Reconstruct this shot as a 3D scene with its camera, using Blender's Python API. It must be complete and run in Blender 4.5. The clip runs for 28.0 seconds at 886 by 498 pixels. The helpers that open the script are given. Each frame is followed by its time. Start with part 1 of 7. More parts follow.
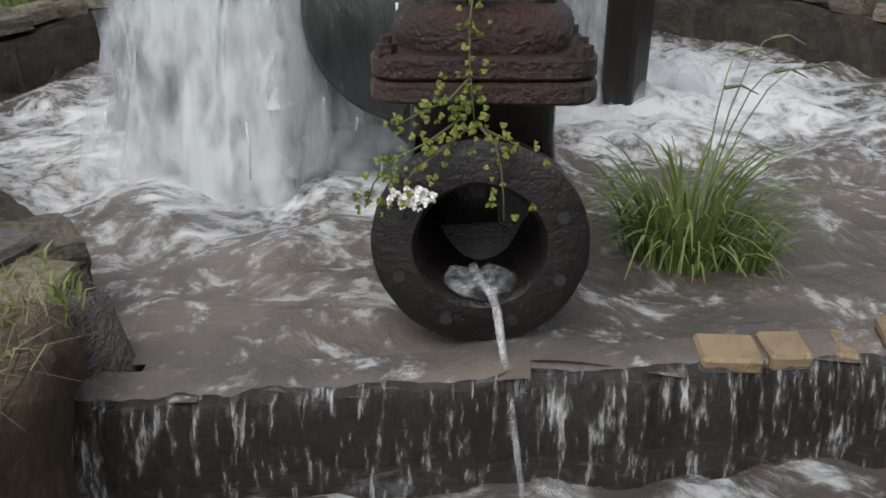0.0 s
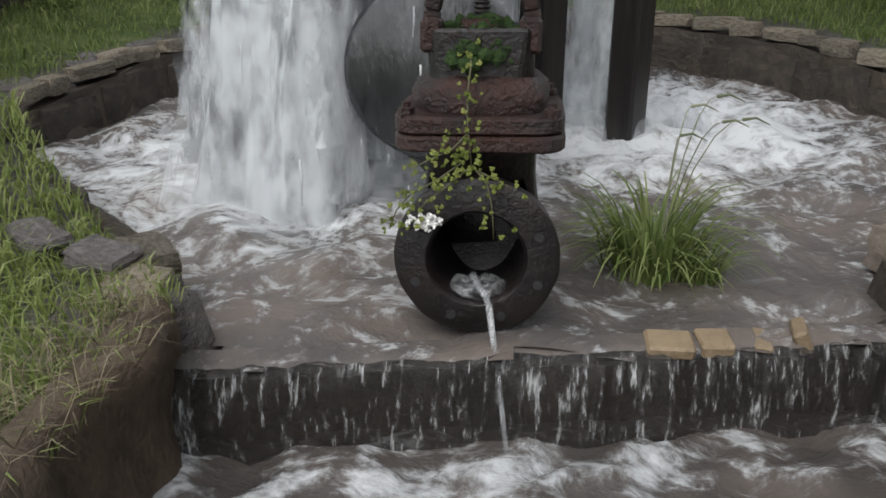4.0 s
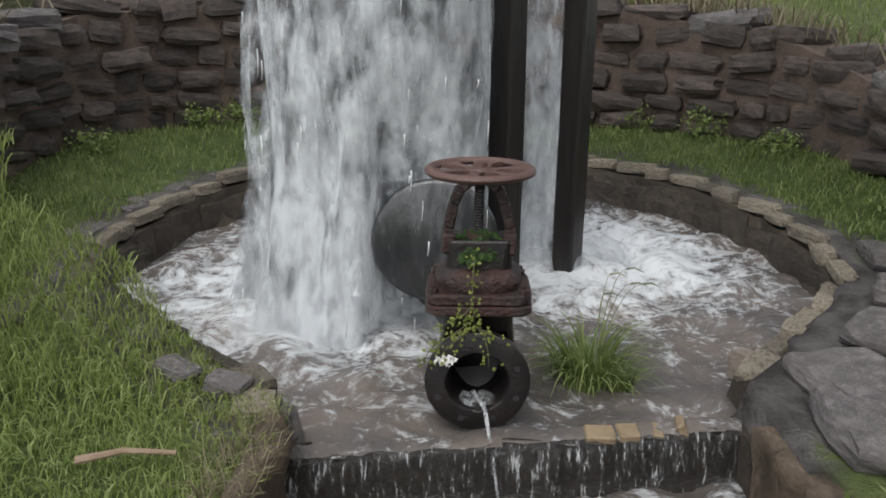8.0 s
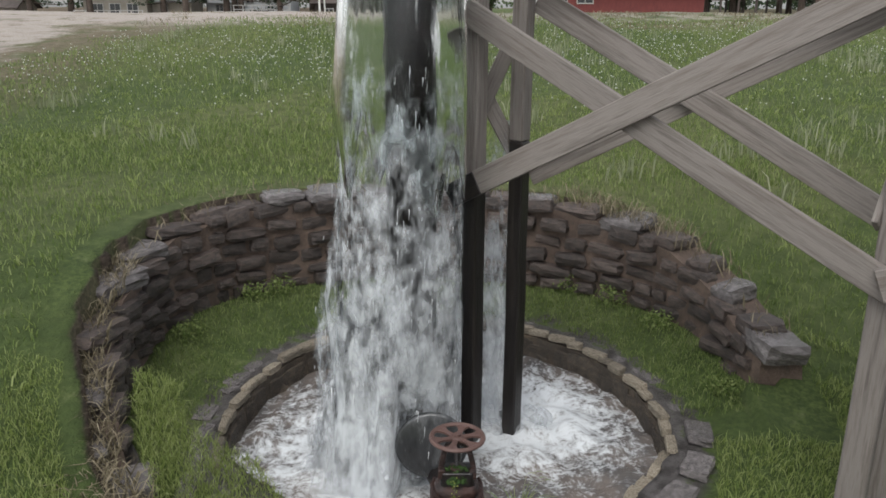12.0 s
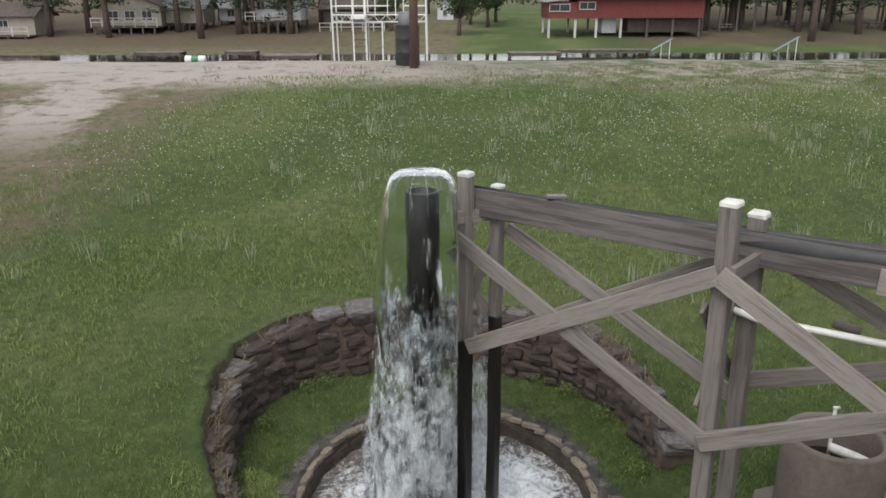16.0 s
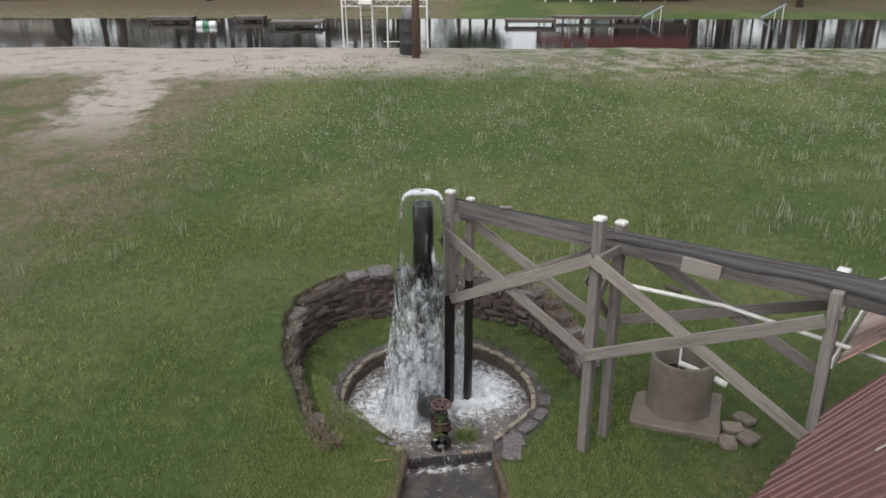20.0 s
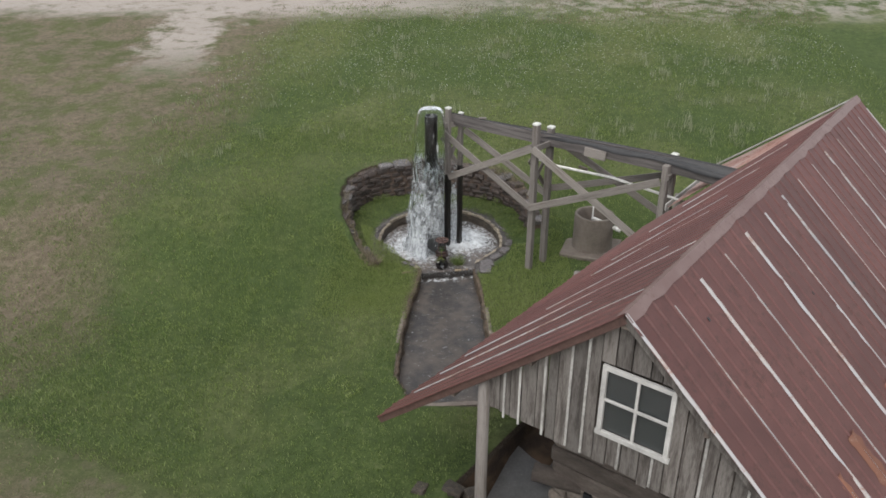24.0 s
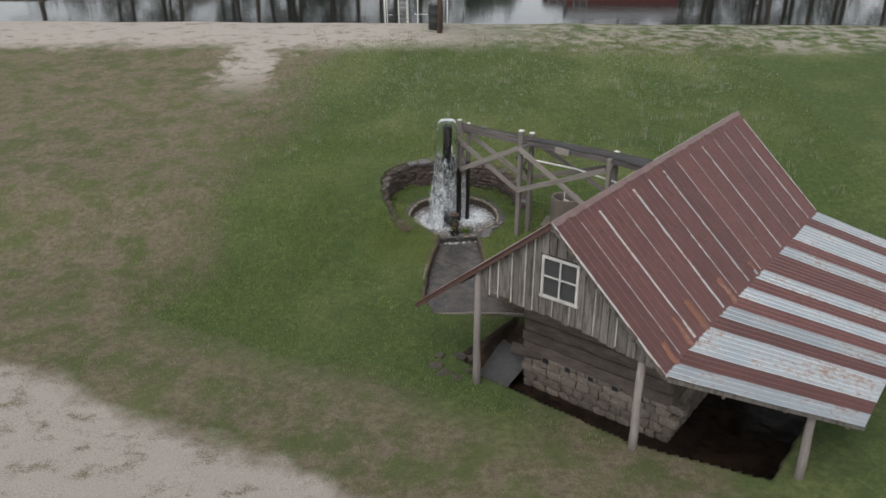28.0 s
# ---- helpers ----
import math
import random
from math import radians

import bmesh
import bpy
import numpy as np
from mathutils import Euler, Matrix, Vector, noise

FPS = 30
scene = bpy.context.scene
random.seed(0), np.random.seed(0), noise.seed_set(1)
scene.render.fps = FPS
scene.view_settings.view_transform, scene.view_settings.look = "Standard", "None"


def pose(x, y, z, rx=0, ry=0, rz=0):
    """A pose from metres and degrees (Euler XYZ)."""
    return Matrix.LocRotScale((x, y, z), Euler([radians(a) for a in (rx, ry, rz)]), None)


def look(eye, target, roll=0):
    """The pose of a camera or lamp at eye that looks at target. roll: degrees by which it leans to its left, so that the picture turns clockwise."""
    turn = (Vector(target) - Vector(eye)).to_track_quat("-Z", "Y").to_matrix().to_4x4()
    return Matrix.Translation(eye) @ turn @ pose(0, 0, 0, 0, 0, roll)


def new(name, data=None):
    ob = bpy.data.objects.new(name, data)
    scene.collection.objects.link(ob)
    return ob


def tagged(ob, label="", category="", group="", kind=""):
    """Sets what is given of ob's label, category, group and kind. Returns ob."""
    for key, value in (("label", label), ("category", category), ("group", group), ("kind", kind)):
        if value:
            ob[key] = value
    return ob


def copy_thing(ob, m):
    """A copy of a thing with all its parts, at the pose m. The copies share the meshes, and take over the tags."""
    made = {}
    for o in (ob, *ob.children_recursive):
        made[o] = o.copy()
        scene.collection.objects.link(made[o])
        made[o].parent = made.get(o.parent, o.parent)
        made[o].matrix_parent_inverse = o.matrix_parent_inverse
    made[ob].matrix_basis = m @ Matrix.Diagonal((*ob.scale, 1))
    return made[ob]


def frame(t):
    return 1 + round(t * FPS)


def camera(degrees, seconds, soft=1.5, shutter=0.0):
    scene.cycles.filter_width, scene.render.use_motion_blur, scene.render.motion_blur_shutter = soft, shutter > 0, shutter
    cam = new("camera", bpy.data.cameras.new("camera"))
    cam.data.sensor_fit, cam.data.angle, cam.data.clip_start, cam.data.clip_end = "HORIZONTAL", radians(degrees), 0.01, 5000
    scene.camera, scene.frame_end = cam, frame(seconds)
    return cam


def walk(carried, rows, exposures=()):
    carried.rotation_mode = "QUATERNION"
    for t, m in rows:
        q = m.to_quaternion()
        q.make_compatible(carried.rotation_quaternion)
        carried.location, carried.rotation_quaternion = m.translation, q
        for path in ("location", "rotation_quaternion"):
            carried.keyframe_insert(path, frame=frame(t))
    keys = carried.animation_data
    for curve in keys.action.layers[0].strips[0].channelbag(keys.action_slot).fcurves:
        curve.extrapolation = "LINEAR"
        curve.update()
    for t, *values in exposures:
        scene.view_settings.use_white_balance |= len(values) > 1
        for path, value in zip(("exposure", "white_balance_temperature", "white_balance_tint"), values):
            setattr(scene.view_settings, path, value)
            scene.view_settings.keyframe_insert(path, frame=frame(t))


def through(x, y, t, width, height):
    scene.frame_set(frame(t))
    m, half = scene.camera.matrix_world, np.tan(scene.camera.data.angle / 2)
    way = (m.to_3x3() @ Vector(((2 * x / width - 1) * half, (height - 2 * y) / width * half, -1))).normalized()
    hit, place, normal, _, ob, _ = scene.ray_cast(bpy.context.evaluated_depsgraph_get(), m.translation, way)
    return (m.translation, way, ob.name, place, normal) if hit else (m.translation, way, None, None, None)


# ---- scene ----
cam = camera(58.0, 28.0, soft=1.6)
PATH = [
    (0, (-0.002, -0.95, 0.577), (-0.09, 0.88, -0.226), -0.0),
    (1, (-0.002, -0.95, 0.577), (-0.09, 0.88, -0.226), -0.0),
    (1.5, (0.004, -0.995, 0.592), (-0.09, 0.837, -0.205), 0.1),
    (2, (0.026, -1.034, 0.599), (-0.107, 0.806, -0.173), 0.0),
    (2.5, (0.03, -1.093, 0.619), (-0.102, 0.75, -0.146), -0.1),
    (4.5, (0.079, -1.347, 0.71), (-0.117, 0.501, -0.031), -0.6),
    (5, (0.023, -1.445, 0.713), (-0.102, 0.434, 0.04), 0.1),
    (5.5, (0.043, -1.505, 0.81), (-0.107, 0.362, 0.11), 0.0),
    (6, (0.029, -1.582, 0.859), (-0.106, 0.296, 0.184), 0.1),
    (6.5, (0.008, -1.664, 0.911), (-0.102, 0.223, 0.259), 0.3),
    (7, (-0.014, -1.757, 0.965), (-0.1, 0.14, 0.338), 0.4),
    (7.5, (-0.029, -1.85, 1.029), (-0.096, 0.058, 0.431), 0.2),
    (8, (-0.044, -1.978, 1.145), (-0.094, -0.065, 0.564), 0.3),
    (8.5, (-0.066, -2.048, 1.224), (-0.087, -0.125, 0.677), 0.3),
    (9, (-0.061, -2.238, 1.409), (-0.084, -0.312, 0.871), 0.2),
    (9.5, (-0.067, -2.444, 1.627), (-0.082, -0.519, 1.085), 0.2),
    (10, (-0.026, -2.694, 1.815), (-0.047, -0.764, 1.292), 0.0),
    (10.5, (0.037, -2.893, 1.996), (0.001, -0.96, 1.483), -0.2),
    (11, (-0.028, -3.155, 2.25), (-0.034, -1.228, 1.716), -0.0),
    (13.5, (-0.143, -4.281, 3.78), (-0.116, -2.371, 3.18), 0.2),
    (15.5, (-0.072, -5.395, 4.595), (-0.075, -3.476, 4.034), -0.1),
    (16, (-0.088, -5.711, 5.068), (-0.086, -3.806, 4.459), -0.2),
    (16.5, (-0.079, -6.271, 5.294), (-0.08, -4.361, 4.702), 0.0),
    (17, (-0.074, -6.641, 5.487), (-0.075, -4.729, 4.899), 0.1),
    (17.5, (-0.073, -6.954, 5.659), (-0.073, -5.042, 5.072), 0.1),
    (18, (-0.066, -7.364, 5.846), (-0.065, -5.455, 5.251), 0.2),
    (18.5, (-0.05, -7.83, 6.078), (-0.05, -5.926, 5.466), 0.1),
    (19, (-0.034, -8.362, 6.344), (-0.032, -6.469, 5.697), 0.2),
    (19.5, (-0.032, -9.009, 6.62), (-0.026, -7.13, 5.937), 0.3),
    (20, (0.013, -9.686, 6.9), (0.015, -7.82, 6.179), 0.1),
    (21, (0.046, -11.304, 7.423), (0.052, -9.464, 6.638), 0.3),
    (21.5, (0.059, -12.105, 7.726), (0.062, -10.28, 6.906), 0.2),
    (24, (0.05, -16.547, 8.881), (0.047, -14.759, 7.983), 0.2),
    (24.5, (0.152, -17.707, 9.109), (0.136, -15.913, 8.226), 0.1),
    (25, (0.205, -18.859, 9.381), (0.183, -17.059, 8.51), 0.1),
    (25.5, (0.241, -19.881, 9.67), (0.212, -18.079, 8.804), -0.0),
    (26, (0.239, -20.825, 9.935), (0.208, -19.021, 9.072), -0.0),
    (26.5, (0.205, -21.674, 10.159), (0.174, -19.868, 9.3), -0.0),
    (27, (0.207, -22.436, 10.353), (0.17, -20.628, 9.498), -0.1),
    (27.5, (0.145, -23.102, 10.557), (0.11, -21.294, 9.703), -0.0),
    (28, (0.098, -23.733, 10.737), (0.062, -21.925, 9.885), 0.1),
]
walk(cam, [(t, look(eye, target, roll)) for t, eye, target, roll in PATH],
     [(0, 0.68), (5, 0.70), (8, 0.76), (13, 0.75), (16, 0.7), (24, 0.7), (26, 0.55), (28, 0.43)])

# ---- world, sun ----
world = bpy.data.worlds.new("overcast_sky")
scene.world = world
world.use_nodes = True
wn = world.node_tree
sky = wn.nodes.new("ShaderNodeTexSky")
sky.sky_type, sky.sun_disc = "NISHITA", False
sky.sun_elevation, sky.sun_rotation = radians(55), radians(200)
sky.air_density, sky.dust_density, sky.ozone_density = 1.0, 2.0, 1.0
grey = wn.nodes.new("ShaderNodeHueSaturation")
grey.inputs["Saturation"].default_value = 0.2
wn.links.new(sky.outputs[0], grey.inputs["Color"])
wn.links.new(grey.outputs[0], wn.nodes["Background"].inputs[0])
wn.nodes["Background"].inputs[1].default_value = 0.15
sun = new("sun", bpy.data.lights.new("sun", "SUN"))
sun.data.energy, sun.data.angle, sun.data.color = 0.8, radians(40), (1.0, 0.97, 0.93)
sun.matrix_world = look((-6, -16, 30), (0, 0, 0))

# ---- helpers ----


def mesh_of(name, bm, material):
    me = bpy.data.meshes.new(name)
    bm.to_mesh(me)
    bm.free()
    for m in material if isinstance(material, (list, tuple)) else [material]:
        me.materials.append(m)
    return me


def part(name, bm, material, parent, label=""):
    ob = new(name, mesh_of(name, bm, material))
    if parent is not None:
        ob.parent = parent
        ob.matrix_parent_inverse = parent.matrix_world.inverted() if parent.type != "EMPTY" else Matrix.Translation(-parent.location)
    return tagged(ob, label)


def thing(name, at, label, category, group=""):
    ob = new(name)
    ob.location = at
    ob.empty_display_size = 0.1
    return tagged(ob, label, category, group)


def smooth(bm, crease=0.7):
    """Smooth shading with creases kept sharp."""
    for f in bm.faces:
        f.smooth = True
    for e in bm.edges:
        e.smooth = not (len(e.link_faces) == 2 and e.calc_face_angle(0) > crease)
    return bm


def box(bm, c, s, turn=None, bevel=0.0):
    """A box of size s centred at c, turned by a matrix."""
    m = Matrix.Translation(c) @ (turn.to_4x4() if turn else Matrix()) @ Matrix.Diagonal((*s, 1))
    made = bmesh.ops.create_cube(bm, size=1, matrix=m)["verts"]
    if bevel:
        es = list({e for v in made for e in v.link_edges})
        bmesh.ops.bevel(bm, geom=es, offset=bevel, segments=1, affect="EDGES")
    return bm


def plank(bm, a, b, w, d, side=(0, 0, 1), bevel=0.006):
    """A board from a to b, w wide across side's direction and d thick."""
    a, b = Vector(a), Vector(b)
    x = (b - a).normalized()
    z = (Vector(side) - x * x.dot(Vector(side))).normalized()
    y = z.cross(x)
    turn = Matrix((x, y, z)).transposed()
    return box(bm, (a + b) / 2, ((b - a).length, d, w), turn, bevel)


def lathe(bm, prof, at=(0, 0, 0), turn=None, n=32, cap=True):
    """A solid of revolution round z from (radius, z) rows."""
    m = Matrix.Translation(at) @ (turn.to_4x4() if turn else Matrix())
    rings = [[bm.verts.new(m @ Vector((r * math.cos(2 * math.pi * k / n), r * math.sin(2 * math.pi * k / n), z))) for k in range(n)] for r, z in prof]
    for a, b in zip(rings, rings[1:]):
        for k in range(n):
            bm.faces.new((a[k], a[(k + 1) % n], b[(k + 1) % n], b[k]))
    if cap:
        bm.faces.new(rings[0][::-1])
        bm.faces.new(rings[-1])
    return bm


def tube(bm, pts, r, n=12, r2=None):
    """A round bar along points, tapering from r to r2."""
    pts = [Vector(p) for p in pts]
    rings = []
    for i, p in enumerate(pts):
        d = (pts[min(i + 1, len(pts) - 1)] - pts[max(i - 1, 0)]).normalized()
        u = d.orthogonal().normalized()
        if rings and abs(d.z) < 0.99:
            u = d.cross(Vector((0, 0, 1))).normalized()
        v = d.cross(u)
        rr = r + ((r2 if r2 is not None else r) - r) * i / max(len(pts) - 1, 1)
        rings.append([bm.verts.new(p + rr * (math.cos(2 * math.pi * k / n) * u + math.sin(2 * math.pi * k / n) * v)) for k in range(n)])
    for a, b in zip(rings, rings[1:]):
        off = min(range(n), key=lambda s: sum((a[k].co - b[(k + s) % n].co).length for k in range(n)))
        for k in range(n):
            bm.faces.new((a[k], a[(k + 1) % n], b[(k + 1 + off) % n], b[(k + off) % n]))
    bm.faces.new(rings[0][::-1])
    bm.faces.new(rings[-1])
    return bm


def rough(bm, amount, size=4.0, seed=0.0):
    """Uneven surfaces: moves every vertex by noise."""
    for v in bm.verts:
        v.co += amount * noise.noise_vector(v.co * size + Vector((seed, seed * 0.7, 0)))
    return bm


def stone(size, seed, cuts=2):
    """A worn field stone as a mesh round its centre."""
    bm = bmesh.new()
    bmesh.ops.create_cube(bm, size=1)
    bmesh.ops.subdivide_edges(bm, edges=bm.edges[:], cuts=cuts, use_grid_fill=True)
    for v in bm.verts:
        c = v.co.copy()
        v.co = c.lerp(c.normalized() * 0.62, 0.35)
        v.co += 0.10 * noise.noise_vector(v.co * 2.2 + Vector((seed * 3.1, seed * 1.7, seed)))
        v.co = Vector((v.co.x * size[0], v.co.y * size[1], v.co.z * size[2]))
    return bm


# ---- materials ----


def material(name, colours, scale=6.0, rough_=0.8, bump=0.15, stretch=(1, 1, 1), metal=0.0, fine=8.0, vary=0.12, spec=0.5, object_space=True, detail=8.0):
    """Two scales of noise through a ramp of colours, with relief and changes from piece to piece."""
    m = bpy.data.materials.new(name)
    m.use_nodes = True
    nt = m.node_tree
    b = nt.nodes["Principled BSDF"]
    tc = nt.nodes.new("ShaderNodeTexCoord")
    mp = nt.nodes.new("ShaderNodeMapping")
    mp.inputs["Scale"].default_value = stretch
    info = nt.nodes.new("ShaderNodeObjectInfo")
    nt.links.new(tc.outputs["Object"], mp.inputs["Vector"])
    big, small = nt.nodes.new("ShaderNodeTexNoise"), nt.nodes.new("ShaderNodeTexNoise")
    for n, s in ((big, scale), (small, scale * fine)):
        n.inputs["Scale"].default_value, n.inputs["Detail"].default_value, n.inputs["Roughness"].default_value = s, detail, 0.62
        n.noise_dimensions = "4D"
        nt.links.new(mp.outputs[0], n.inputs["Vector"])
    w = nt.nodes.new("ShaderNodeMath")
    w.operation, w.inputs[1].default_value = "MULTIPLY", 37.0
    nt.links.new(info.outputs["Random"], w.inputs[0])
    nt.links.new(w.outputs[0], big.inputs["W"])
    mix = nt.nodes.new("ShaderNodeMath")
    mix.operation = "MULTIPLY_ADD"
    mix.inputs[1].default_value = 0.35
    nt.links.new(small.outputs[0], mix.inputs[0])
    half = nt.nodes.new("ShaderNodeMath")
    half.operation, half.inputs[1].default_value = "MULTIPLY", 0.65
    nt.links.new(big.outputs[0], half.inputs[0])
    nt.links.new(half.outputs[0], mix.inputs[2])
    ramp = nt.nodes.new("ShaderNodeValToRGB")
    ramp.color_ramp.elements.remove(ramp.color_ramp.elements[1])
    for i, c in enumerate(colours):
        p = 0.32 + 0.36 * i / max(len(colours) - 1, 1)
        e = ramp.color_ramp.elements[0] if i == 0 else ramp.color_ramp.elements.new(p)
        e.position, e.color = p, (*c, 1)
    nt.links.new(mix.outputs[0], ramp.inputs[0])
    hsv = nt.nodes.new("ShaderNodeHueSaturation")
    val = nt.nodes.new("ShaderNodeMapRange")
    val.inputs["To Min"].default_value, val.inputs["To Max"].default_value = 1 - vary, 1 + vary
    nt.links.new(info.outputs["Random"], val.inputs[0])
    nt.links.new(val.outputs[0], hsv.inputs["Value"])
    nt.links.new(ramp.outputs[0], hsv.inputs["Color"])
    nt.links.new(hsv.outputs[0], b.inputs["Base Color"])
    b.inputs["Metallic"].default_value = metal
    b.inputs["Specular IOR Level"].default_value = spec
    rr = nt.nodes.new("ShaderNodeMapRange")
    rr.inputs["To Min"].default_value, rr.inputs["To Max"].default_value = max(rough_ - 0.15, 0.03), min(rough_ + 0.12, 1)
    nt.links.new(small.outputs[0], rr.inputs[0])
    nt.links.new(rr.outputs[0], b.inputs["Roughness"])
    bp = nt.nodes.new("ShaderNodeBump")
    bp.inputs["Strength"].default_value, bp.inputs["Distance"].default_value = min(bump * 3, 1), 0.03
    nt.links.new(mix.outputs[0], bp.inputs["Height"])
    nt.links.new(bp.outputs[0], b.inputs["Normal"])
    return m


RUST = material("wet_rusty_iron", [(0.006, 0.004, 0.004), (0.016, 0.008, 0.007), (0.042, 0.016, 0.011), (0.014, 0.009, 0.008)], 11, 0.42, 0.35, spec=0.6)
RUST_DARK = material("black_wet_iron", [(0.004, 0.003, 0.003), (0.009, 0.007, 0.007), (0.020, 0.013, 0.011)], 11, 0.35, 0.15, spec=0.6)
RUST_PINK = material("faded_red_oxide", [(0.045, 0.024, 0.020), (0.085, 0.046, 0.038), (0.12, 0.072, 0.062)], 18, 0.6, 0.1)
MOSS = material("moss", [(0.012, 0.03, 0.006), (0.03, 0.07, 0.01), (0.05, 0.11, 0.02)], 30, 0.95, 0.5)
WOOD = material("weathered_grey_wood", [(0.055, 0.046, 0.040), (0.125, 0.108, 0.096), (0.215, 0.192, 0.173), (0.10, 0.084, 0.073)], 2.2, 0.85, 0.14, (1, 1, 1), fine=14, vary=0.16)
WOOD_WET = material("dark_wet_wood", [(0.006, 0.005, 0.005), (0.014, 0.012, 0.011), (0.03, 0.024, 0.02)], 3, 0.4, 0.12)
BARN = material("grey_barn_boards", [(0.03, 0.025, 0.022), (0.07, 0.060, 0.053), (0.15, 0.137, 0.125), (0.05, 0.040, 0.034)], 2.4, 0.9, 0.16, (6, 6, 0.7), fine=7, vary=0.25)
LOG = material("log_wood", [(0.04, 0.032, 0.026), (0.09, 0.072, 0.06), (0.15, 0.125, 0.105)], 2.0, 0.9, 0.16, (1, 1, 3), fine=9)
TRIM = material("chalky_white_paint", [(0.28, 0.27, 0.255), (0.45, 0.44, 0.42), (0.54, 0.53, 0.505)], 5, 0.75, 0.05)
CAPPAINT = material("white_post_cap", [(0.42, 0.42, 0.38), (0.62, 0.62, 0.58), (0.7, 0.7, 0.66)], 14, 0.7, 0.1)
STONE = material("dark_field_stone", [(0.014, 0.011, 0.011), (0.042, 0.034, 0.031), (0.085, 0.064, 0.054), (0.060, 0.052, 0.051)], 5, 0.6, 0.3, vary=0.35)
STONE_TAN = material("tan_field_stone", [(0.10, 0.082, 0.066), (0.19, 0.16, 0.13), (0.27, 0.23, 0.19)], 5, 0.85, 0.3, vary=0.25)
MORTAR = material("dark_mortar", [(0.036, 0.026, 0.020), (0.090, 0.064, 0.050), (0.16, 0.116, 0.088)], 7, 0.9, 0.3)
RIMSTONE = material("wet_rim_stone", [(0.05, 0.040, 0.029), (0.16, 0.132, 0.096), (0.36, 0.315, 0.245), (0.20, 0.165, 0.12)], 8, 0.5, 0.35, vary=0.45)
RIMWALL = material("stained_basin_wall", [(0.015, 0.012, 0.010), (0.05, 0.040, 0.030), (0.13, 0.10, 0.07)], 5, 0.5, 0.35)
SLAB = material("wet_grey_slab", [(0.055, 0.050, 0.049), (0.12, 0.108, 0.106), (0.23, 0.21, 0.207)], 6, 0.25, 0.25, spec=0.6)
CONCRETE = material("aged_concrete", [(0.10, 0.082, 0.066), (0.165, 0.138, 0.115), (0.22, 0.19, 0.162)], 3, 0.85, 0.12)
PVC = material("white_plastic_pipe", [(0.6, 0.59, 0.55), (0.72, 0.71, 0.68), (0.5, 0.48, 0.42)], 6, 0.4, 0.02)
RUBBER = material("black_rubber_liner", [(0.010, 0.010, 0.011), (0.022, 0.022, 0.024), (0.04, 0.04, 0.042)], 4, 0.5, 0.1)
BRICK_Y = material("yellow_firebrick", [(0.12, 0.085, 0.05), (0.22, 0.165, 0.10), (0.28, 0.215, 0.14)], 12, 0.5, 0.15)
BARK = material("pine_bark", [(0.03, 0.022, 0.017), (0.075, 0.056, 0.044), (0.13, 0.10, 0.08)], 6, 0.95, 0.4, (1, 1, 0.3))
STEELW = material("white_painted_steel", [(0.5, 0.5, 0.47), (0.66, 0.66, 0.62), (0.4, 0.36, 0.3)], 4, 0.6, 0.03)

GRAINS = {}


def grained(direction, wet=False, old=False):
    """Weathered wood whose grain runs along a direction."""
    d = Vector(direction).normalized()
    key = (round(d.x, 1), round(d.y, 1), round(d.z, 1), wet, old)
    if key not in GRAINS:
        cols = [(0.006, 0.005, 0.005), (0.014, 0.012, 0.011), (0.03, 0.024, 0.02)] if wet else [(0.06, 0.05, 0.043), (0.135, 0.118, 0.105), (0.225, 0.203, 0.185), (0.15, 0.128, 0.112), (0.085, 0.070, 0.060)]
        if old:
            cols = [(0.028, 0.024, 0.023), (0.065, 0.057, 0.054), (0.12, 0.108, 0.104), (0.05, 0.043, 0.040)]
        m = material("wet_grained_wood" if wet else "grey_grained_wood", cols, 1.0, 0.4 if wet else 0.85, 0.14, fine=5, vary=0.2)
        mp = [n for n in m.node_tree.nodes if n.type == "MAPPING"][0]
        mp.vector_type = "TEXTURE"
        mp.inputs["Rotation"].default_value = d.to_track_quat("X", "Z").to_euler()
        mp.inputs["Scale"].default_value = (1.1, 0.055, 0.055)
        GRAINS[key] = m
    return GRAINS[key]

# ---- plan ----
POOL = Vector((-0.05, 1.27, 0))
POOL_RX, POOL_RY = 1.47, 1.60
NEAR = 0.85
LAKE_Z, LOW_Z, PIT_Z = 2.3, -0.17, -0.85
LAKE_DROP = 2.8
HU, HV = Vector((0.600, 0.800, 0)), Vector((0.800, -0.600, 0))
HO = Vector((1.891, -9.574, 0))


def house(a, b, z):
    """A place in the mill's own axes: a along the gable, b along the ridge."""
    return HO + HV * a + HU * b + Vector((0, 0, z))


def step(lo, hi, x):
    t = np.clip((x - lo) / (hi - lo), 0, 1)
    return t * t * (3 - 2 * t)


def rim_z(y):
    return 0.12 + 0.15 * step(0.3, 2.7, y)


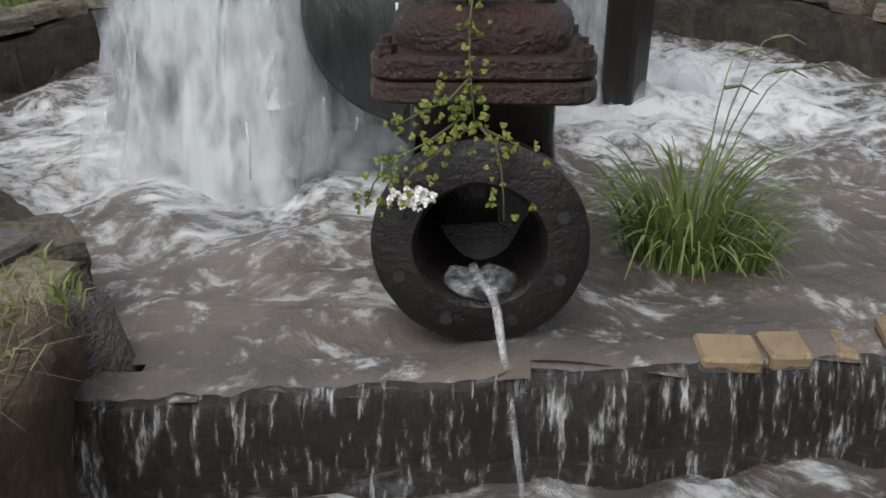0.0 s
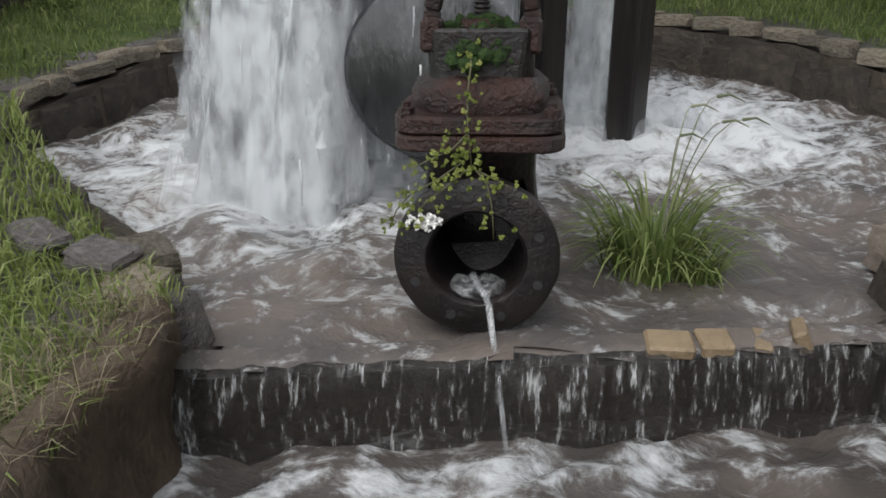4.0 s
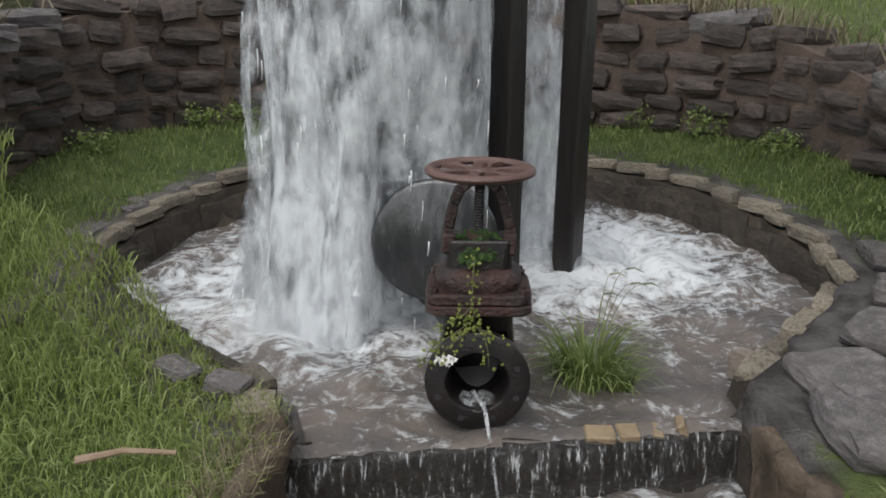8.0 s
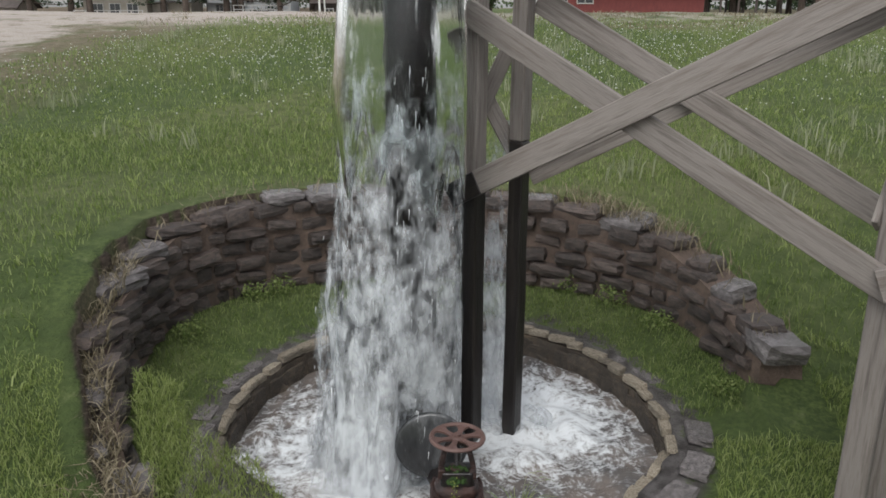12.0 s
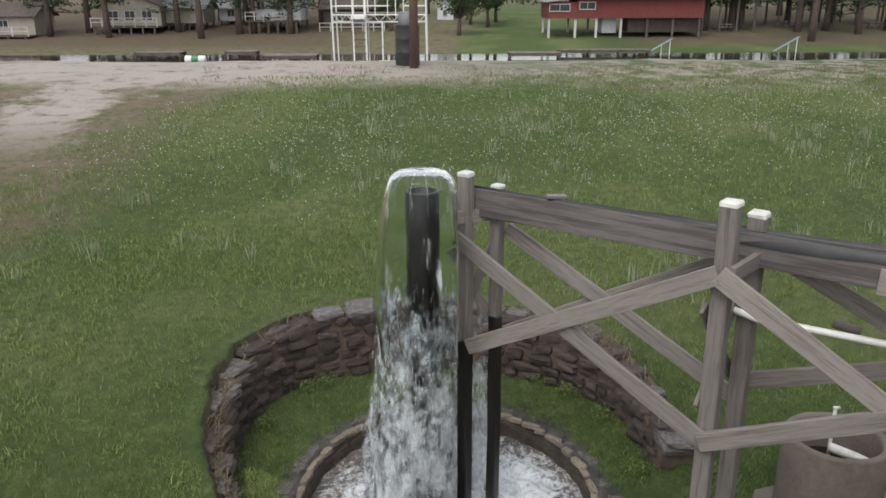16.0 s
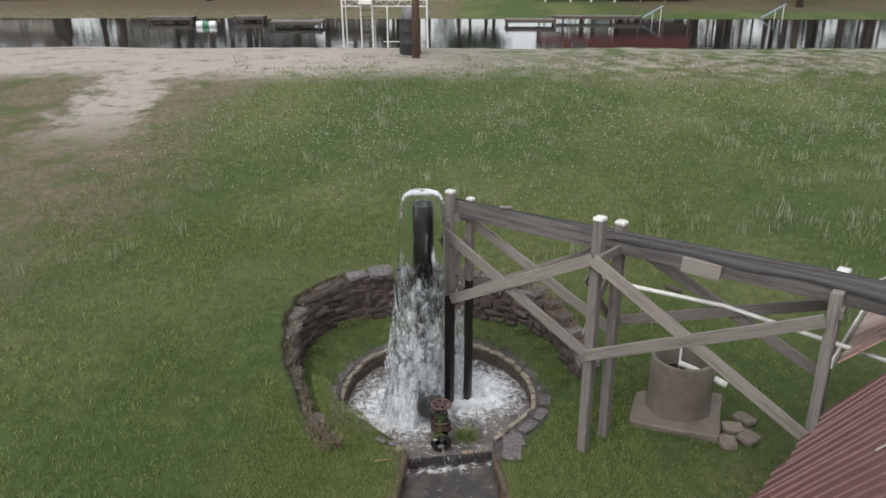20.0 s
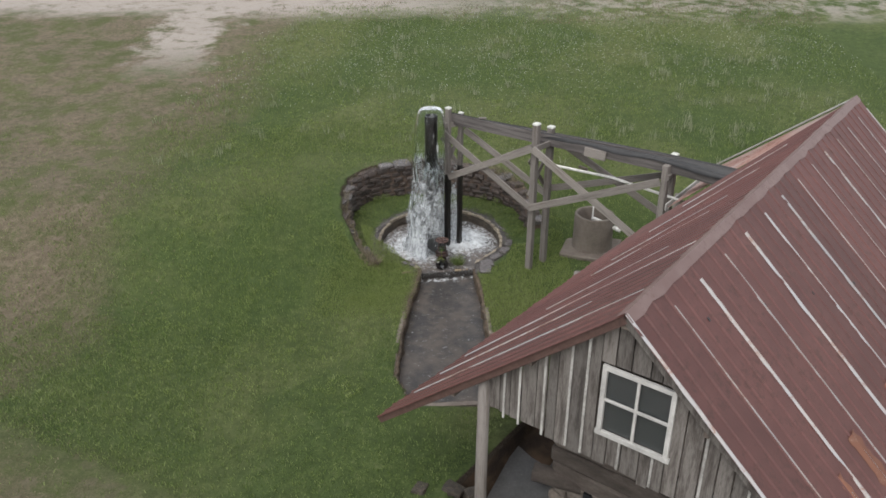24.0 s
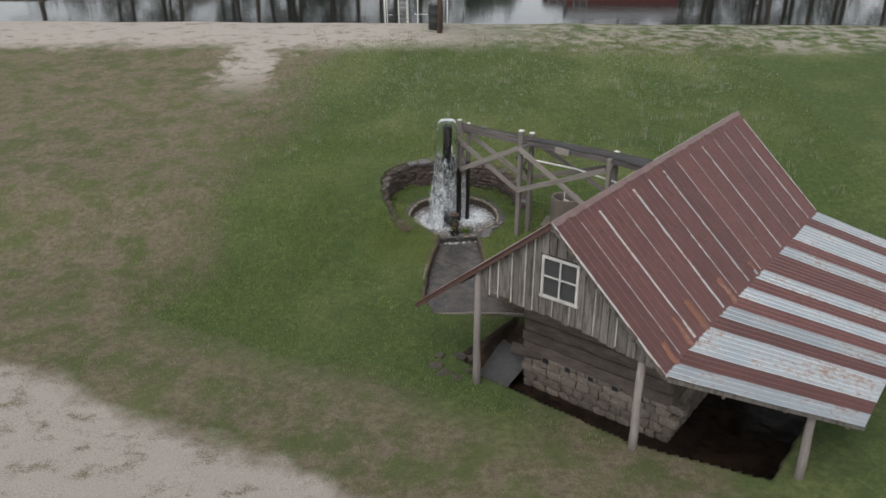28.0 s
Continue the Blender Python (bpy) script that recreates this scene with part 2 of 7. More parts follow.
def lawn_z(x, y):
    """The lawn: flat by the mill, banked behind the basin, rising to the dam, then the lake and the far hill."""
    q = y - 0.45 * np.clip(x, -4, 4)
    z = 0.08 + 1.18 * step(-1.0, 3.7, q) + 0.091 * np.clip(y - 4.6, 0, 16.4)
    away = np.hypot(np.clip(np.abs(x - 0.15) - 0.72, 0, 9), np.clip(y - 0.25, 0, 9))
    z = 0.10 + (z - 0.10) * (0.12 + 0.88 * step(0.15, 1.5, away))
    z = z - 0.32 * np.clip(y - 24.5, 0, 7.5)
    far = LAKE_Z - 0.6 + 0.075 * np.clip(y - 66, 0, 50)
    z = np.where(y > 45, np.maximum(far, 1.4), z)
    return z


def stream_edges(y):
    left = np.interp(y, [-5.3, -4.9, -4.3, -2.9, -1.5, -0.9, -0.5, -0.2, 0.1], [-0.45, -0.6, -0.85, -0.80, -0.68, -0.57, -0.52, -0.51, -0.52])
    right = np.interp(y, [-5.3, -4.9, -4.1, -2.8, -0.9, -0.3, 0.1], [2.3, 2.0, 1.45, 0.94, 0.86, 0.76, 0.73])
    return left, right


def wall_r(deg):
    """Radius of the curved wall's inner face about the basin."""
    return np.interp(deg, [0, 15, 43, 68, 90, 113, 132, 149, 164, 196, 232], [2.24, 2.24, 2.46, 2.52, 2.58, 2.66, 2.74, 2.60, 2.36, 2.04, 1.92])


def lip_y(x):
    """Where the weir's lip stands."""
    return -0.153 + 0.16 * (x + 0.5525)


def in_bowl(x, y, grow=1.02):
    """The basin's outline: round behind, cut straight on both sides of the weir."""
    e = np.hypot((x - POOL.x) / POOL_RX, (y - POOL.y) / POOL_RY)
    return ((e < grow) | ((x > -0.51) & (x < 0.73) & (y < 0.8))) & (y > lip_y(x) + 0.01) & (y > -0.50 - x) & (y > 0.12 + 1.25 * (x - 0.76))


def ground_z(x, y):
    z = lawn_z(x, y)
    dx, dy = x - POOL.x, y - POOL.y
    r = np.hypot(dx, dy)
    ledge = rim_z(y) + 0.0 + 0.10 * step(1.75, 2.5, r)
    around = np.mod(np.degrees(np.arctan2(dy, dx)) + 90, 360) - 90
    cut = wall_r(around) + np.where((around > 6) & (around < 236), 0.17, -0.1)
    z = np.where(r < cut, np.minimum(z, ledge), z)
    e = np.hypot(dx / POOL_RX, dy / POOL_RY)
    z = np.where(in_bowl(x, y), -0.10 - 0.25 * step(1.0, 0.7, e), z)
    lo, hi = stream_edges(y)
    z = np.where((x > lo) & (x < hi) & (y < lip_y(x) + 0.06) & (y > -5.2), -0.62, z)
    a = (x - HO.x) * HV.x + (y - HO.y) * HV.y
    b = (x - HO.x) * HU.x + (y - HO.y) * HU.y
    pit = (a > -2.05) & (a < 4.6) & (b > 0.5 + 0.25 * np.clip(a - 2, 0, 9)) & (b < 9)
    race = (a > -2.75 - 0.0 * b) & (a < -1.6) & (b > 0.75) & (b < 3.3)
    z = np.where(pit, -1.15, z)
    z = np.where(race & ~pit, -0.12 - 0.34 * np.clip(3.2 - b, 0, 3), z)
    return z


# ---- ground and waters ----
def graded(stops):
    """Grid lines whose spacing changes between stops (place, spacing)."""
    out = [stops[0][0]]
    for (a, s), (b, t) in zip(stops, stops[1:]):
        while out[-1] < b - 1e-6:
            k = (out[-1] - a) / (b - a)
            out.append(min(out[-1] + s + (t - s) * k, b))
    return np.array(out)


gx = graded([(-420, 60), (-60, 6), (-14, 0.6), (-3.4, 0.10), (-2.2, 0.055), (3.2, 0.055), (7.5, 0.07), (12, 0.4), (60, 5), (420, 60)])
gy = graded([(-160, 30), (-40, 4), (-13.5, 0.3), (-12.4, 0.08), (-5.6, 0.075), (-5, 0.06), (4.6, 0.06), (8, 0.3), (24, 0.8), (90, 4), (520, 60)])
GX, GY = np.meshgrid(gx, gy)


def surface_z(x, y):
    """The ground with its small unevenness."""
    wob = np.sin(x * 0.7 + 1.3 * np.sin(y * 0.5)) * np.cos(y * 0.6 + x * 0.13)
    return ground_z(x, y) + 0.035 * wob + 0.012 * np.sin(x * 3.1 + y * 1.7) * np.cos(y * 2.7 - x * 1.1)


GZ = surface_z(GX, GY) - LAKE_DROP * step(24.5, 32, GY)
nx, ny = len(gx), len(gy)
idx = np.arange(nx * ny).reshape(ny, nx)
quads = np.stack([idx[:-1, :-1], idx[:-1, 1:], idx[1:, 1:], idx[1:, :-1]], -1).reshape(-1, 4)
ground_mesh = bpy.data.meshes.new("ground")
ground_mesh.from_pydata(np.stack([GX, GY, GZ], -1).reshape(-1, 3).tolist(), [], quads.tolist())
ground_mesh.polygons.foreach_set("use_smooth", np.ones(len(quads), bool))


def node(nt, kind, **values):
    n = nt.nodes.new(kind)
    for k, val in values.items():
        n.inputs[k].default_value = val
    return n


def mix_colour(nt, fac, a, b):
    m = nt.nodes.new("ShaderNodeMix")
    m.data_type = "RGBA"
    for s, val in (("Factor", fac), ("A", a), ("B", b)):
        sock = [i for i in m.inputs if i.name == s and (i.type == "RGBA" or s == "Factor")][0]
        if isinstance(val, (tuple, float)):
            sock.default_value = val
        else:
            nt.links.new(val, sock)
    return [o for o in m.outputs if o.type == "RGBA"][0]


def maths(nt, op, a, b=0.0, c=None):
    m = nt.nodes.new("ShaderNodeMath")
    m.operation = op
    for i, val in enumerate((a, b, c)):
        if val is None:
            continue
        if isinstance(val, (int, float)):
            m.inputs[i].default_value = val
        else:
            nt.links.new(val, m.inputs[i])
    return m.outputs[0]


def noise_tex(nt, vec, scale, detail=6.0, roughness=0.6, stretch=None):
    n = node(nt, "ShaderNodeTexNoise", Scale=scale, Detail=detail, Roughness=roughness)
    if stretch:
        mp = node(nt, "ShaderNodeMapping", Scale=stretch)
        nt.links.new(vec, mp.inputs["Vector"])
        vec = mp.outputs[0]
    nt.links.new(vec, n.inputs["Vector"])
    return n.outputs[0]


def ranged(nt, val, lo, hi):
    m = node(nt, "ShaderNodeMapRange")
    m.interpolation_type = "SMOOTHSTEP"
    m.inputs["From Min"].default_value, m.inputs["From Max"].default_value = lo, hi
    nt.links.new(val, m.inputs["Value"])
    return m.outputs[0]


def ground_material():
    m = bpy.data.materials.new("lawn_and_soil")
    m.use_nodes = True
    nt = m.node_tree
    b = nt.nodes["Principled BSDF"]
    pos = node(nt, "ShaderNodeTexCoord").outputs["Object"]
    sep = nt.nodes.new("ShaderNodeSeparateXYZ")
    nt.links.new(pos, sep.inputs[0])
    x, y, z = sep.outputs
    big = noise_tex(nt, pos, 0.18, 5)
    mid = noise_tex(nt, pos, 1.1, 6)
    fine = noise_tex(nt, pos, 26, 5, 0.7)
    grit = noise_tex(nt, pos, 90, 3, 0.8)
    green = mix_colour(nt, ranged(nt, fine, 0.3, 0.72), (0.039, 0.066, 0.017, 1), (0.115, 0.155, 0.046, 1))
    lush = mix_colour(nt, ranged(nt, mid, 0.35, 0.7), green, (0.066, 0.098, 0.030, 1))
    lush = mix_colour(nt, maths(nt, "MULTIPLY", ranged(nt, big, 0.42, 0.66), 0.75), lush, (0.155, 0.168, 0.068, 1))
    tuft = noise_tex(nt, pos, 5.5, 6, 0.72)
    shade = maths(nt, "MULTIPLY", ranged(nt, tuft, 0.60, 0.36), 0.48)
    lush = mix_colour(nt, shade, lush, (0.030, 0.048, 0.013, 1))
    lush = mix_colour(nt, maths(nt, "MULTIPLY", ranged(nt, tuft, 0.56, 0.74), 0.5), lush, (0.19, 0.21, 0.10, 1))
    dry = mix_colour(nt, ranged(nt, maths(nt, "MULTIPLY_ADD", tuft, 0.6, maths(nt, "MULTIPLY", fine, 0.4)), 0.3, 0.7), (0.085, 0.072, 0.042, 1), (0.235, 0.19, 0.138, 1))
    soil = mix_colour(nt, ranged(nt, fine, 0.35, 0.7), (0.045, 0.034, 0.026, 1), (0.11, 0.086, 0.066, 1))
    sand = mix_colour(nt, ranged(nt, fine, 0.3, 0.75), (0.34, 0.30, 0.265, 1), (0.47, 0.42, 0.375, 1))
    wobble = maths(nt, "MULTIPLY_ADD", maths(nt, "SUBTRACT", mid, 0.5), 5.0, maths(nt, "MULTIPLY", maths(nt, "SUBTRACT", big, 0.5), 7.0))
    # worn ground to the west and south-west
    west = maths(nt, "ADD", maths(nt, "ADD", x, maths(nt, "MULTIPLY", y, -0.12)), wobble)
    worn = ranged(nt, west, -6.4, -8.8)
    south = maths(nt, "ADD", maths(nt, "ADD", maths(nt, "MULTIPLY", y, 1.0), maths(nt, "MULTIPLY", x, 0.45)), maths(nt, "MULTIPLY", wobble, 0.6))
    worn = maths(nt, "MAXIMUM", worn, maths(nt, "MULTIPLY", ranged(nt, south, -8.6, -10.6), 0.9))
    yard = nt.nodes.new("ShaderNodeVectorMath")
    yard.operation = "DISTANCE"
    yard.inputs[1].default_value = (3.0, -12.2, 0.08)
    nt.links.new(pos, yard.inputs[0])
    near_mill = ranged(nt, maths(nt, "ADD", yard.outputs["Value"], maths(nt, "MULTIPLY", wobble, 0.7)), 3.6, 1.8)
    worn = maths(nt, "MAXIMUM", worn, near_mill)
    patch = maths(nt, "MULTIPLY", worn, ranged(nt, maths(nt, "MULTIPLY_ADD", mid, 0.7, maths(nt, "MULTIPLY", fine, 0.3)), 0.40, 0.58))
    clods = maths(nt, "MULTIPLY", worn, ranged(nt, noise_tex(nt, pos, 1.9, 4, 0.55), 0.60, 0.68))
    colour = mix_colour(nt, patch, mix_colour(nt, maths(nt, "MULTIPLY", worn, 0.6), lush, (0.10, 0.105, 0.045, 1)), dry)
    colour = mix_colour(nt, maths(nt, "MULTIPLY", clods, 0.7), colour, (0.17, 0.135, 0.10, 1))
    # bare sandy track at the south-west and along the dam
    sw = maths(nt, "ADD", maths(nt, "ADD", maths(nt, "MULTIPLY", x, 0.5), y), maths(nt, "MULTIPLY", wobble, 0.3))
    track = ranged(nt, sw, -12.8, -13.6)
    crest = maths(nt, "ADD", y, maths(nt, "MULTIPLY", wobble, 0.45))
    crest_on = maths(nt, "MULTIPLY", ranged(nt, crest, 17.2, 19.4), ranged(nt, y, 31, 27))
    thin = maths(nt, "MULTIPLY", ranged(nt, x, 9, -5), 1.0)
    crest_sand = maths(nt, "MULTIPLY", crest_on, maths(nt, "MAXIMUM", thin, maths(nt, "MULTIPLY", ranged(nt, mid, 0.40, 0.60), 0.7)))
    lane = maths(nt, "ABSOLUTE", maths(nt, "SUBTRACT", maths(nt, "ADD", x, maths(nt, "MULTIPLY", wobble, 0.12)), maths(nt, "MULTIPLY_ADD", y, -0.05, -9.3)))
    lane_on = maths(nt, "MULTIPLY", maths(nt, "MULTIPLY", ranged(nt, maths(nt, "ADD", lane, maths(nt, "MULTIPLY", maths(nt, "SUBTRACT", noise_tex(nt, pos, 0.9, 8, 0.7), 0.5), 5.0)), 1.7, 0.7), ranged(nt, y, 9.5, 15.0)), ranged(nt, y, 28, 24))
    sandy = maths(nt, "MAXIMUM", track, maths(nt, "MAXIMUM", crest_sand, lane_on))
    drag = noise_tex(nt, pos, 1.3, 7, 0.66, (1, 1.5, 1))
    sandy = maths(nt, "MULTIPLY", sandy, ranged(nt, maths(nt, "MULTIPLY_ADD", fine, 0.3, maths(nt, "MULTIPLY", drag, 0.7)), 0.33, 0.50))
    colour = mix_colour(nt, sandy, colour, sand)
    # brown pine straw under the far trees
    under = maths(nt, "MULTIPLY", ranged(nt, y, 76, 82), maths(nt, "MAXIMUM", ranged(nt, maths(nt, "ADD", x, wobble), 14, 24), ranged(nt, maths(nt, "ADD", x, wobble), -6, -14)))
    colour = mix_colour(nt, maths(nt, "MULTIPLY", under, 0.7), colour, (0.105, 0.075, 0.055, 1))
    # bare banks where the ground is cut, and the ledge by the basin
    geo = nt.nodes.new("ShaderNodeNewGeometry")
    ns = nt.nodes.new("ShaderNodeSeparateXYZ")
    nt.links.new(geo.outputs["Normal"], ns.inputs[0])
    steep = ranged(nt, ns.outputs[2], 0.86, 0.6)
    colour = mix_colour(nt, steep, colour, soil)
    px = maths(nt, "DIVIDE", maths(nt, "SUBTRACT", x, POOL.x), POOL_RX)
    py = maths(nt, "DIVIDE", maths(nt, "SUBTRACT", y, POOL.y), POOL_RY)
    rim_far = maths(nt, "SQRT", maths(nt, "ADD", maths(nt, "MULTIPLY", px, px), maths(nt, "MULTIPLY", py, py)))
    rim_far = maths(nt, "ADD", rim_far, maths(nt, "MULTIPLY", maths(nt, "SUBTRACT", tuft, 0.5), 0.8))
    muddy = ranged(nt, rim_far, 1.22, 1.12)
    muddy = maths(nt, "MULTIPLY", muddy, ranged(nt, maths(nt, "ADD", maths(nt, "ADD", x, y), maths(nt, "MULTIPLY", tuft, 0.2)), -0.86, -0.72))
    muddy = maths(nt, "MULTIPLY", muddy, ranged(nt, maths(nt, "MULTIPLY_ADD", x, -1.25, y), -1.45, -1.25))
    mud = mix_colour(nt, ranged(nt, tuft, 0.35, 0.65), (0.05, 0.045, 0.042, 1), (0.15, 0.14, 0.137, 1))
    colour = mix_colour(nt, muddy, colour, mud)
    low = maths(nt, "MULTIPLY", ranged(nt, z, 0.0, -0.06), ranged(nt, y, 30, 20))
    bed = mix_colour(nt, ranged(nt, mid, 0.35, 0.65), (0.035, 0.026, 0.020, 1), (0.13, 0.085, 0.055, 1))
    colour = mix_colour(nt, low, colour, bed)
    nt.links.new(colour, b.inputs["Base Color"])
    nt.links.new(maths(nt, "MULTIPLY_ADD", muddy, -0.55, 0.9), b.inputs["Roughness"])
    b.inputs["Specular IOR Level"].default_value = 0.25
    bp = node(nt, "ShaderNodeBump", Strength=0.9, Distance=0.05)
    nt.links.new(maths(nt, "MULTIPLY_ADD", grit, 0.4, fine), bp.inputs["Height"])
    nt.links.new(bp.outputs[0], b.inputs["Normal"])
    return m


ground_mesh.materials.append(ground_material())
ground = tagged(new("ground", ground_mesh), "green mown lawn with worn sandy patches", "ground", kind="structure")


def water_material(name, deep, foam_at=(), foam_gain=0.0, ripple=6.0, flow=(1, 1, 1), gloss=0.12, everywhere=0.0):
    """Moving water: a dark gloss with foam that thins away from where water falls in."""
    m = bpy.data.materials.new(name)
    m.use_nodes = True
    nt = m.node_tree
    b = nt.nodes["Principled BSDF"]
    pos = node(nt, "ShaderNodeTexCoord").outputs["Object"]
    warp = node(nt, "ShaderNodeTexNoise", Scale=2.2, Detail=3)
    nt.links.new(pos, warp.inputs["Vector"])
    vm = nt.nodes.new("ShaderNodeVectorMath")
    vm.operation = "MULTIPLY_ADD"
    vm.inputs[1].default_value = (0.35, 0.35, 0.35)
    nt.links.new(warp.outputs["Color"], vm.inputs[0])
    nt.links.new(pos, vm.inputs[2])
    mp = node(nt, "ShaderNodeMapping", Scale=flow)
    nt.links.new(vm.outputs[0], mp.inputs["Vector"])
    p2 = mp.outputs[0]
    n1 = noise_tex(nt, p2, ripple, 8, 0.62)
    n2 = noise_tex(nt, p2, ripple * 3.1, 6, 0.66)
    bed = noise_tex(nt, pos, 2.4, 8, 0.65)
    colour = mix_colour(nt, ranged(nt, bed, 0.35, 0.68), (*deep[0], 1), (*deep[1], 1))
    cover = None
    for (fx, fy, r0, r1) in foam_at:
        d = nt.nodes.new("ShaderNodeVectorMath")
        d.operation = "DISTANCE"
        d.inputs[1].default_value = (fx, fy, 0)
        nt.links.new(pos, d.inputs[0])
        near = ranged(nt, d.outputs["Value"], r1, r0)
        cover = near if cover is None else maths(nt, "MAXIMUM", cover, near)
    field = maths(nt, "MULTIPLY_ADD", n2, 0.45, maths(nt, "MULTIPLY", n1, 0.55))
    lift = maths(nt, "MULTIPLY", cover, foam_gain) if cover is not None else 0.0
    foam = ranged(nt, maths(nt, "ADD", maths(nt, "ADD", field, lift), everywhere), 0.51, 0.74)
    colour = mix_colour(nt, foam, colour, (0.56, 0.585, 0.6, 1))
    nt.links.new(colour, b.inputs["Base Color"])
    nt.links.new(maths(nt, "MULTIPLY_ADD", foam, 0.6, gloss), b.inputs["Roughness"])
    b.inputs["IOR"].default_value = 1.33
    bp = node(nt, "ShaderNodeBump", Strength=0.5, Distance=0.03)
    nt.links.new(field, bp.inputs["Height"])
    nt.links.new(bp.outputs[0], b.inputs["Normal"])
    return m


BASIN_WATER = water_material("churning_basin_water", ((0.075, 0.070, 0.068), (0.15, 0.125, 0.108)), [(-0.52, 1.25, 0.1, 1.3), (0.50, 1.65, 0.1, 1.2)], 0.25, 10.0)
LOW_WATER = water_material("stream_water", ((0.050, 0.048, 0.047), (0.10, 0.085, 0.075)), [(-0.5, -0.24, 0.06, 0.26), (-0.3, -0.22, 0.06, 0.26), (-0.1, -0.18, 0.06, 0.26), (0.1, -0.15, 0.06, 0.26), (0.3, -0.12, 0.06, 0.26), (0.5, -0.09, 0.06, 0.26), (0.7, -0.05, 0.06, 0.26), (0.08, -0.3, 0.05, 0.2)], 0.21, 7.0, (0.9, 1.5, 1), 0.08, -0.045)
LAKE_WATER = water_material("lake_water", ((0.012, 0.013, 0.013), (0.02, 0.022, 0.02)), (), 0, 0.5, (0.15, 0.6, 1), 0.05, -0.4)
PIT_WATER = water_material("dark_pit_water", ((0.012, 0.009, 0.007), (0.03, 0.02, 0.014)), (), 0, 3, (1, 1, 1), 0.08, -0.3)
WHITE_WATER = water_material("white_water", ((0.20, 0.20, 0.205), (0.34, 0.345, 0.35)), [(0, 0, 50, 60)], 0.10, 14.0, (1, 1, 1), 0.3)


def sheet(name, xs, ys, z, material_, waves, label, inside=None):
    bm = bmesh.new()
    grid = {}
    for i, x in enumerate(xs):
        for j, y in enumerate(ys):
            grid[i, j] = bm.verts.new((x, y, z + waves(x, y)))
    for i in range(len(xs) - 1):
        for j in range(len(ys) - 1):
            cx, cy = (xs[i] + xs[i + 1]) / 2, (ys[j] + ys[j + 1]) / 2
            if inside is None or inside(cx, cy):
                bm.faces.new((grid[i, j], grid[i + 1, j], grid[i + 1, j + 1], grid[i, j + 1]))
    for v in [v for v in bm.verts if not v.link_faces]:
        bm.verts.remove(v)
    return tagged(part(name, smooth(bm), material_, None), label, "water", kind="structure")


def churn(x, y):
    d = min(math.hypot(x + 0.38, y - 1.25), math.hypot(x - 0.5, y - 1.65))
    k = max(0.0, 1 - d / 1.7)
    return 0.05 * float(step(0.4, 2.8, y)) + (0.012 + 0.07 * k) * noise.noise(Vector((x * 5, y * 5, 0))) + 0.03 * k * noise.noise(Vector((x * 13, y * 13, 3)))


def in_basin(x, y):
    return bool(in_bowl(x, y, 1.04))


sheet("water_basin", np.arange(-1.68, 1.60, 0.035), np.arange(-0.2, 3.05, 0.035), 0.0, BASIN_WATER, churn, "foaming churned water in the stone basin", in_basin)


def low_wave(x, y):
    k = math.exp(-((y - lip_y(x) + 0.12) / 0.16) ** 2)
    return 0.006 * noise.noise(Vector((x * 7, y * 7, 1))) + 0.035 * k * (0.8 + noise.noise(Vector((x * 9, y * 9, 5))) + 0.5 * noise.noise(Vector((x * 25, y * 25, 2))))


def in_stream(x, y):
    lo, hi = stream_edges(y)
    return lo - 0.06 < x < hi + 0.06


sheet("water_stream", np.arange(-1.1, 2.5, 0.04), np.concatenate([np.arange(-5.25, -0.8, 0.06), np.arange(-0.8, 0.1, 0.025)]), LOW_Z, LOW_WATER, low_wave, "shallow brown water in the outlet channel", in_stream)
bm = bmesh.new()
for a, b in ((-400, 400),):
    vs = [bm.verts.new(p) for p in ((a, 28.5, LAKE_Z), (b, 28.5, LAKE_Z), (b, 80, LAKE_Z), (a, 80, LAKE_Z))]
    bm.faces.new(vs)
tagged(part("water_lake", bm, LAKE_WATER, None), "still dark lake reflecting the far bank", "water", kind="structure")
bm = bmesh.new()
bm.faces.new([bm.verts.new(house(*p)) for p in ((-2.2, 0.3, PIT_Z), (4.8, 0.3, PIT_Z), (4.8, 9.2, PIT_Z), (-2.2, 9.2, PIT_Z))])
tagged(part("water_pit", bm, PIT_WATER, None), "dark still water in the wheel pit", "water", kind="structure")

# ---- basin: wall, rim stones, apron ----
def on_rim(th, k=1.0, z=0.0):
    return Vector((POOL.x + POOL_RX * k * math.cos(th), POOL.y + POOL_RY * k * math.sin(th), z))


def stones(count, material_, cuts=2, seed=1):
    return [mesh_of("stone", stone((1, 1, 1), seed + 5 * i, cuts), material_) for i in range(count)]


RIM_SHAPES = stones(7, RIMSTONE, 2, 3)
WALL_SHAPES = stones(9, STONE, 2, 40)
SLAB_SHAPES = stones(5, SLAB, 2, 80)
TAN_SHAPES = stones(6, STONE_TAN, 2, 120)
DARK_SHAPES = stones(4, RIMWALL, 2, 150)


def piece(name, shapes, at, size, turn, parent, label=""):
    ob = new(name, random.choice(shapes) if isinstance(shapes, list) else shapes)
    ob.matrix_world = Matrix.Translation(at) @ turn.to_4x4() @ Matrix.Diagonal((*size, 1))
    if parent is not None:
        w = ob.matrix_world.copy()
        ob.parent = parent
        ob.matrix_parent_inverse = Matrix.Translation(-parent.location)
        ob.matrix_basis = w
    return tagged(ob, label)


def spin(z=0.0, x=0.0, y=0.0):
    return Euler((radians(x), radians(y), radians(z))).to_matrix()


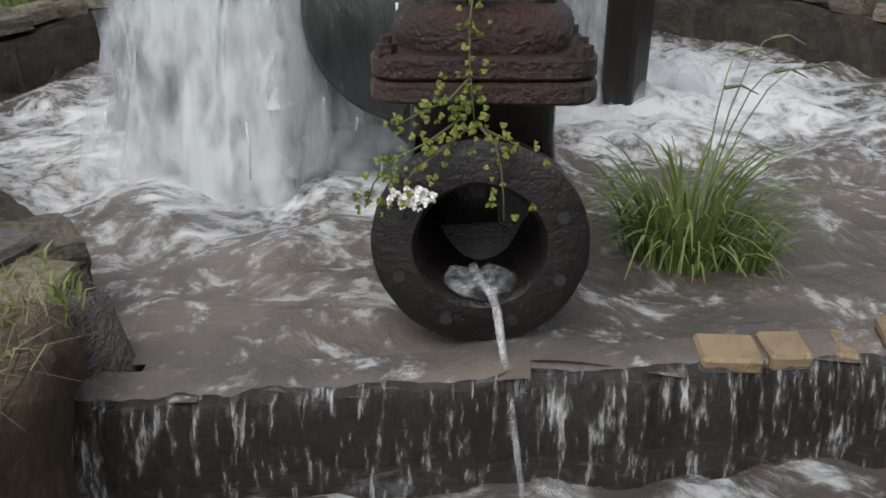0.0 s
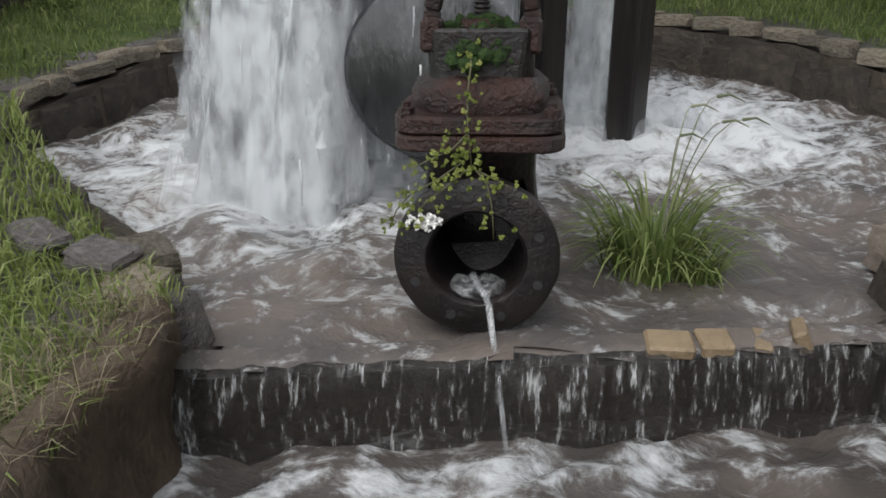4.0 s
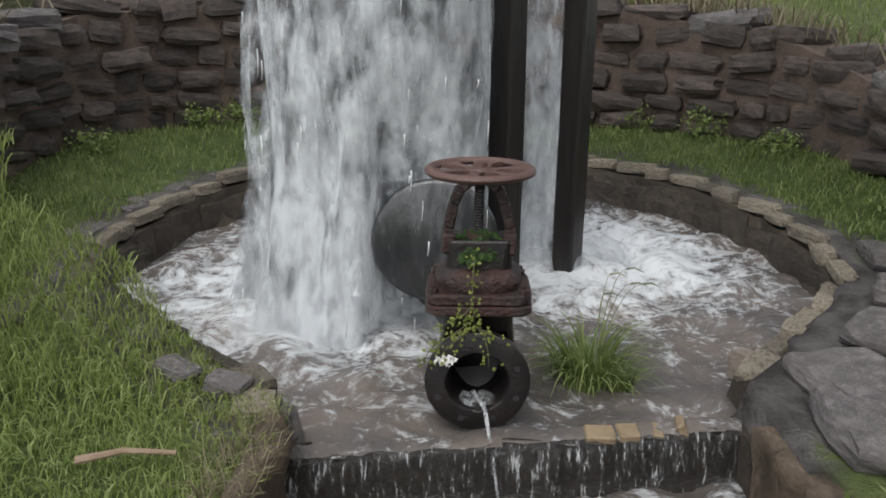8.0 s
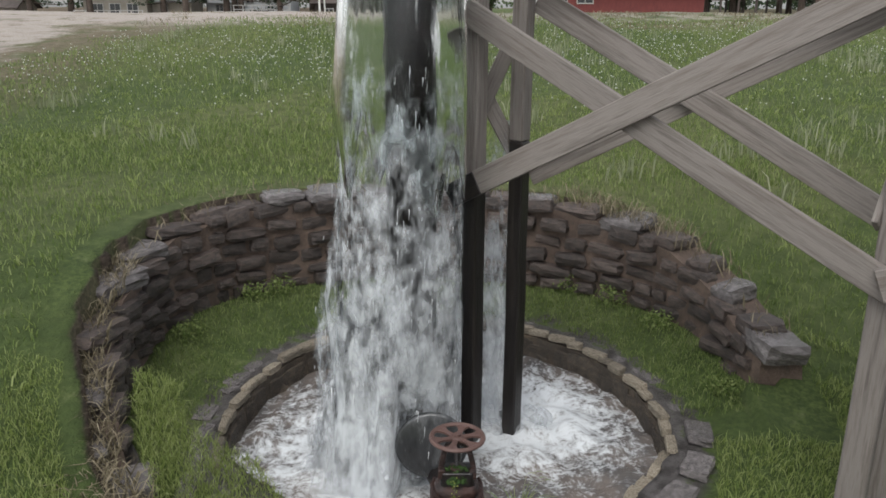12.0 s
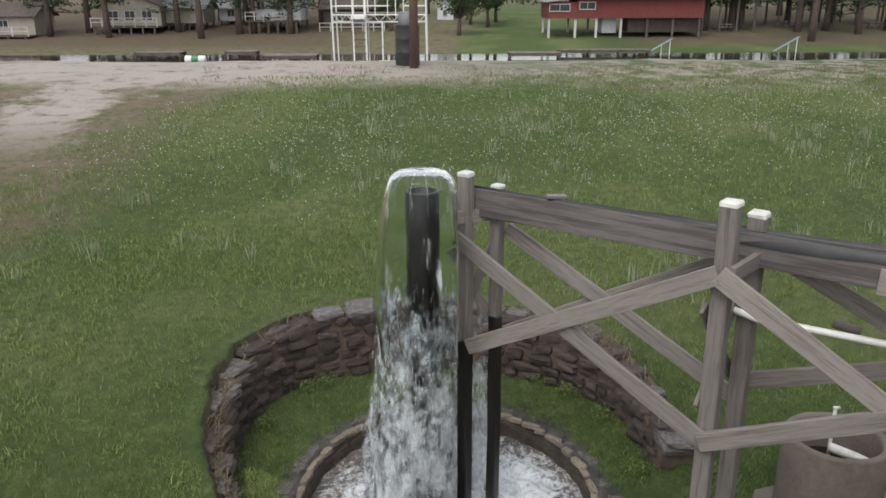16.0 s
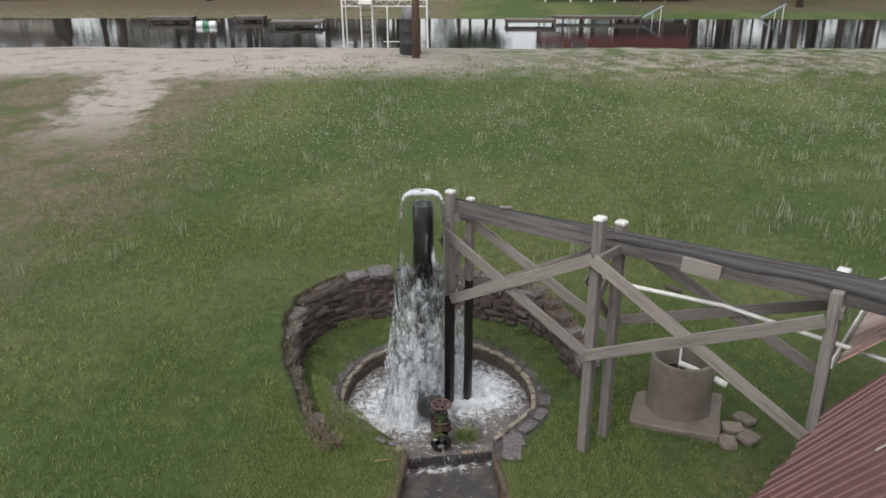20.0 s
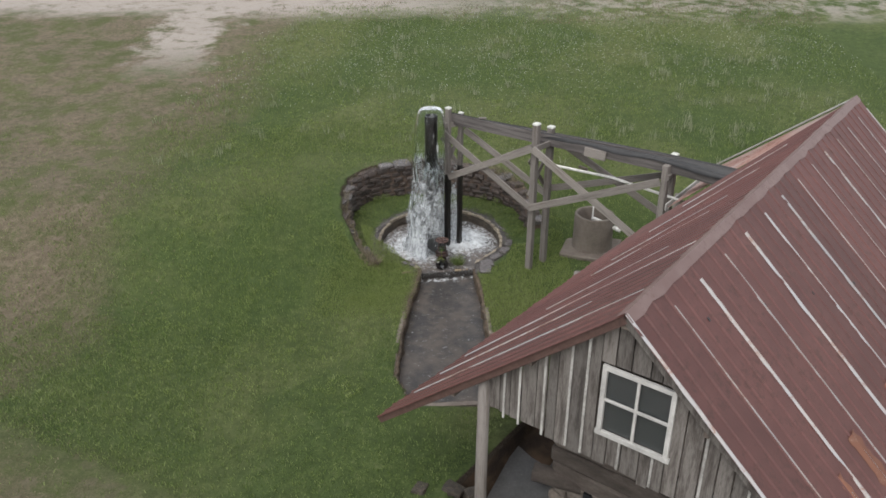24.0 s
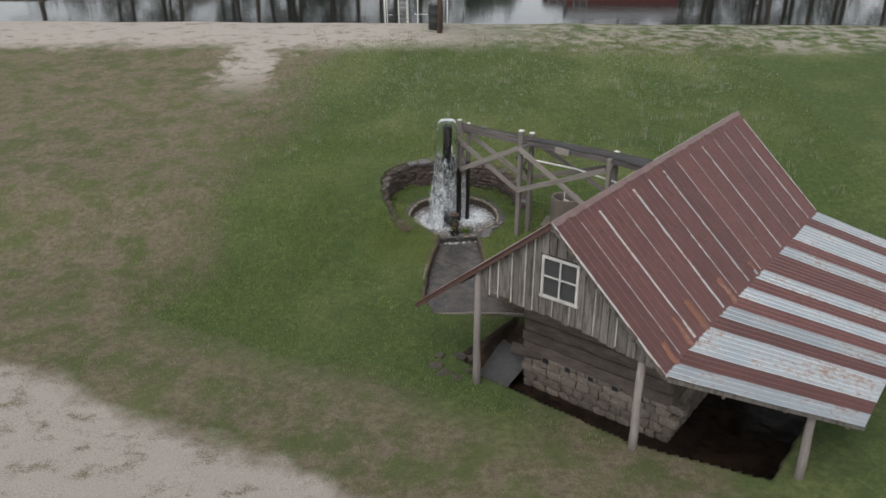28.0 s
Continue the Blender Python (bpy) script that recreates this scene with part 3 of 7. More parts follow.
basin = thing("basin_wall", POOL, "low round basin wall of stained wet stone", "basin")
bm = bmesh.new()
prev, n = None, 110
for k in range(n + 1):
    th = radians(-10 + (200 + 10) * k / n)
    p = on_rim(th)
    top = float(rim_z(p.y)) - 0.03
    j = 0.02 * noise.noise(Vector((th * 6, 0, 0)))
    rows = []
    for kk, zz in ((1.0 + j, -0.35), (0.985 + j, 0.0), (0.995 + 0.012 * noise.noise(Vector((th * 25, 1, 0))), top * 0.5), (1.0, top), (1.045, top), (1.05, -0.35)):
        q = on_rim(th, kk, zz)
        rows.append(bm.verts.new(q))
    if prev:
        for i in range(len(rows) - 1):
            bm.faces.new((prev[i], rows[i], rows[i + 1], prev[i + 1]))
    prev = rows
part("wall_core", rough(bm, 0.014, 9), RIMWALL, basin, "stained dark inner face of the basin")
th = radians(-9)
while th < radians(199):
    p = on_rim(th, 1.022)
    w = random.uniform(0.10, 0.24)
    z = float(rim_z(p.y))
    if random.random() > 0.04:
        turn = spin(math.degrees(th) + 90 + random.uniform(-6, 6), random.uniform(-6, 6), random.uniform(-4, 4))
        piece("rim_stone", RIM_SHAPES, p + Vector((0, 0, z + 0.008 + random.uniform(-0.014, 0.014))), (w * 1.0, random.uniform(0.05, 0.075), random.uniform(0.04, 0.065)), turn, basin)
    th += (w + 0.012) / 1.66
# upright stones showing in the inner face
for k in range(34):
    th = radians(-8 + 206 * k / 33 + random.uniform(-2, 2))
    p = on_rim(th, 1.012)
    z = float(rim_z(p.y))
    piece("facing_stone", DARK_SHAPES, p + Vector((0, 0, z * 0.42 - 0.02)), (random.uniform(0.16, 0.27), 0.075, z * random.uniform(0.6, 0.95)), spin(math.degrees(th) + 90, 0, random.uniform(-5, 5)), basin)
# straight runs of rim on both sides of the weir
for west, run in ((True, ((-1.44, 0.92), (-1.20, 0.67), (-0.88, 0.35), (-0.60, 0.07))), (False, ((1.42, 1.02), (1.30, 0.82), (1.02, 0.47), (0.80, 0.19)))):
    for (ax, ay), (bx, by) in zip(run, run[1:]):
        ln, ang = math.hypot(bx - ax, by - ay), math.degrees(math.atan2(by - ay, bx - ax))
        m = max(int(ln / 0.15 + 0.5), 1)
        for k in range(m):
            q = (k + 0.5) / m
            c = Vector((ax + (bx - ax) * q, ay + (by - ay) * q, 0.105 + random.uniform(-0.014, 0.014)))
            if not west or random.random() < 0.35:
                piece("rim_stone", RIM_SHAPES, c, (ln / m * random.uniform(0.85, 1.05), random.uniform(0.06, 0.10), random.uniform(0.04, 0.06)), spin(ang + random.uniform(-9, 9), random.uniform(-8, 8), random.uniform(-6, 6)), basin)
            piece("facing_stone", DARK_SHAPES, c + Vector((0, 0, -0.12)), (ln / m * 1.15, 0.06, 0.24), spin(ang + random.uniform(-8, 8)), basin)
# wet paving round the rim
for k in range(30):
    th = radians(-10 + 212 * k / 29 + random.uniform(-3, 3))
    if 75 < math.degrees(th) < 110:
        continue
    p = on_rim(th, random.uniform(1.10, 1.15))
    z = float(rim_z(p.y))
    piece("paving_stone", SLAB_SHAPES, p + Vector((0, 0, z - 0.025)), (random.uniform(0.16, 0.34), random.uniform(0.08, 0.15), 0.045), spin(math.degrees(th) + 90 + random.uniform(-14, 14), random.uniform(-2, 2), random.uniform(-2, 2)), basin)

# ---- curved retaining wall ----
wall = thing("retaining_wall", POOL, "curved dry wall of dark rough stone courses", "wall")


def wall_top(deg):
    return float(np.interp(deg, [8, 16, 30, 45, 62, 120, 150, 168, 185, 205, 232], [0.56, 0.68, 0.90, 1.05, 1.15, 1.22, 1.12, 0.96, 0.72, 0.44, 0.26]))


bm = bmesh.new()
prev, n = None, 90
for k in range(n + 1):
    deg = 7 + 217 * k / n
    th, top, r0 = radians(deg), wall_top(deg), float(wall_r(deg))
    prof = ((r0 + 0.0, 0.05), (r0 + 0.015, top - 0.05), (r0 + 0.34, top - 0.03), (r0 + 0.4, 0.05))
    ring = [bm.verts.new(POOL + Vector((r * math.cos(th), r * math.sin(th), z))) for r, z in prof]
    if prev:
        for i in range(4):
            bm.faces.new((prev[i], prev[(i + 1) % 4], ring[(i + 1) % 4], ring[i]))
    else:
        bm.faces.new(ring)
    prev = ring
bm.faces.new(prev[::-1])
part("mortar_core", rough(bm, 0.02, 7), MORTAR, wall, "dark earthy mortar between the stones")
z0 = 0.22
while z0 < 1.3:
    h = random.uniform(0.115, 0.155)
    deg = 8 + random.uniform(0, 5)
    while deg < 222:
        w = random.uniform(0.16, 0.42)
        step_deg = math.degrees(w / wall_r(deg))
        mid = deg + step_deg / 2
        if z0 + h * 0.6 < wall_top(mid) - 0.02:
            th = radians(mid)
            r = wall_r(mid) + 0.06
            at = POOL + Vector((r * math.cos(th), r * math.sin(th), z0 + h / 2 + random.uniform(-0.012, 0.012)))
            piece("wall_stone", WALL_SHAPES, at, (w * random.uniform(0.7, 0.98), random.uniform(0.12, 0.26), h * random.uniform(0.55, 0.95)), spin(mid + 90 + random.uniform(-9, 9), random.uniform(-9, 9), random.uniform(-8, 8)), wall)
        deg += step_deg
    z0 += h
deg = 9.0
while deg < 206:
    w = random.uniform(0.28, 0.52)
    step_deg = math.degrees(w / wall_r(deg))
    mid = deg + step_deg / 2
    th, r = radians(mid), wall_r(mid) + 0.17
    at = POOL + Vector((r * math.cos(th), r * math.sin(th), wall_top(mid) - 0.01 + random.uniform(-0.02, 0.02)))
    piece("cap_stone", SLAB_SHAPES if random.random() < 0.6 else WALL_SHAPES, at, (w * (0.65 if mid < 45 else 1 if mid < 200 else 0.6), random.uniform(0.26, 0.36) * (1 if mid < 200 else 0.5), random.uniform(0.09, 0.13)), spin(mid + 90 + random.uniform(-9, 9), random.uniform(-6, 6), random.uniform(-5, 5)), wall)
    deg += step_deg * 1.03
piece("end_stone", SLAB_SHAPES, POOL + Vector((2.38, 0.42, 0.58)), (0.34, 0.36, 0.16), spin(12, 4, 6), wall, "broad flat end stone")

# ---- weir and channel sides ----
def lip_full(x):
    """The lip in the weir's own size, before NEAR."""
    return -0.18 + 0.16 * (x + 0.65)


weir = thing("weir", (0.1, 0.2, -0.3), "dark stone weir under a thin falling sheet", "weir")
bm = bmesh.new()
box(bm, (0.1, lip_full(0.1) + 0.13, -0.36), (1.66, 0.16, 0.62), spin(8.53))
bmesh.ops.subdivide_edges(bm, edges=bm.edges[:], cuts=10, use_grid_fill=True)
part("weir_wall", rough(bm, 0.02, 8), RIMWALL, weir)
for x, w, tilt, h in ((0.405, 0.10, 0, 0.03), (0.50, 0.07, 0, 0.03), (0.685, 0.055, 62, 0.03), (0.60, 0.04, 5, 0.02)):
    bm = bmesh.new()
    box(bm, (0, 0, 0), (w, 0.075, h), None, 0.006)
    bmesh.ops.transform(bm, matrix=Matrix.Translation((x, lip_full(x) + 0.036, 0.002 + (0.008 if tilt > 9 else 0))) @ spin(random.uniform(-5, 5), 6, tilt).to_4x4(), verts=bm.verts)
    part("brick", rough(bm, 0.004, 30), BRICK_Y, weir, "yellow firebrick set in the lip")


def streak_material(name, dark, light, lo, hi, stretch, scale=4.0, alpha=None, gloss=0.2):
    """Water running down: pale threads over dark, drawn out along the fall."""
    m = bpy.data.materials.new(name)
    m.use_nodes = True
    nt = m.node_tree
    b = nt.nodes["Principled BSDF"]
    pos = node(nt, "ShaderNodeTexCoord").outputs["Object"]
    a = noise_tex(nt, pos, scale, 6, 0.62, stretch)
    c = noise_tex(nt, pos, scale * 2.7, 5, 0.6, stretch)
    f = maths(nt, "MULTIPLY_ADD", c, 0.4, maths(nt, "MULTIPLY", a, 0.6))
    on = ranged(nt, f, lo, hi)
    nt.links.new(mix_colour(nt, on, (*dark, 1), (*light, 1)), b.inputs["Base Color"])
    b.inputs["Roughness"].default_value, b.inputs["IOR"].default_value = gloss, 1.33
    if alpha:
        nt.links.new(maths(nt, "MULTIPLY_ADD", on, alpha[1] - alpha[0], alpha[0]), b.inputs["Alpha"])
    bp = node(nt, "ShaderNodeBump", Strength=0.4, Distance=0.03)
    nt.links.new(f, bp.inputs["Height"])
    nt.links.new(bp.outputs[0], b.inputs["Normal"])
    return m


CURTAIN = streak_material("thin_falling_sheet", (0.028, 0.026, 0.025), (0.46, 0.47, 0.47), 0.50, 0.70, (7, 1.0, 1.5), 7.0, (0.6, 0.92), 0.12)
JET = streak_material("thin_jet", (0.6, 0.63, 0.65), (0.80, 0.82, 0.83), 0.40, 0.72, (12, 12, 0.8), 3.0, (0.10, 0.5))
SPLASH = streak_material("thin_splash", (0.6, 0.63, 0.65), (0.80, 0.82, 0.83), 0.42, 0.72, (1, 1, 1), 22.0, (0.03, 0.5))
THREAD = streak_material("white_falling_water", (0.55, 0.58, 0.60), (0.82, 0.84, 0.85), 0.35, 0.6, (6, 6, 1), 4.0, (0.25, 0.75))
bm = bmesh.new()
prof = [(0.075, 0.012), (0.035, 0.010), (0.010, 0.003), (-0.006, -0.02), (-0.02, -0.055), (-0.033, -0.11), (-0.045, -0.23)]
prev = None
for i in range(121):
    x = -0.60 + 1.50 * i / 120
    ring = []
    for k, (y, z) in enumerate(prof):
        j = noise.noise(Vector((x * 14, k * 0.25, 2))) + 0.7 * noise.noise(Vector((x * 37, k * 0.5, 6)))
        ring.append(bm.verts.new((x, y + lip_full(x) + 0.02 * noise.noise(Vector((x * 7, 0, 3))) + (0.016 * j if k > 1 else 0), z + 0.006 * noise.noise(Vector((x * 9, y * 9, 0))))))
    if prev:
        for k in range(len(prof) - 1):
            bm.faces.new((prev[k], ring[k], ring[k + 1], prev[k + 1])).material_index = 1 if k < 2 else 0
    prev = ring
part("water_curtain", smooth(bm), [CURTAIN, BASIN_WATER], weir, "thin streaked sheet of falling water")

for side, label in ((-1, "soil and old timber face of the west channel bank"), (1, "rough stone face of the east channel bank")):
    bm = bmesh.new()
    prev = None
    ys = np.arange(-0.10, -5.2, -0.06)
    for y in ys:
        lo, hi = stream_edges(y)
        x = float(lo if side < 0 else hi)
        top = float(lawn_z(np.array(x + 0.15 * side), np.array(y))) + 0.0
        ring = []
        for k in range(13):
            z = -0.62 + (top + 0.62) * k / 12
            j = 0.045 * noise.noise(Vector((x * 3, y * 4, z * 3))) + 0.045 * noise.noise(Vector((x * 5, y * 13, z * 1.4))) + 0.03 * noise.noise(Vector((x * 5, y * 27, z * 11)))
            ring.append(bm.verts.new((x + j - 0.02 * side, y, z)))
        ring.append(bm.verts.new((x + 0.05 * side, y, top + 0.004)))
        ring.append(bm.verts.new((x + 0.07 * side, y, -0.6)))
        if prev:
            for k in range(14):
                bm.faces.new((prev[k], prev[k + 1], ring[k + 1], ring[k]))
        else:
            bm.faces.new(ring)
        prev = ring
    bank = tagged(part("channel_wall_west" if side < 0 else "channel_wall_east", smooth(bm), material("bank_face", [(0.016, 0.012, 0.008), (0.05, 0.036, 0.024), (0.11, 0.08, 0.054), (0.03, 0.022, 0.015)], 5, 0.7, 0.6, (1.5, 1.5, 0.9)), None), label, "bank", kind="structure")

edge = thing("channel_edging", (0.2, -3, -0.1), "pale broken concrete edging round the channel", "edging")
for k in range(46):
    y = -2.1 - 2.9 * k / 45
    lo, hi = stream_edges(y)
    piece("edging_stone", TAN_SHAPES, (float(lo) - 0.06, y, 0.085), (0.06, 0.11, 0.05), spin(random.uniform(-20, 20)), edge)
for k in range(26):
    y = -1.9 - 1.9 * k / 25
    lo, hi = stream_edges(y)
    piece("edging_stone", TAN_SHAPES, (float(hi) + 0.06, y, 0.09), (0.07, 0.12, 0.05), spin(random.uniform(-20, 20)), edge)
bm = bmesh.new()
prev = None
for k in range(41):
    s = k / 40
    p = Vector((-0.48 + 2.65 * s, -5.20 + 0.10 * math.sin(s * 3.0) + 0.02 * noise.noise(Vector((s * 9, 0, 0))), 0.065))
    ring = [bm.verts.new(p + Vector((0, dy, dz))) for dy, dz in ((0.05, -0.3), (0.05, 0.02), (-0.07, 0.03), (-0.07, -0.3))]
    if prev:
        for i in range(4):
            bm.faces.new((prev[i], prev[(i + 1) % 4], ring[(i + 1) % 4], ring[i]))
    prev = ring
part("kerb", rough(bm, 0.01, 12), CONCRETE, edge, "thin pale concrete kerb")

# stones at both ends of the weir
for name, shapes, at, size, turn, label in (
    ("corner_stone", RIM_SHAPES, (-0.72, -0.02, 0.10), (0.14, 0.16, 0.07), spin(8, 3, 4), "brown corner stone at the weir's end"),
    ("corner_stone", DARK_SHAPES, (-0.71, -0.03, -0.06), (0.11, 0.17, 0.24), spin(3), "dark wet stone under the corner"),
    ("flat_stone", SLAB_SHAPES, (-0.82, 0.05, 0.15), (0.14, 0.10, 0.045), spin(-15, 2, 5), "dark flat stone beside the basin"),
    ("flat_stone", SLAB_SHAPES, (-1.02, 0.14, 0.155), (0.16, 0.09, 0.045), spin(-35, 2, 5), "dark flat stone beside the basin"),
    ("flat_stone", SLAB_SHAPES, (-1.86, 0.30, 0.32), (0.34, 0.24, 0.13), spin(20, 6, -4), "half-buried dark flat stone in grass"),
    ("paving_slab", SLAB_SHAPES, (1.24, 0.10, 0.09), (0.34, 0.32, 0.08), spin(14, 2, 2), "wet grey flat slab beside the weir"),
    ("paving_slab", SLAB_SHAPES, (1.18, -0.22, 0.07), (0.32, 0.38, 0.08), spin(-4, 1, 2), "wet grey flat slab beside the channel"),
    ("paving_slab", SLAB_SHAPES, (1.52, 0.50, 0.11), (0.36, 0.20, 0.08), spin(48, 2, 2), "wet grey flat slab beside the basin"),
    ("paving_slab", SLAB_SHAPES, (1.78, 0.86, 0.1), (0.30, 0.20, 0.08), spin(62, 2, 2), "wet grey flat slab beside the basin"),
    ("paving_slab", SLAB_SHAPES, (1.92, 1.28, 0.1), (0.30, 0.20, 0.08), spin(80, 2, 2), "wet grey flat slab beside the basin"),
    ("mossy_stone", DARK_SHAPES, (0.96, 0.24, 0.0), (0.09, 0.16, 0.20), spin(10, 4, 8), "dark mossy upright stone at the weir"),
    ("mossy_stone", TAN_SHAPES, (1.04, 0.40, 0.06), (0.10, 0.20, 0.12), spin(35, 4, 6), "tan rim stone at the weir"),
    ("mossy_stone", DARK_SHAPES, (0.92, 0.06, -0.12), (0.10, 0.24, 0.26), spin(4, 4, 3), "dark stone under the slab edge"),
):
    at = Vector(at)
    if at.x > -1.2:
        at, size = at * NEAR, tuple(v * NEAR for v in size)
    if name == "paving_slab":
        at.z = float(surface_z(np.array(at.x), np.array(at.y))) + 0.025
    tagged(piece(name, shapes, at, size, turn, None), label, "stone")
bm = bmesh.new()
tube(bm, [(-0.92, -0.40, 0.15), (-0.82, -0.37, 0.16), (-0.70, -0.36, 0.152)], 0.010, 8, 0.006)
tagged(part("stick", rough(bm, 0.004, 20), material("bare_stick", [(0.16, 0.11, 0.07), (0.27, 0.20, 0.14)], 20, 0.8), None), "pale bare stick lying on the grass", "stick")

# ---- gate valve ----
valve = thing("gate_valve", (0, 0.19, 0), "rusty iron gate valve with handwheel, water trickling out", "valve")
Y90 = Matrix.Rotation(radians(-90), 3, "X")
ZC = 0.18
bm = bmesh.new()
prof = [(0.098, 0.30), (0.098, 0.012), (0.106, 0.0), (0.160, 0.0), (0.172, 0.006), (0.172, 0.034), (0.165, 0.04), (0.125, 0.046), (0.118, 0.07), (0.118, 0.16)]
lathe(bm, prof, (0, 0.028, ZC), Y90, 64, cap=False)
bmesh.ops.holes_fill(bm, edges=[e for e in bm.edges if e.is_boundary and e.verts[0].co.y > 0.3])
outlet = part("outlet_flange", smooth(rough(bm, 0.0025, 26)), RUST_DARK, valve, "black wet outlet flange")
# black discs on the solid flange; the holes' shade is in their colour
for k in range(8):
    a = radians(22.5 + 45 * k)
    bm = bmesh.new()
    lathe(bm, [(0.0105, -0.006), (0.0105, 0.0005)], (0.138 * math.cos(a), 0.026, ZC + 0.138 * math.sin(a)), Y90.inverted(), 12)
    part("bolt_hole", bm, RUBBER, outlet)
bm = bmesh.new()
rows = []
for z, w, d in ((-0.02, 0.10, 0.10), (0.03, 0.125, 0.12), (0.12, 0.135, 0.13), (0.24, 0.13, 0.12), (0.33, 0.118, 0.10), (0.385, 0.118, 0.10), (0.40, 0.13, 0.11)):
    ring = []
    for k in range(32):
        a = 2 * math.pi * k / 32
        e = 3.0
        cx, sy = math.cos(a), math.sin(a)
        ring.append(bm.verts.new((w * math.copysign(abs(cx) ** (2 / e), cx), 0.20 + d * math.copysign(abs(sy) ** (2 / e), sy), z)))
    rows.append(ring)
for p, q in zip(rows, rows[1:]):
    for k in range(32):
        bm.faces.new((p[k], p[(k + 1) % 32], q[(k + 1) % 32], q[k]))
for v in bm.verts:
    if math.hypot(v.co.x, v.co.z - ZC) < 0.125 and v.co.y < 0.22:
        v.co.y = 0.285
part("body", smooth(rough(bm, 0.004, 18)), RUST_DARK, valve, "black wet valve body")


def rounded_slab(bm, cx, cy, hx, hy, z0, z1, r):
    rings = []
    for z, s in ((z0, 0.004), (z0 + 0.004, 0), (z1 - 0.006, 0), (z1, 0.006)):
        ring = []
        for ox, oy, a0 in ((1, 1, 0), (-1, 1, 90), (-1, -1, 180), (1, -1, 270)):
            for k in range(7):
                a = radians(a0 + 15 * k)
                ring.append(bm.verts.new((cx + ox * (hx - r) + (r - s) * math.cos(a), cy + oy * (hy - r) + (r - s) * math.sin(a), z)))
        rings.append(ring)
    for p, q in zip(rings, rings[1:]):
        for k in range(28):
            bm.faces.new((p[k], p[(k + 1) % 28], q[(k + 1) % 28], q[k]))
    bm.faces.new(rings[0][::-1])
    bm.faces.new(rings[-1])


bm = bmesh.new()
rounded_slab(bm, 0, 0.19, 0.174, 0.135, 0.398, 0.430, 0.055)
rounded_slab(bm, 0, 0.19, 0.172, 0.133, 0.433, 0.468, 0.055)
flange = part("bonnet_flange", rough(bm, 0.003, 22), RUST, valve, "red-brown bolted bonnet flange")
for x in (-0.145, -0.05, 0.05, 0.145):
    for y in (0.085, 0.295):
        if abs(x) < 0.1 and y < 0.2:
            continue
        bm = bmesh.new()
        lathe(bm, [(0.017, 0.462), (0.017, 0.482), (0.009, 0.483), (0.009, 0.494)], (x, y, 0), None, 6)
        part("bolt", bm, RUST, flange)
bm = bmesh.new()
rows = []
for z, w, d in ((0.465, 0.136, 0.108), (0.48, 0.143, 0.114), (0.50, 0.144, 0.114), (0.518, 0.137, 0.107), (0.531, 0.122, 0.095), (0.540, 0.100, 0.08), (0.544, 0.07, 0.06)):
    ring = []
    for k in range(36):
        a = 2 * math.pi * k / 36
        cx, sy = math.cos(a), math.sin(a)
        ring.append(bm.verts.new((w * math.copysign(abs(cx) ** 0.75, cx), 0.19 + d * math.copysign(abs(sy) ** 0.75, sy), z)))
    rows.append(ring)
for p, q in zip(rows, rows[1:]):
    for k in range(36):
        bm.faces.new((p[k], p[(k + 1) % 36], q[(k + 1) % 36], q[k]))
bm.faces.new(rows[-1])
part("bonnet", smooth(rough(bm, 0.009, 20), 1.2), RUST, valve, "domed rough red-brown bonnet")
bm = bmesh.new()
rounded_slab(bm, 0, 0.19, 0.106, 0.074, 0.530, 0.628, 0.03)
part("packing_box", rough(bm, 0.005, 24), RUST_DARK, valve, "black wet packing box")
for s in (-1, 1):
    bm = bmesh.new()
    pts = [(s * 0.105, 0.19, 0.615), (s * 0.100, 0.19, 0.66), (s * 0.082, 0.19, 0.74), (s * 0.062, 0.19, 0.79), (s * 0.03, 0.19, 0.815), (0, 0.19, 0.818)]
    for a, b in zip(pts, pts[1:]):
        plank(bm, a, b, 0.05, 0.034, (0, 1, 0), 0.005)
    part("yoke_leg", smooth(rough(bm, 0.003, 20)), RUST, valve)
    bm = bmesh.new()
    box(bm, (s * 0.098, 0.15, 0.615), (0.045, 0.05, 0.07), None, 0.008)
    part("yoke_foot", rough(bm, 0.004, 25), RUST, valve)
bm = bmesh.new()
prof = [(0.017, 0.58)]
for k in range(22):
    z = 0.60 + 0.0095 * k
    prof += [(0.0185, z), (0.0145, z + 0.0048)]
prof.append((0.016, 0.84))
lathe(bm, prof, (0, 0.19, 0), None, 16)
part("stem", bm, RUST_DARK, valve, "dark threaded stem")
bm = bmesh.new()
lathe(bm, [(0.045, 0.62), (0.05, 0.632), (0.045, 0.645), (0.02, 0.65)], (0, 0.19, 0), None, 20)
part("gland", bm, RUST, valve)
wheel = None
bm = bmesh.new()
R, r = 0.162, 0.016
for i in range(48):
    a0, a1 = 2 * math.pi * i / 48, 2 * math.pi * (i + 1) / 48
    q0 = [(0.19 * 0 + (R + r * 1.05 * math.cos(b)) * math.cos(a0), (R + r * 1.05 * math.cos(b)) * math.sin(a0), r * 0.85 * math.sin(b)) for b in [2 * math.pi * j / 10 for j in range(10)]]
    q1 = [((R + r * 1.05 * math.cos(b)) * math.cos(a1), (R + r * 1.05 * math.cos(b)) * math.sin(a1), r * 0.85 * math.sin(b)) for b in [2 * math.pi * j / 10 for j in range(10)]]
    v0, v1 = [bm.verts.new(Vector(p) + Vector((0, 0.19, 0.848))) for p in q0], [bm.verts.new(Vector(p) + Vector((0, 0.19, 0.848))) for p in q1]
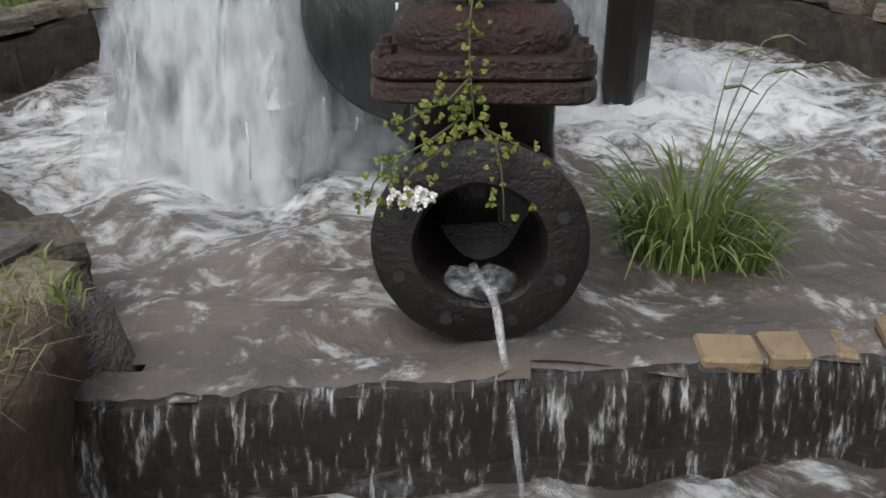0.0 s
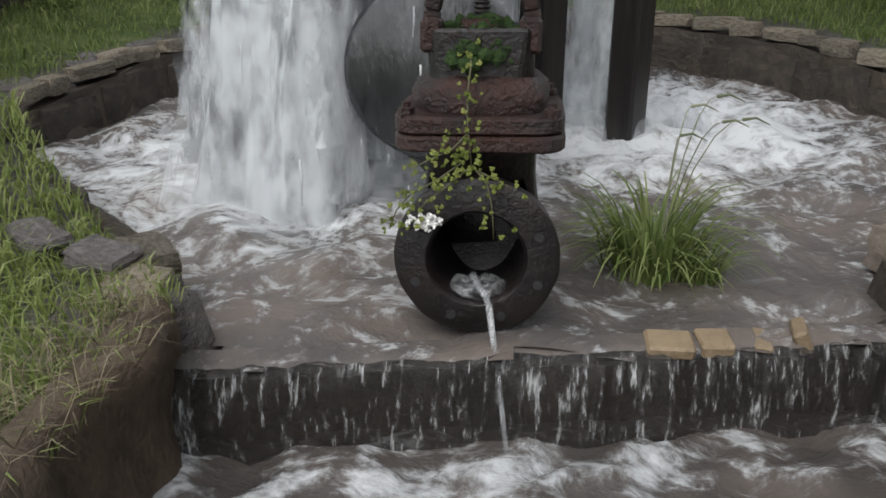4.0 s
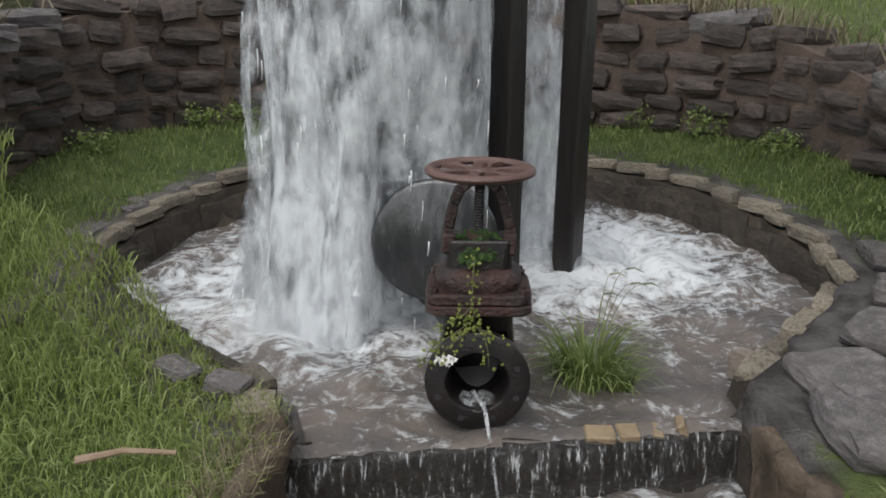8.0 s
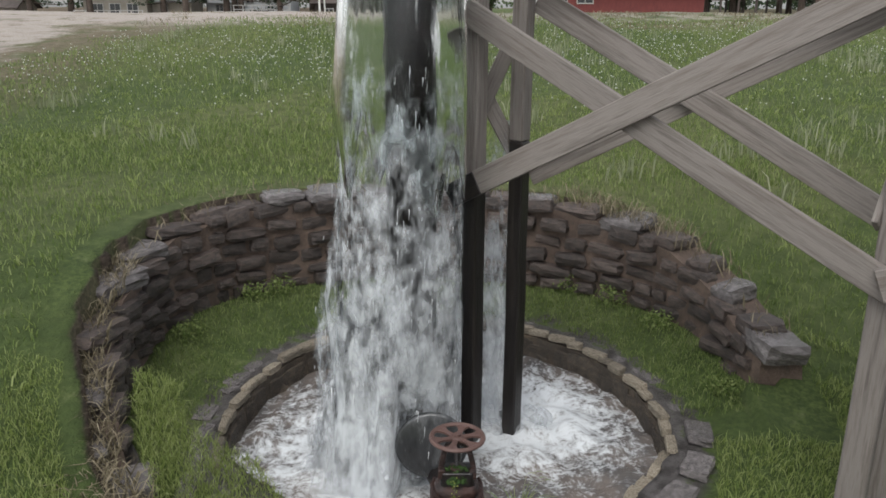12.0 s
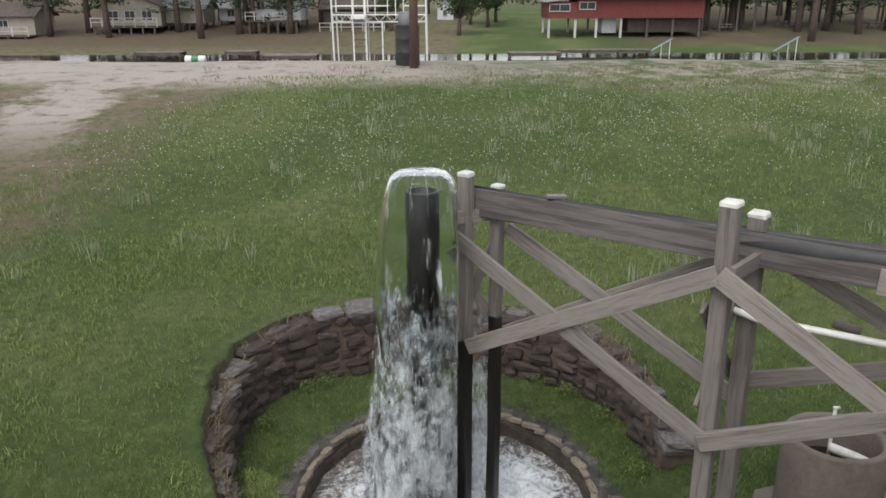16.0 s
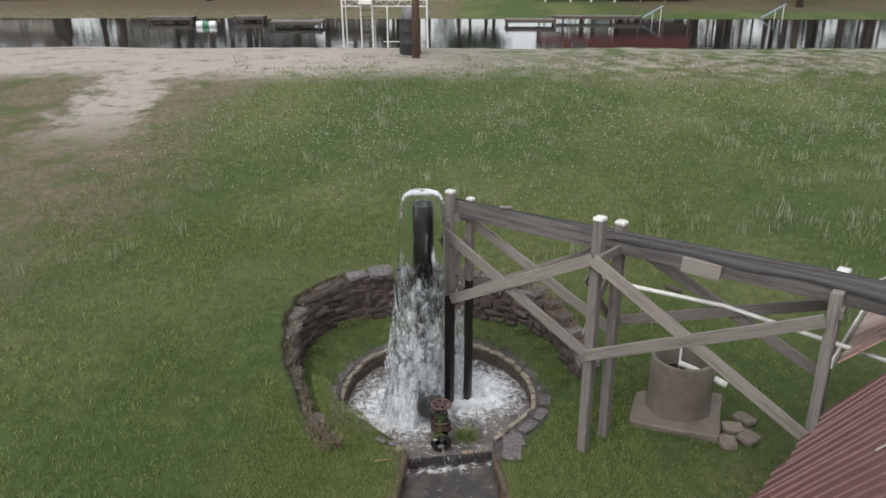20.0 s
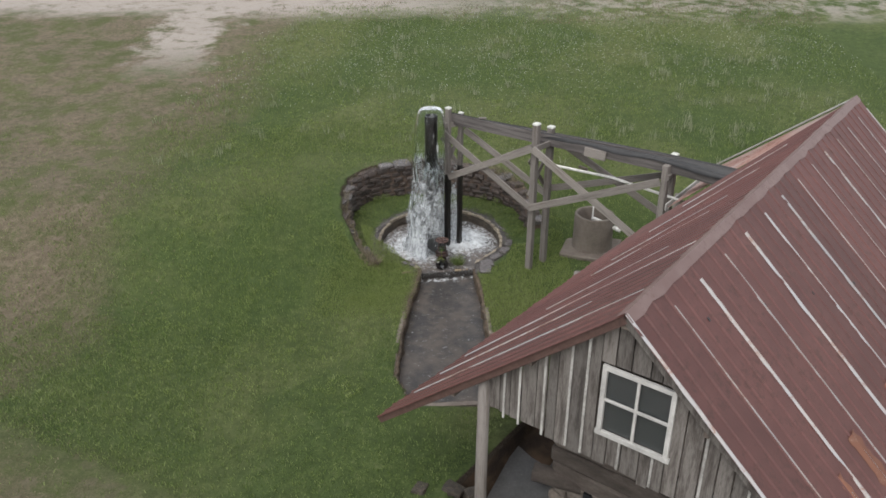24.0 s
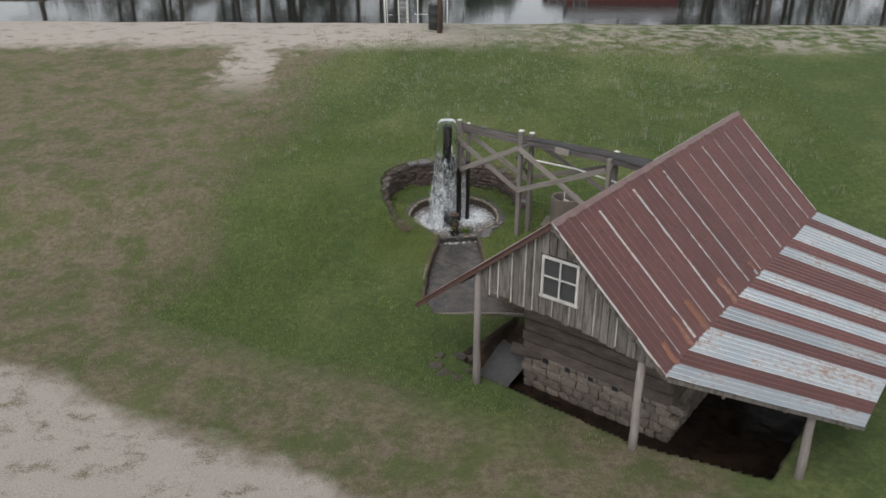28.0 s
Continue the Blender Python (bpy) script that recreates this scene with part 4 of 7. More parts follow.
    for j in range(10):
        bm.faces.new((v0[j], v1[j], v1[(j + 1) % 10], v0[(j + 1) % 10]))
bmesh.ops.remove_doubles(bm, verts=bm.verts, dist=1e-5)
bmesh.ops.recalc_face_normals(bm, faces=bm.faces)
wheel = part("handwheel", smooth(bm), RUST_PINK, valve, "faded pink-red iron handwheel")
for k in range(6):
    a = radians(15 + 60 * k)
    d, e = Vector((math.cos(a), math.sin(a), 0)), Vector((-math.sin(a), math.cos(a), 0))
    c = Vector((0, 0.19, 0.846))
    bm = bmesh.new()
    rows = []
    for s, w in ((0.03, 0.026), (0.06, 0.017), (0.095, 0.017), (0.125, 0.028), (0.152, 0.052)):
        rows.append([bm.verts.new(c + d * s + e * w * i + Vector((0, 0, 0.007 * j - 0.004 * (0.15 - s) / 0.15))) for i, j in ((-1, -1), (1, -1), (1, 1), (-1, 1))])
    for p, q in zip(rows, rows[1:]):
        for j in range(4):
            bm.faces.new((p[j], p[(j + 1) % 4], q[(j + 1) % 4], q[j]))
    part("spoke", bm, RUST_PINK, wheel)
bm = bmesh.new()
lathe(bm, [(0.04, 0.836), (0.042, 0.85), (0.036, 0.858), (0.024, 0.86), (0.022, 0.874), (0.012, 0.876)], (0, 0.19, 0), None, 18)
part("hub", bm, RUST_PINK, wheel)
bm = bmesh.new()
for k in range(150):
    a, d = random.uniform(0, 6.28), random.uniform(0, 1) ** 0.5
    x, y = 0.092 * d * math.cos(a), 0.19 - 0.025 + 0.064 * d * math.sin(a)
    rr = random.uniform(0.008, 0.018)
    bmesh.ops.create_icosphere(bm, subdivisions=1, radius=rr, matrix=Matrix.Translation((x, y, 0.612 + 0.03 * (1 - d * d) + random.uniform(-0.02, 0.006) - 0.04 * max(0, -math.sin(a)) * d)))
part("moss_cushion", rough(bm, 0.008, 60), MOSS, valve, "green moss cushion on the bonnet")

# piping behind the valve
pipe = thing("fountain_pipe", (-0.26, 1.05, 0), "tall black wet standpipe with a flanged elbow", "pipe")
bm = bmesh.new()
lathe(bm, [(0.15, -0.35), (0.15, 3.42), (0.145, 3.44), (0.125, 3.44), (0.125, 3.0)], (-0.26, 1.05, 0), None, 28)
part("standpipe", smooth(bm), RUST_DARK, pipe, "black wet iron standpipe")
bm = bmesh.new()
tube(bm, [(-0.26, 1.05, 0.02), (-0.26, 1.04, 0.18), (-0.24, 0.98, 0.29), (-0.19, 0.86, 0.35), (-0.14, 0.70, 0.37)], 0.14, 24)
elbow = part("elbow", smooth(bm), RUST_DARK, pipe, "wet black elbow at the standpipe's foot")
bm = bmesh.new()
lathe(bm, [(0.15, 0.0), (0.215, 0.008), (0.22, 0.035), (0.205, 0.045), (0.16, 0.048), (0.12, 0.062), (0.03, 0.072)], (-0.14, 0.70, 0.37), Y90.inverted(), 40)
part("blind_flange", smooth(bm), material("wet_grey_iron", [(0.012, 0.013, 0.014), (0.03, 0.032, 0.034), (0.13, 0.134, 0.138)], 6, 0.25, 0.15, (1.5, 1.5, 0.5), spec=0.7, fine=3), elbow, "grey wet round end plate")
bm = bmesh.new()
tube(bm, [(0, 0.24, ZC * NEAR), (-0.02, 0.5, ZC * NEAR), (-0.10, 0.75, ZC * NEAR), (-0.22, 1.0, ZC * NEAR)], 0.09, 22)
part("supply_pipe", smooth(bm), RUST_DARK, pipe)

# ---- falling water ----
fountain = thing("fountain_water", (-0.27, 1.05, 0), "white water bell tumbling off the standpipe", "water")
BELL = bpy.data.materials.new("clear_water_bell")
BELL.use_nodes = True
bn = BELL.node_tree
bb = bn.nodes["Principled BSDF"]
bb.inputs["Base Color"].default_value = (0.93, 0.96, 0.96, 1)
bb.inputs["Roughness"].default_value, bb.inputs["IOR"].default_value, bb.inputs["Transmission Weight"].default_value = 0.06, 1.12, 1.0
bpos = node(bn, "ShaderNodeTexCoord").outputs["Object"]
streak = noise_tex(bn, bpos, 5.0, 4, 0.55, (3, 3, 0.35))
bump = node(bn, "ShaderNodeBump", Strength=0.35, Distance=0.03)
bn.links.new(streak, bump.inputs["Height"])
bn.links.new(bump.outputs[0], bb.inputs["Normal"])
white = bn.nodes.new("ShaderNodeBsdfDiffuse")
white.inputs[0].default_value = (0.85, 0.87, 0.88, 1)
blend = bn.nodes.new("ShaderNodeMixShader")
bn.links.new(maths(bn, "MULTIPLY", ranged(bn, streak, 0.60, 0.82), 0.6), blend.inputs[0])
bn.links.new(bb.outputs[0], blend.inputs[1])
bn.links.new(white.outputs[0], blend.inputs[2])
bn.links.new(blend.outputs[0], bn.nodes["Material Output"].inputs[0])
CX, CY = -0.27, 1.05


def shell(prof, material_, name, label, amp, seed, lean=0.0, n=72):
    bm = bmesh.new()
    prev = None
    for i, (r, z) in enumerate(prof):
        ring = []
        for k in range(n):
            a = 2 * math.pi * k / n
            low = max(0.0, 2.6 - z) / 2.6
            rr = r * (1 + amp * (0.25 + 1.6 * low) * noise.noise(Vector((2.2 * math.cos(a) + seed, 2.2 * math.sin(a), z * 1.1))))
            rr *= 1 + 0.8 * amp * low * noise.noise(Vector((7 * math.cos(a), 7 * math.sin(a) + seed, z * 2.2)))
            edge_x = 0.045 + 0.02 * noise.noise(Vector((a, z * 3, seed)))
            px, py = min(CX + rr * math.cos(a) - lean * low, edge_x), CY + 0.92 * rr * math.sin(a)
            if z < 0.72 and px > -0.36:
                py = max(py, 0.80)
            ring.append(bm.verts.new((px, py, z)))
        if prev:
            for k in range(n):
                bm.faces.new((prev[k], prev[(k + 1) % n], ring[(k + 1) % n], ring[k]))
        prev = ring
    return part(name, smooth(bm), material_, fountain, label)


bell_out = [(r * 1.1, 3.2 + (z - 3.2) * (0.66 if z > 3.2 else 1)) for r, z in [(0.03, 3.845), (0.13, 3.84), (0.20, 3.815), (0.245, 3.76), (0.272, 3.67), (0.29, 3.56), (0.312, 3.4), (0.335, 3.2), (0.355, 3.0), (0.375, 2.75), (0.39, 2.5), (0.40, 2.2), (0.40, 1.9)]]
bell = shell(bell_out + [(r - 0.012, z - 0.01) for r, z in reversed(bell_out)], BELL, "bell", "glassy clear bell of water", 0.03, 1.0)
for v in bell.data.vertices:
    k = min(max((2.6 - v.co.z) / 0.7, 0), 1)
    a = math.atan2(v.co.y - CY, v.co.x - CX)
    v.co.z += k * (0.15 + 0.55 * noise.noise(Vector((2.6 * math.cos(a), 2.6 * math.sin(a), 4))))
bm = bmesh.new()
for k in range(13):
    a = 2 * math.pi * k / 13 + random.uniform(-0.1, 0.1)
    pts = [(CX + r * math.cos(a), CY + 0.92 * r * math.sin(a), z) for r, z in ((0.16, 3.622), (0.24, 3.58), (0.283, 3.50), (0.302, 3.40), (0.313, 3.32 - random.uniform(0, 0.3)))]
    tube(bm, pts, random.uniform(0.001, 0.0022), 5, 0.0006)
part("bell_ribs", bm, THREAD, fountain, "white ribs in the bell")


def veil_material(name, lo, hi, scale, stretch, base=(0.70, 0.73, 0.75), gain=0.0):
    """Torn white water, thicker lower down where it has broken up."""
    m = bpy.data.materials.new(name)
    m.use_nodes = True
    nt = m.node_tree
    b = nt.nodes["Principled BSDF"]
    pos = node(nt, "ShaderNodeTexCoord").outputs["Object"]
    sep = nt.nodes.new("ShaderNodeSeparateXYZ")
    nt.links.new(pos, sep.inputs[0])
    a = noise_tex(nt, pos, scale, 3, 0.45, stretch)
    c = noise_tex(nt, pos, scale * 3.0, 2, 0.5, stretch)
    f = maths(nt, "MULTIPLY_ADD", c, 0.38, maths(nt, "MULTIPLY", a, 0.62))
    f = maths(nt, "ADD", f, maths(nt, "MULTIPLY", ranged(nt, sep.outputs[2], 1.9, 0.2), gain))
    f = maths(nt, "ADD", f, maths(nt, "MULTIPLY", ranged(nt, sep.outputs[2], 2.35, 3.05), -0.24))
    on = ranged(nt, f, lo, hi)
    nt.links.new(mix_colour(nt, c, (base[0] * 0.72, base[1] * 0.74, base[2] * 0.76, 1), (*base, 1)), b.inputs["Base Color"])
    b.inputs["Roughness"].default_value = 0.45
    nt.links.new(maths(nt, "MULTIPLY", on, 0.80), b.inputs["Alpha"])
    bp = node(nt, "ShaderNodeBump", Strength=0.15, Distance=0.04)
    nt.links.new(f, bp.inputs["Height"])
    nt.links.new(bp.outputs[0], b.inputs["Normal"])
    return m


VEIL = veil_material("torn_white_water", 0.46, 0.76, 4.6, (1.6, 1.6, 0.75), gain=0.17)
VEIL_FINE = veil_material("fine_white_spray", 0.46, 0.84, 6.0, (1.8, 1.8, 0.8), gain=0.08)
MIST = veil_material("white_mist", 0.40, 0.85, 3.0, (1, 1, 0.8), (0.70, 0.73, 0.75))
low = [(0.355, 3.2), (0.37, 2.9), (0.385, 2.6), (0.395, 2.3), (0.405, 2.0), (0.415, 1.7), (0.425, 1.4), (0.44, 1.1), (0.46, 0.8), (0.48, 0.5), (0.50, 0.2), (0.54, -0.02)]
shell([(r * 0.98, z - 0.2) for r, z in low], VEIL, "outer_veil", "torn white outer veil", 0.22, 3.0, 0.12)
shell([(r * 0.80, z - 0.25) for r, z in low], VEIL, "middle_veil", "torn white middle veil", 0.22, 11.0, 0.08)
shell([(r * 1.0, z - 0.75) for r, z in low if z > 0.7], VEIL_FINE, "spray_veil", "thin white spray", 0.26, 17.0, 0.10)
shell([(r * 1.08, z - 0.9) for r, z in low if z > 0.85], VEIL_FINE, "spray_veil", "thin white spray", 0.30, 23.0, 0.10)
bm = bmesh.new()
for k in range(260):
    a = random.uniform(0, 6.283)
    z = random.uniform(0.05, 2.75) ** 1.0
    r = (0.31 + 0.10 * (2.75 - z)) * random.uniform(0.55, 1.12)
    x, y = min(CX + r * math.cos(a) - 0.04 * (2.75 - z), 0.04), CY + r * math.sin(a)
    ln = random.uniform(0.02, 0.11)
    w = random.uniform(0.003, 0.008)
    tube(bm, [(x, y, z), (x, y, z - ln * 0.4), (x - 0.004, y, max(z - ln, 0.01))], w * 0.5, 5, w * 0.3)
tagged(part("falling_drops", smooth(bm), THREAD, fountain, "white falling drops and strands"), kind="stuff")
# second fall at the far side of the posts
bm = bmesh.new()
for j in range(2):
    prev = None
    for i in range(30):
        z = 2.2 - 2.2 * i / 29
        ring = []
        for k in range(14):
            s = k / 13 - 0.5
            ring.append(bm.verts.new((0.27 + 0.05 * j + s * (0.16 + 0.07 * (2.2 - z)) + 0.03 * noise.noise(Vector((s * 6, z * 2, j))), 1.56 + 0.16 * j - 0.2 * s + 0.05 * noise.noise(Vector((s * 4, z * 2, 5 + j))), z)))
        if prev:
            for k in range(13):
                bm.faces.new((prev[k], prev[k + 1], ring[k + 1], ring[k]))
        prev = ring
part("side_fall", smooth(bm), VEIL, fountain, "white side fall behind the posts")
bm = bmesh.new()
for k in range(70):
    a, d = random.uniform(0, 6.283), random.uniform(0, 1) ** 0.6
    x, y = -0.50 + 0.46 * d * math.cos(a), 1.20 + 0.55 * d * math.sin(a)
    rr = random.uniform(0.05, 0.16) * (1.2 - 0.5 * d)
    bmesh.ops.create_icosphere(bm, subdivisions=2, radius=rr, matrix=Matrix.Translation((x, y, rr * 0.35 + random.uniform(0, 0.22) * (1 - d))) @ Matrix.Diagonal((1.2, 1.2, 1, 1)))
for k in range(26):
    a, d = random.uniform(0, 6.283), random.uniform(0, 1)
    rr = random.uniform(0.04, 0.10)
    bmesh.ops.create_icosphere(bm, subdivisions=2, radius=rr, matrix=Matrix.Translation((0.44 + 0.28 * d * math.cos(a), 1.62 + 0.28 * d * math.sin(a), rr * 0.4)))
tagged(part("splash", smooth(rough(bm, 0.03, 9)), MIST, fountain, "white boiling splash where it lands"), kind="stuff")

# mist hanging over the splash
HAZE = bpy.data.materials.new("soft_white_mist")
HAZE.use_nodes = True
hn = HAZE.node_tree
hb = hn.nodes["Principled BSDF"]
hb.inputs["Base Color"].default_value, hb.inputs["Roughness"].default_value = (0.70, 0.73, 0.75, 1), 0.9
hpos = node(hn, "ShaderNodeTexCoord").outputs["Object"]
hsep = hn.nodes.new("ShaderNodeSeparateXYZ")
hn.links.new(hpos, hsep.inputs[0])
thin = maths(hn, "MULTIPLY", ranged(hn, hsep.outputs[2], 0.95, 0.0), ranged(hn, noise_tex(hn, hpos, 3.0, 3, 0.5), 0.25, 0.75))
hn.links.new(maths(hn, "MULTIPLY", thin, 0.34), hb.inputs["Alpha"])
for rr0, sd in ((0.32, 31.0), (0.38, 37.0), (0.44, 41.0)):
    shell([(rr0 * 0.85 + 0.02 * k, 0.95 - 0.12 * k) for k in range(9)], HAZE, "mist", "soft white mist over the splash", 0.12, sd, 0.16)

# trickle out of the valve
trickle = thing("valve_trickle", (0.02, 0.03, 0.1), "thin white jet pouring from the valve outlet", "water")
bm = bmesh.new()
pts = [(-0.01, 0.10, 0.112), (0.005, 0.06, 0.106), (0.022, 0.03, 0.096), (0.03, 0.005, 0.075), (0.036, -0.02, 0.035), (0.046, -0.06, -0.02), (0.058, -0.10, -0.09), (0.068, -0.13, -0.15), (0.076, -0.15, -0.21)]
tube(bm, pts, 0.0085, 10, 0.0045)
part("jet", smooth(rough(bm, 0.007, 17)), JET, trickle)
bm = bmesh.new()
bmesh.ops.create_icosphere(bm, subdivisions=3, radius=1, matrix=Matrix.Translation((0.004, 0.075, 0.094)) @ Matrix.Diagonal((0.060, 0.05, 0.020, 1)))
for v in bm.verts:
    v.co.z += 0.35 * abs(v.co.x - 0.004) ** 1.2
part("bore_splash", smooth(rough(bm, 0.012, 28)), SPLASH, trickle, "white water gathering in the bore")
bm = bmesh.new()
for k in range(16):
    rr = random.uniform(0.012, 0.035)
    bmesh.ops.create_icosphere(bm, subdivisions=1, radius=rr, matrix=Matrix.Translation((0.08 + random.uniform(-0.06, 0.06), -0.16 + random.uniform(-0.05, 0.04), LOW_Z / NEAR + rr * 0.3)))
tagged(part("landing_splash", smooth(rough(bm, 0.01, 30)), JET, trickle), kind="stuff")

# ---- flume trestle ----
trestle = thing("flume_trestle", (2.0, 0.3, 0), "weathered grey timber trestle carrying a black-lined flume", "flume")
P1, P2, P3 = Vector((0.13, 1.40, 0)), Vector((2.02, -0.08, 0)), Vector((4.55, -1.33, 0))
P1B, P2B, P3B = Vector((0.425, 1.46, 0)), Vector((2.385, 0.30, 0)), Vector((4.83, -0.85, 0))
ALONG = (P2 - P1).normalized()
OUT = Vector((ALONG.y, -ALONG.x, 0))
FACE = Matrix.Rotation(math.atan2(ALONG.y, ALONG.x), 3, "Z")


def post(at, z0, z1, cap=True, wet_to=None, w=0.135):
    segs = [(z0, wet_to, WOOD_WET), (wet_to, z1, WOOD)] if wet_to else [(z0, z1, WOOD)]
    for a, b, m in segs:
        bm = bmesh.new()
        box(bm, (at.x, at.y, (a + b) / 2), (w, w, b - a), FACE, 0.010)
        bmesh.ops.subdivide_edges(bm, edges=[e for e in bm.edges if abs(e.verts[0].co.z - e.verts[1].co.z) > 0.5], cuts=6)
        ob = part("post", rough(bm, 0.007, 2.3), grained((0, 0, 1), m is WOOD_WET), trestle, "black water-soaked lower post" if m is WOOD_WET else "")
    if cap:
        bm = bmesh.new()
        box(bm, (at.x, at.y, z1 + 0.006), (w * 1.07, w * 1.07, 0.05), FACE, 0.012)
        part("post_cap", rough(bm, 0.008, 17), CAPPAINT, ob, "chipped white painted cap")


post(P1, -0.4, 3.50, True, 1.80, 0.118)
post(P1B, -0.4, 3.37, True, 2.10, 0.105)
post(P2, -0.1, 3.60)
post(P2B, -0.1, 3.41)
post(P3, -0.1, 3.16, False)
post(P3B, -0.1, 3.21)


def board(name, a, b, w=0.15, d=0.042, m=WOOD, label="", side=(0, 0, 1)):
    bm = bmesh.new()
    plank(bm, a, b, w, d, side, 0.004)
    bmesh.ops.subdivide_edges(bm, edges=[e for e in bm.edges if e.calc_length() > 0.6], cuts=5)
    return part(name, rough(bm, 0.006, 2.0), grained(Vector(b) - Vector(a), m is WOOD_WET, m is BARN), trestle, label)


def up(p, z, off=0.0, along=0.0):
    return p + OUT * off + ALONG * along + Vector((0, 0, z))


F = 0.092
board("brace", up(P1, 2.92, F, -0.06), up(P2, 1.66, F, 0.05))
board("brace", up(P1, 1.76, F + 0.044, -0.09), up(P1, 1.88, F + 0.044, 0.13), m=WOOD_WET)
board("brace", up(P1, 1.88, F + 0.044, 0.13), up(P2, 3.09, F + 0.044, 0.0))
board("brace", up(P2, 3.09, F + 0.044, 0.0), up(P3, 1.15, F, 0.1), 0.16)
board("brace", up(P2, 1.69, F + 0.044, -0.02), up(P3, 2.82, F + 0.044, -0.05), 0.16)
B = -0.09
board("brace", up(P1B, 2.96, B, 0.05), up(P2B, 1.75, B, 0.0))
board("brace", up(P1B, 1.86, B - 0.044, 0.0), up(P2B, 3.1, B - 0.044, 0.0))
board("brace", up(P2B, 3.15, B - 0.044, 0.0), up(P3B, 1.7, B - 0.044, 0.0))
board("brace", up(P2B, 1.95, B, 0.0), up(P3B, 2.75, B, 0.0))
for p, q in ((P1, P1B), (P2, P2B)):
    d = (q - p).normalized() * 0.06
    board("end_brace", up(p, 1.95, 0, -0.075) - d, up(q, 2.85, 0, -0.075) + d, 0.10, 0.03)
    board("end_brace", up(p, 2.78, 0, -0.105) - d, up(q, 2.0, 0, -0.105) + d, 0.10, 0.03)
board("tie", up(P1, 3.12, 0.12, -0.02), up(P1B, 3.10, -0.12, -0.02), 0.12, 0.05)
board("tie", up(P2, 3.10, 0.1, 0.09), up(P2B, 3.10, -0.1, 0.09), 0.12, 0.05)
board("tie", up(P3, 2.92, 0.1, 0.09), up(P3B, 2.92, -0.1, 0.09), 0.12, 0.05)
END = Vector((6.3, -2.50, 3.0))
INS = -0.095
front_a, front_b = up(P1, 3.24, INS, -0.04), up(P3, 3.10, INS, 0.05)
board("flume_side", front_a, front_b, 0.255, 0.045, BARN, label="grey plank side of the flume")
board("flume_side", front_b + Vector((0, 0, 0)), END + Vector((0, 0, 0)), 0.245, 0.045, BARN)
back_a, back_b = up(P1B, 3.22, 0.095, 0.06), up(P3B, 3.08, 0.095, 0.0)
board("flume_side", back_a, back_b, 0.255, 0.045, BARN)
board("flume_side", back_b, END + Vector((0.33, 0.45, -0.02)), 0.245, 0.045, BARN)
bm = bmesh.new()
prev = None
for k in range(61):
    s = k / 60
    fa = front_a.lerp(front_b, min(s * 1.3, 1)) if s < 0.77 else front_b.lerp(END, (s - 0.77) / 0.23)
    ba = back_a.lerp(back_b, min(s * 1.3, 1)) if s < 0.77 else back_b.lerp(END + Vector((0.33, 0.45, -0.02)), (s - 0.77) / 0.23)
    ring = []
    for q, dz in ((-0.12, 0.05), (-0.09, 0.145), (0.02, 0.148), (0.10, 0.03), (0.3, -0.06), (0.7, -0.06), (0.9, 0.05), (0.98, 0.15), (1.09, 0.148), (1.11, 0.06)):
        p = fa.lerp(ba, q) + Vector((0, 0, dz + 0.012 * noise.noise(Vector((s * 14, q * 3, 0)))))
        if q in (-0.12, 1.11):
            p.z += 0.05 * noise.noise(Vector((s * 9, q, 4)))
        ring.append(bm.verts.new(p))
    if prev:
        for i in range(9):
            bm.faces.new((prev[i], prev[i + 1], ring[i + 1], ring[i]))
    prev = ring
part("liner", smooth(bm), RUBBER, trestle, "black rubber liner folded over the planks")
c = front_a.lerp(front_b, 0.165)
board("clip", c + Vector((-0.07, 0.02, 0.165)), c + Vector((0.1, 0.05, 0.155)), 0.07, 0.03, CAPPAINT, "pale wooden block across the flume", (0, 1, 0))
c = front_a.lerp(front_b, 0.70)
board("splice", c + OUT * 0.05 + ALONG * -0.28 + Vector((0, 0, -0.05)), c + OUT * 0.05 + ALONG * 0.22 + Vector((0, 0, -0.07)), 0.2, 0.05, WOOD, "short splice plank on the flume side")
pvc = thing("water_pipe", (3.6, -0.1, 2.5), "long white plastic pipe strapped behind the trestle", "pipe")
bm = bmesh.new()
tube(bm, [up(P2B, 2.66, 0.1, -0.22), up(P2B, 2.60, 0.1, 0.1), (3.7, -0.22, 2.45), (5.1, -1.17, 2.27), (6.2, -1.9, 2.13)], 0.03, 10)
part("tube", smooth(bm), PVC, pvc)
bm = bmesh.new()
tube(bm, [(3.05, 0.22, 2.535), (3.22, 0.10, 2.51)], 0.036, 10)
part("coupling", smooth(bm), CONCRETE, pvc, "stained coupling")

# ---- concrete ring ----
ring = thing("concrete_well_ring", (3.66, 0.98, 0.12), "open aged concrete well ring on a cracked slab", "well")
bm = bmesh.new()
lathe(bm, [(0.485, 0.10), (0.475, 0.5), (0.47, 1.03), (0.46, 1.05), (0.405, 1.05), (0.395, 1.03), (0.395, 0.15)], (3.66, 0.98, 0), None, 48, cap=False)
part("ring_wall", smooth(rough(bm, 0.006, 5)), CONCRETE, ring)
bm = bmesh.new()
box(bm, (3.62, 0.93, 0.12), (1.3, 1.25, 0.16), spin(-20), 0.02)
bmesh.ops.subdivide_edges(bm, edges=bm.edges[:], cuts=4, use_grid_fill=True)
part("base_slab", rough(bm, 0.03, 4), CONCRETE, ring, "cracked concrete base slab")
bm = bmesh.new()
lathe(bm, [(0.02, 0.70), (0.39, 0.70)], (3.66, 0.98, 0), None, 32, cap=False)
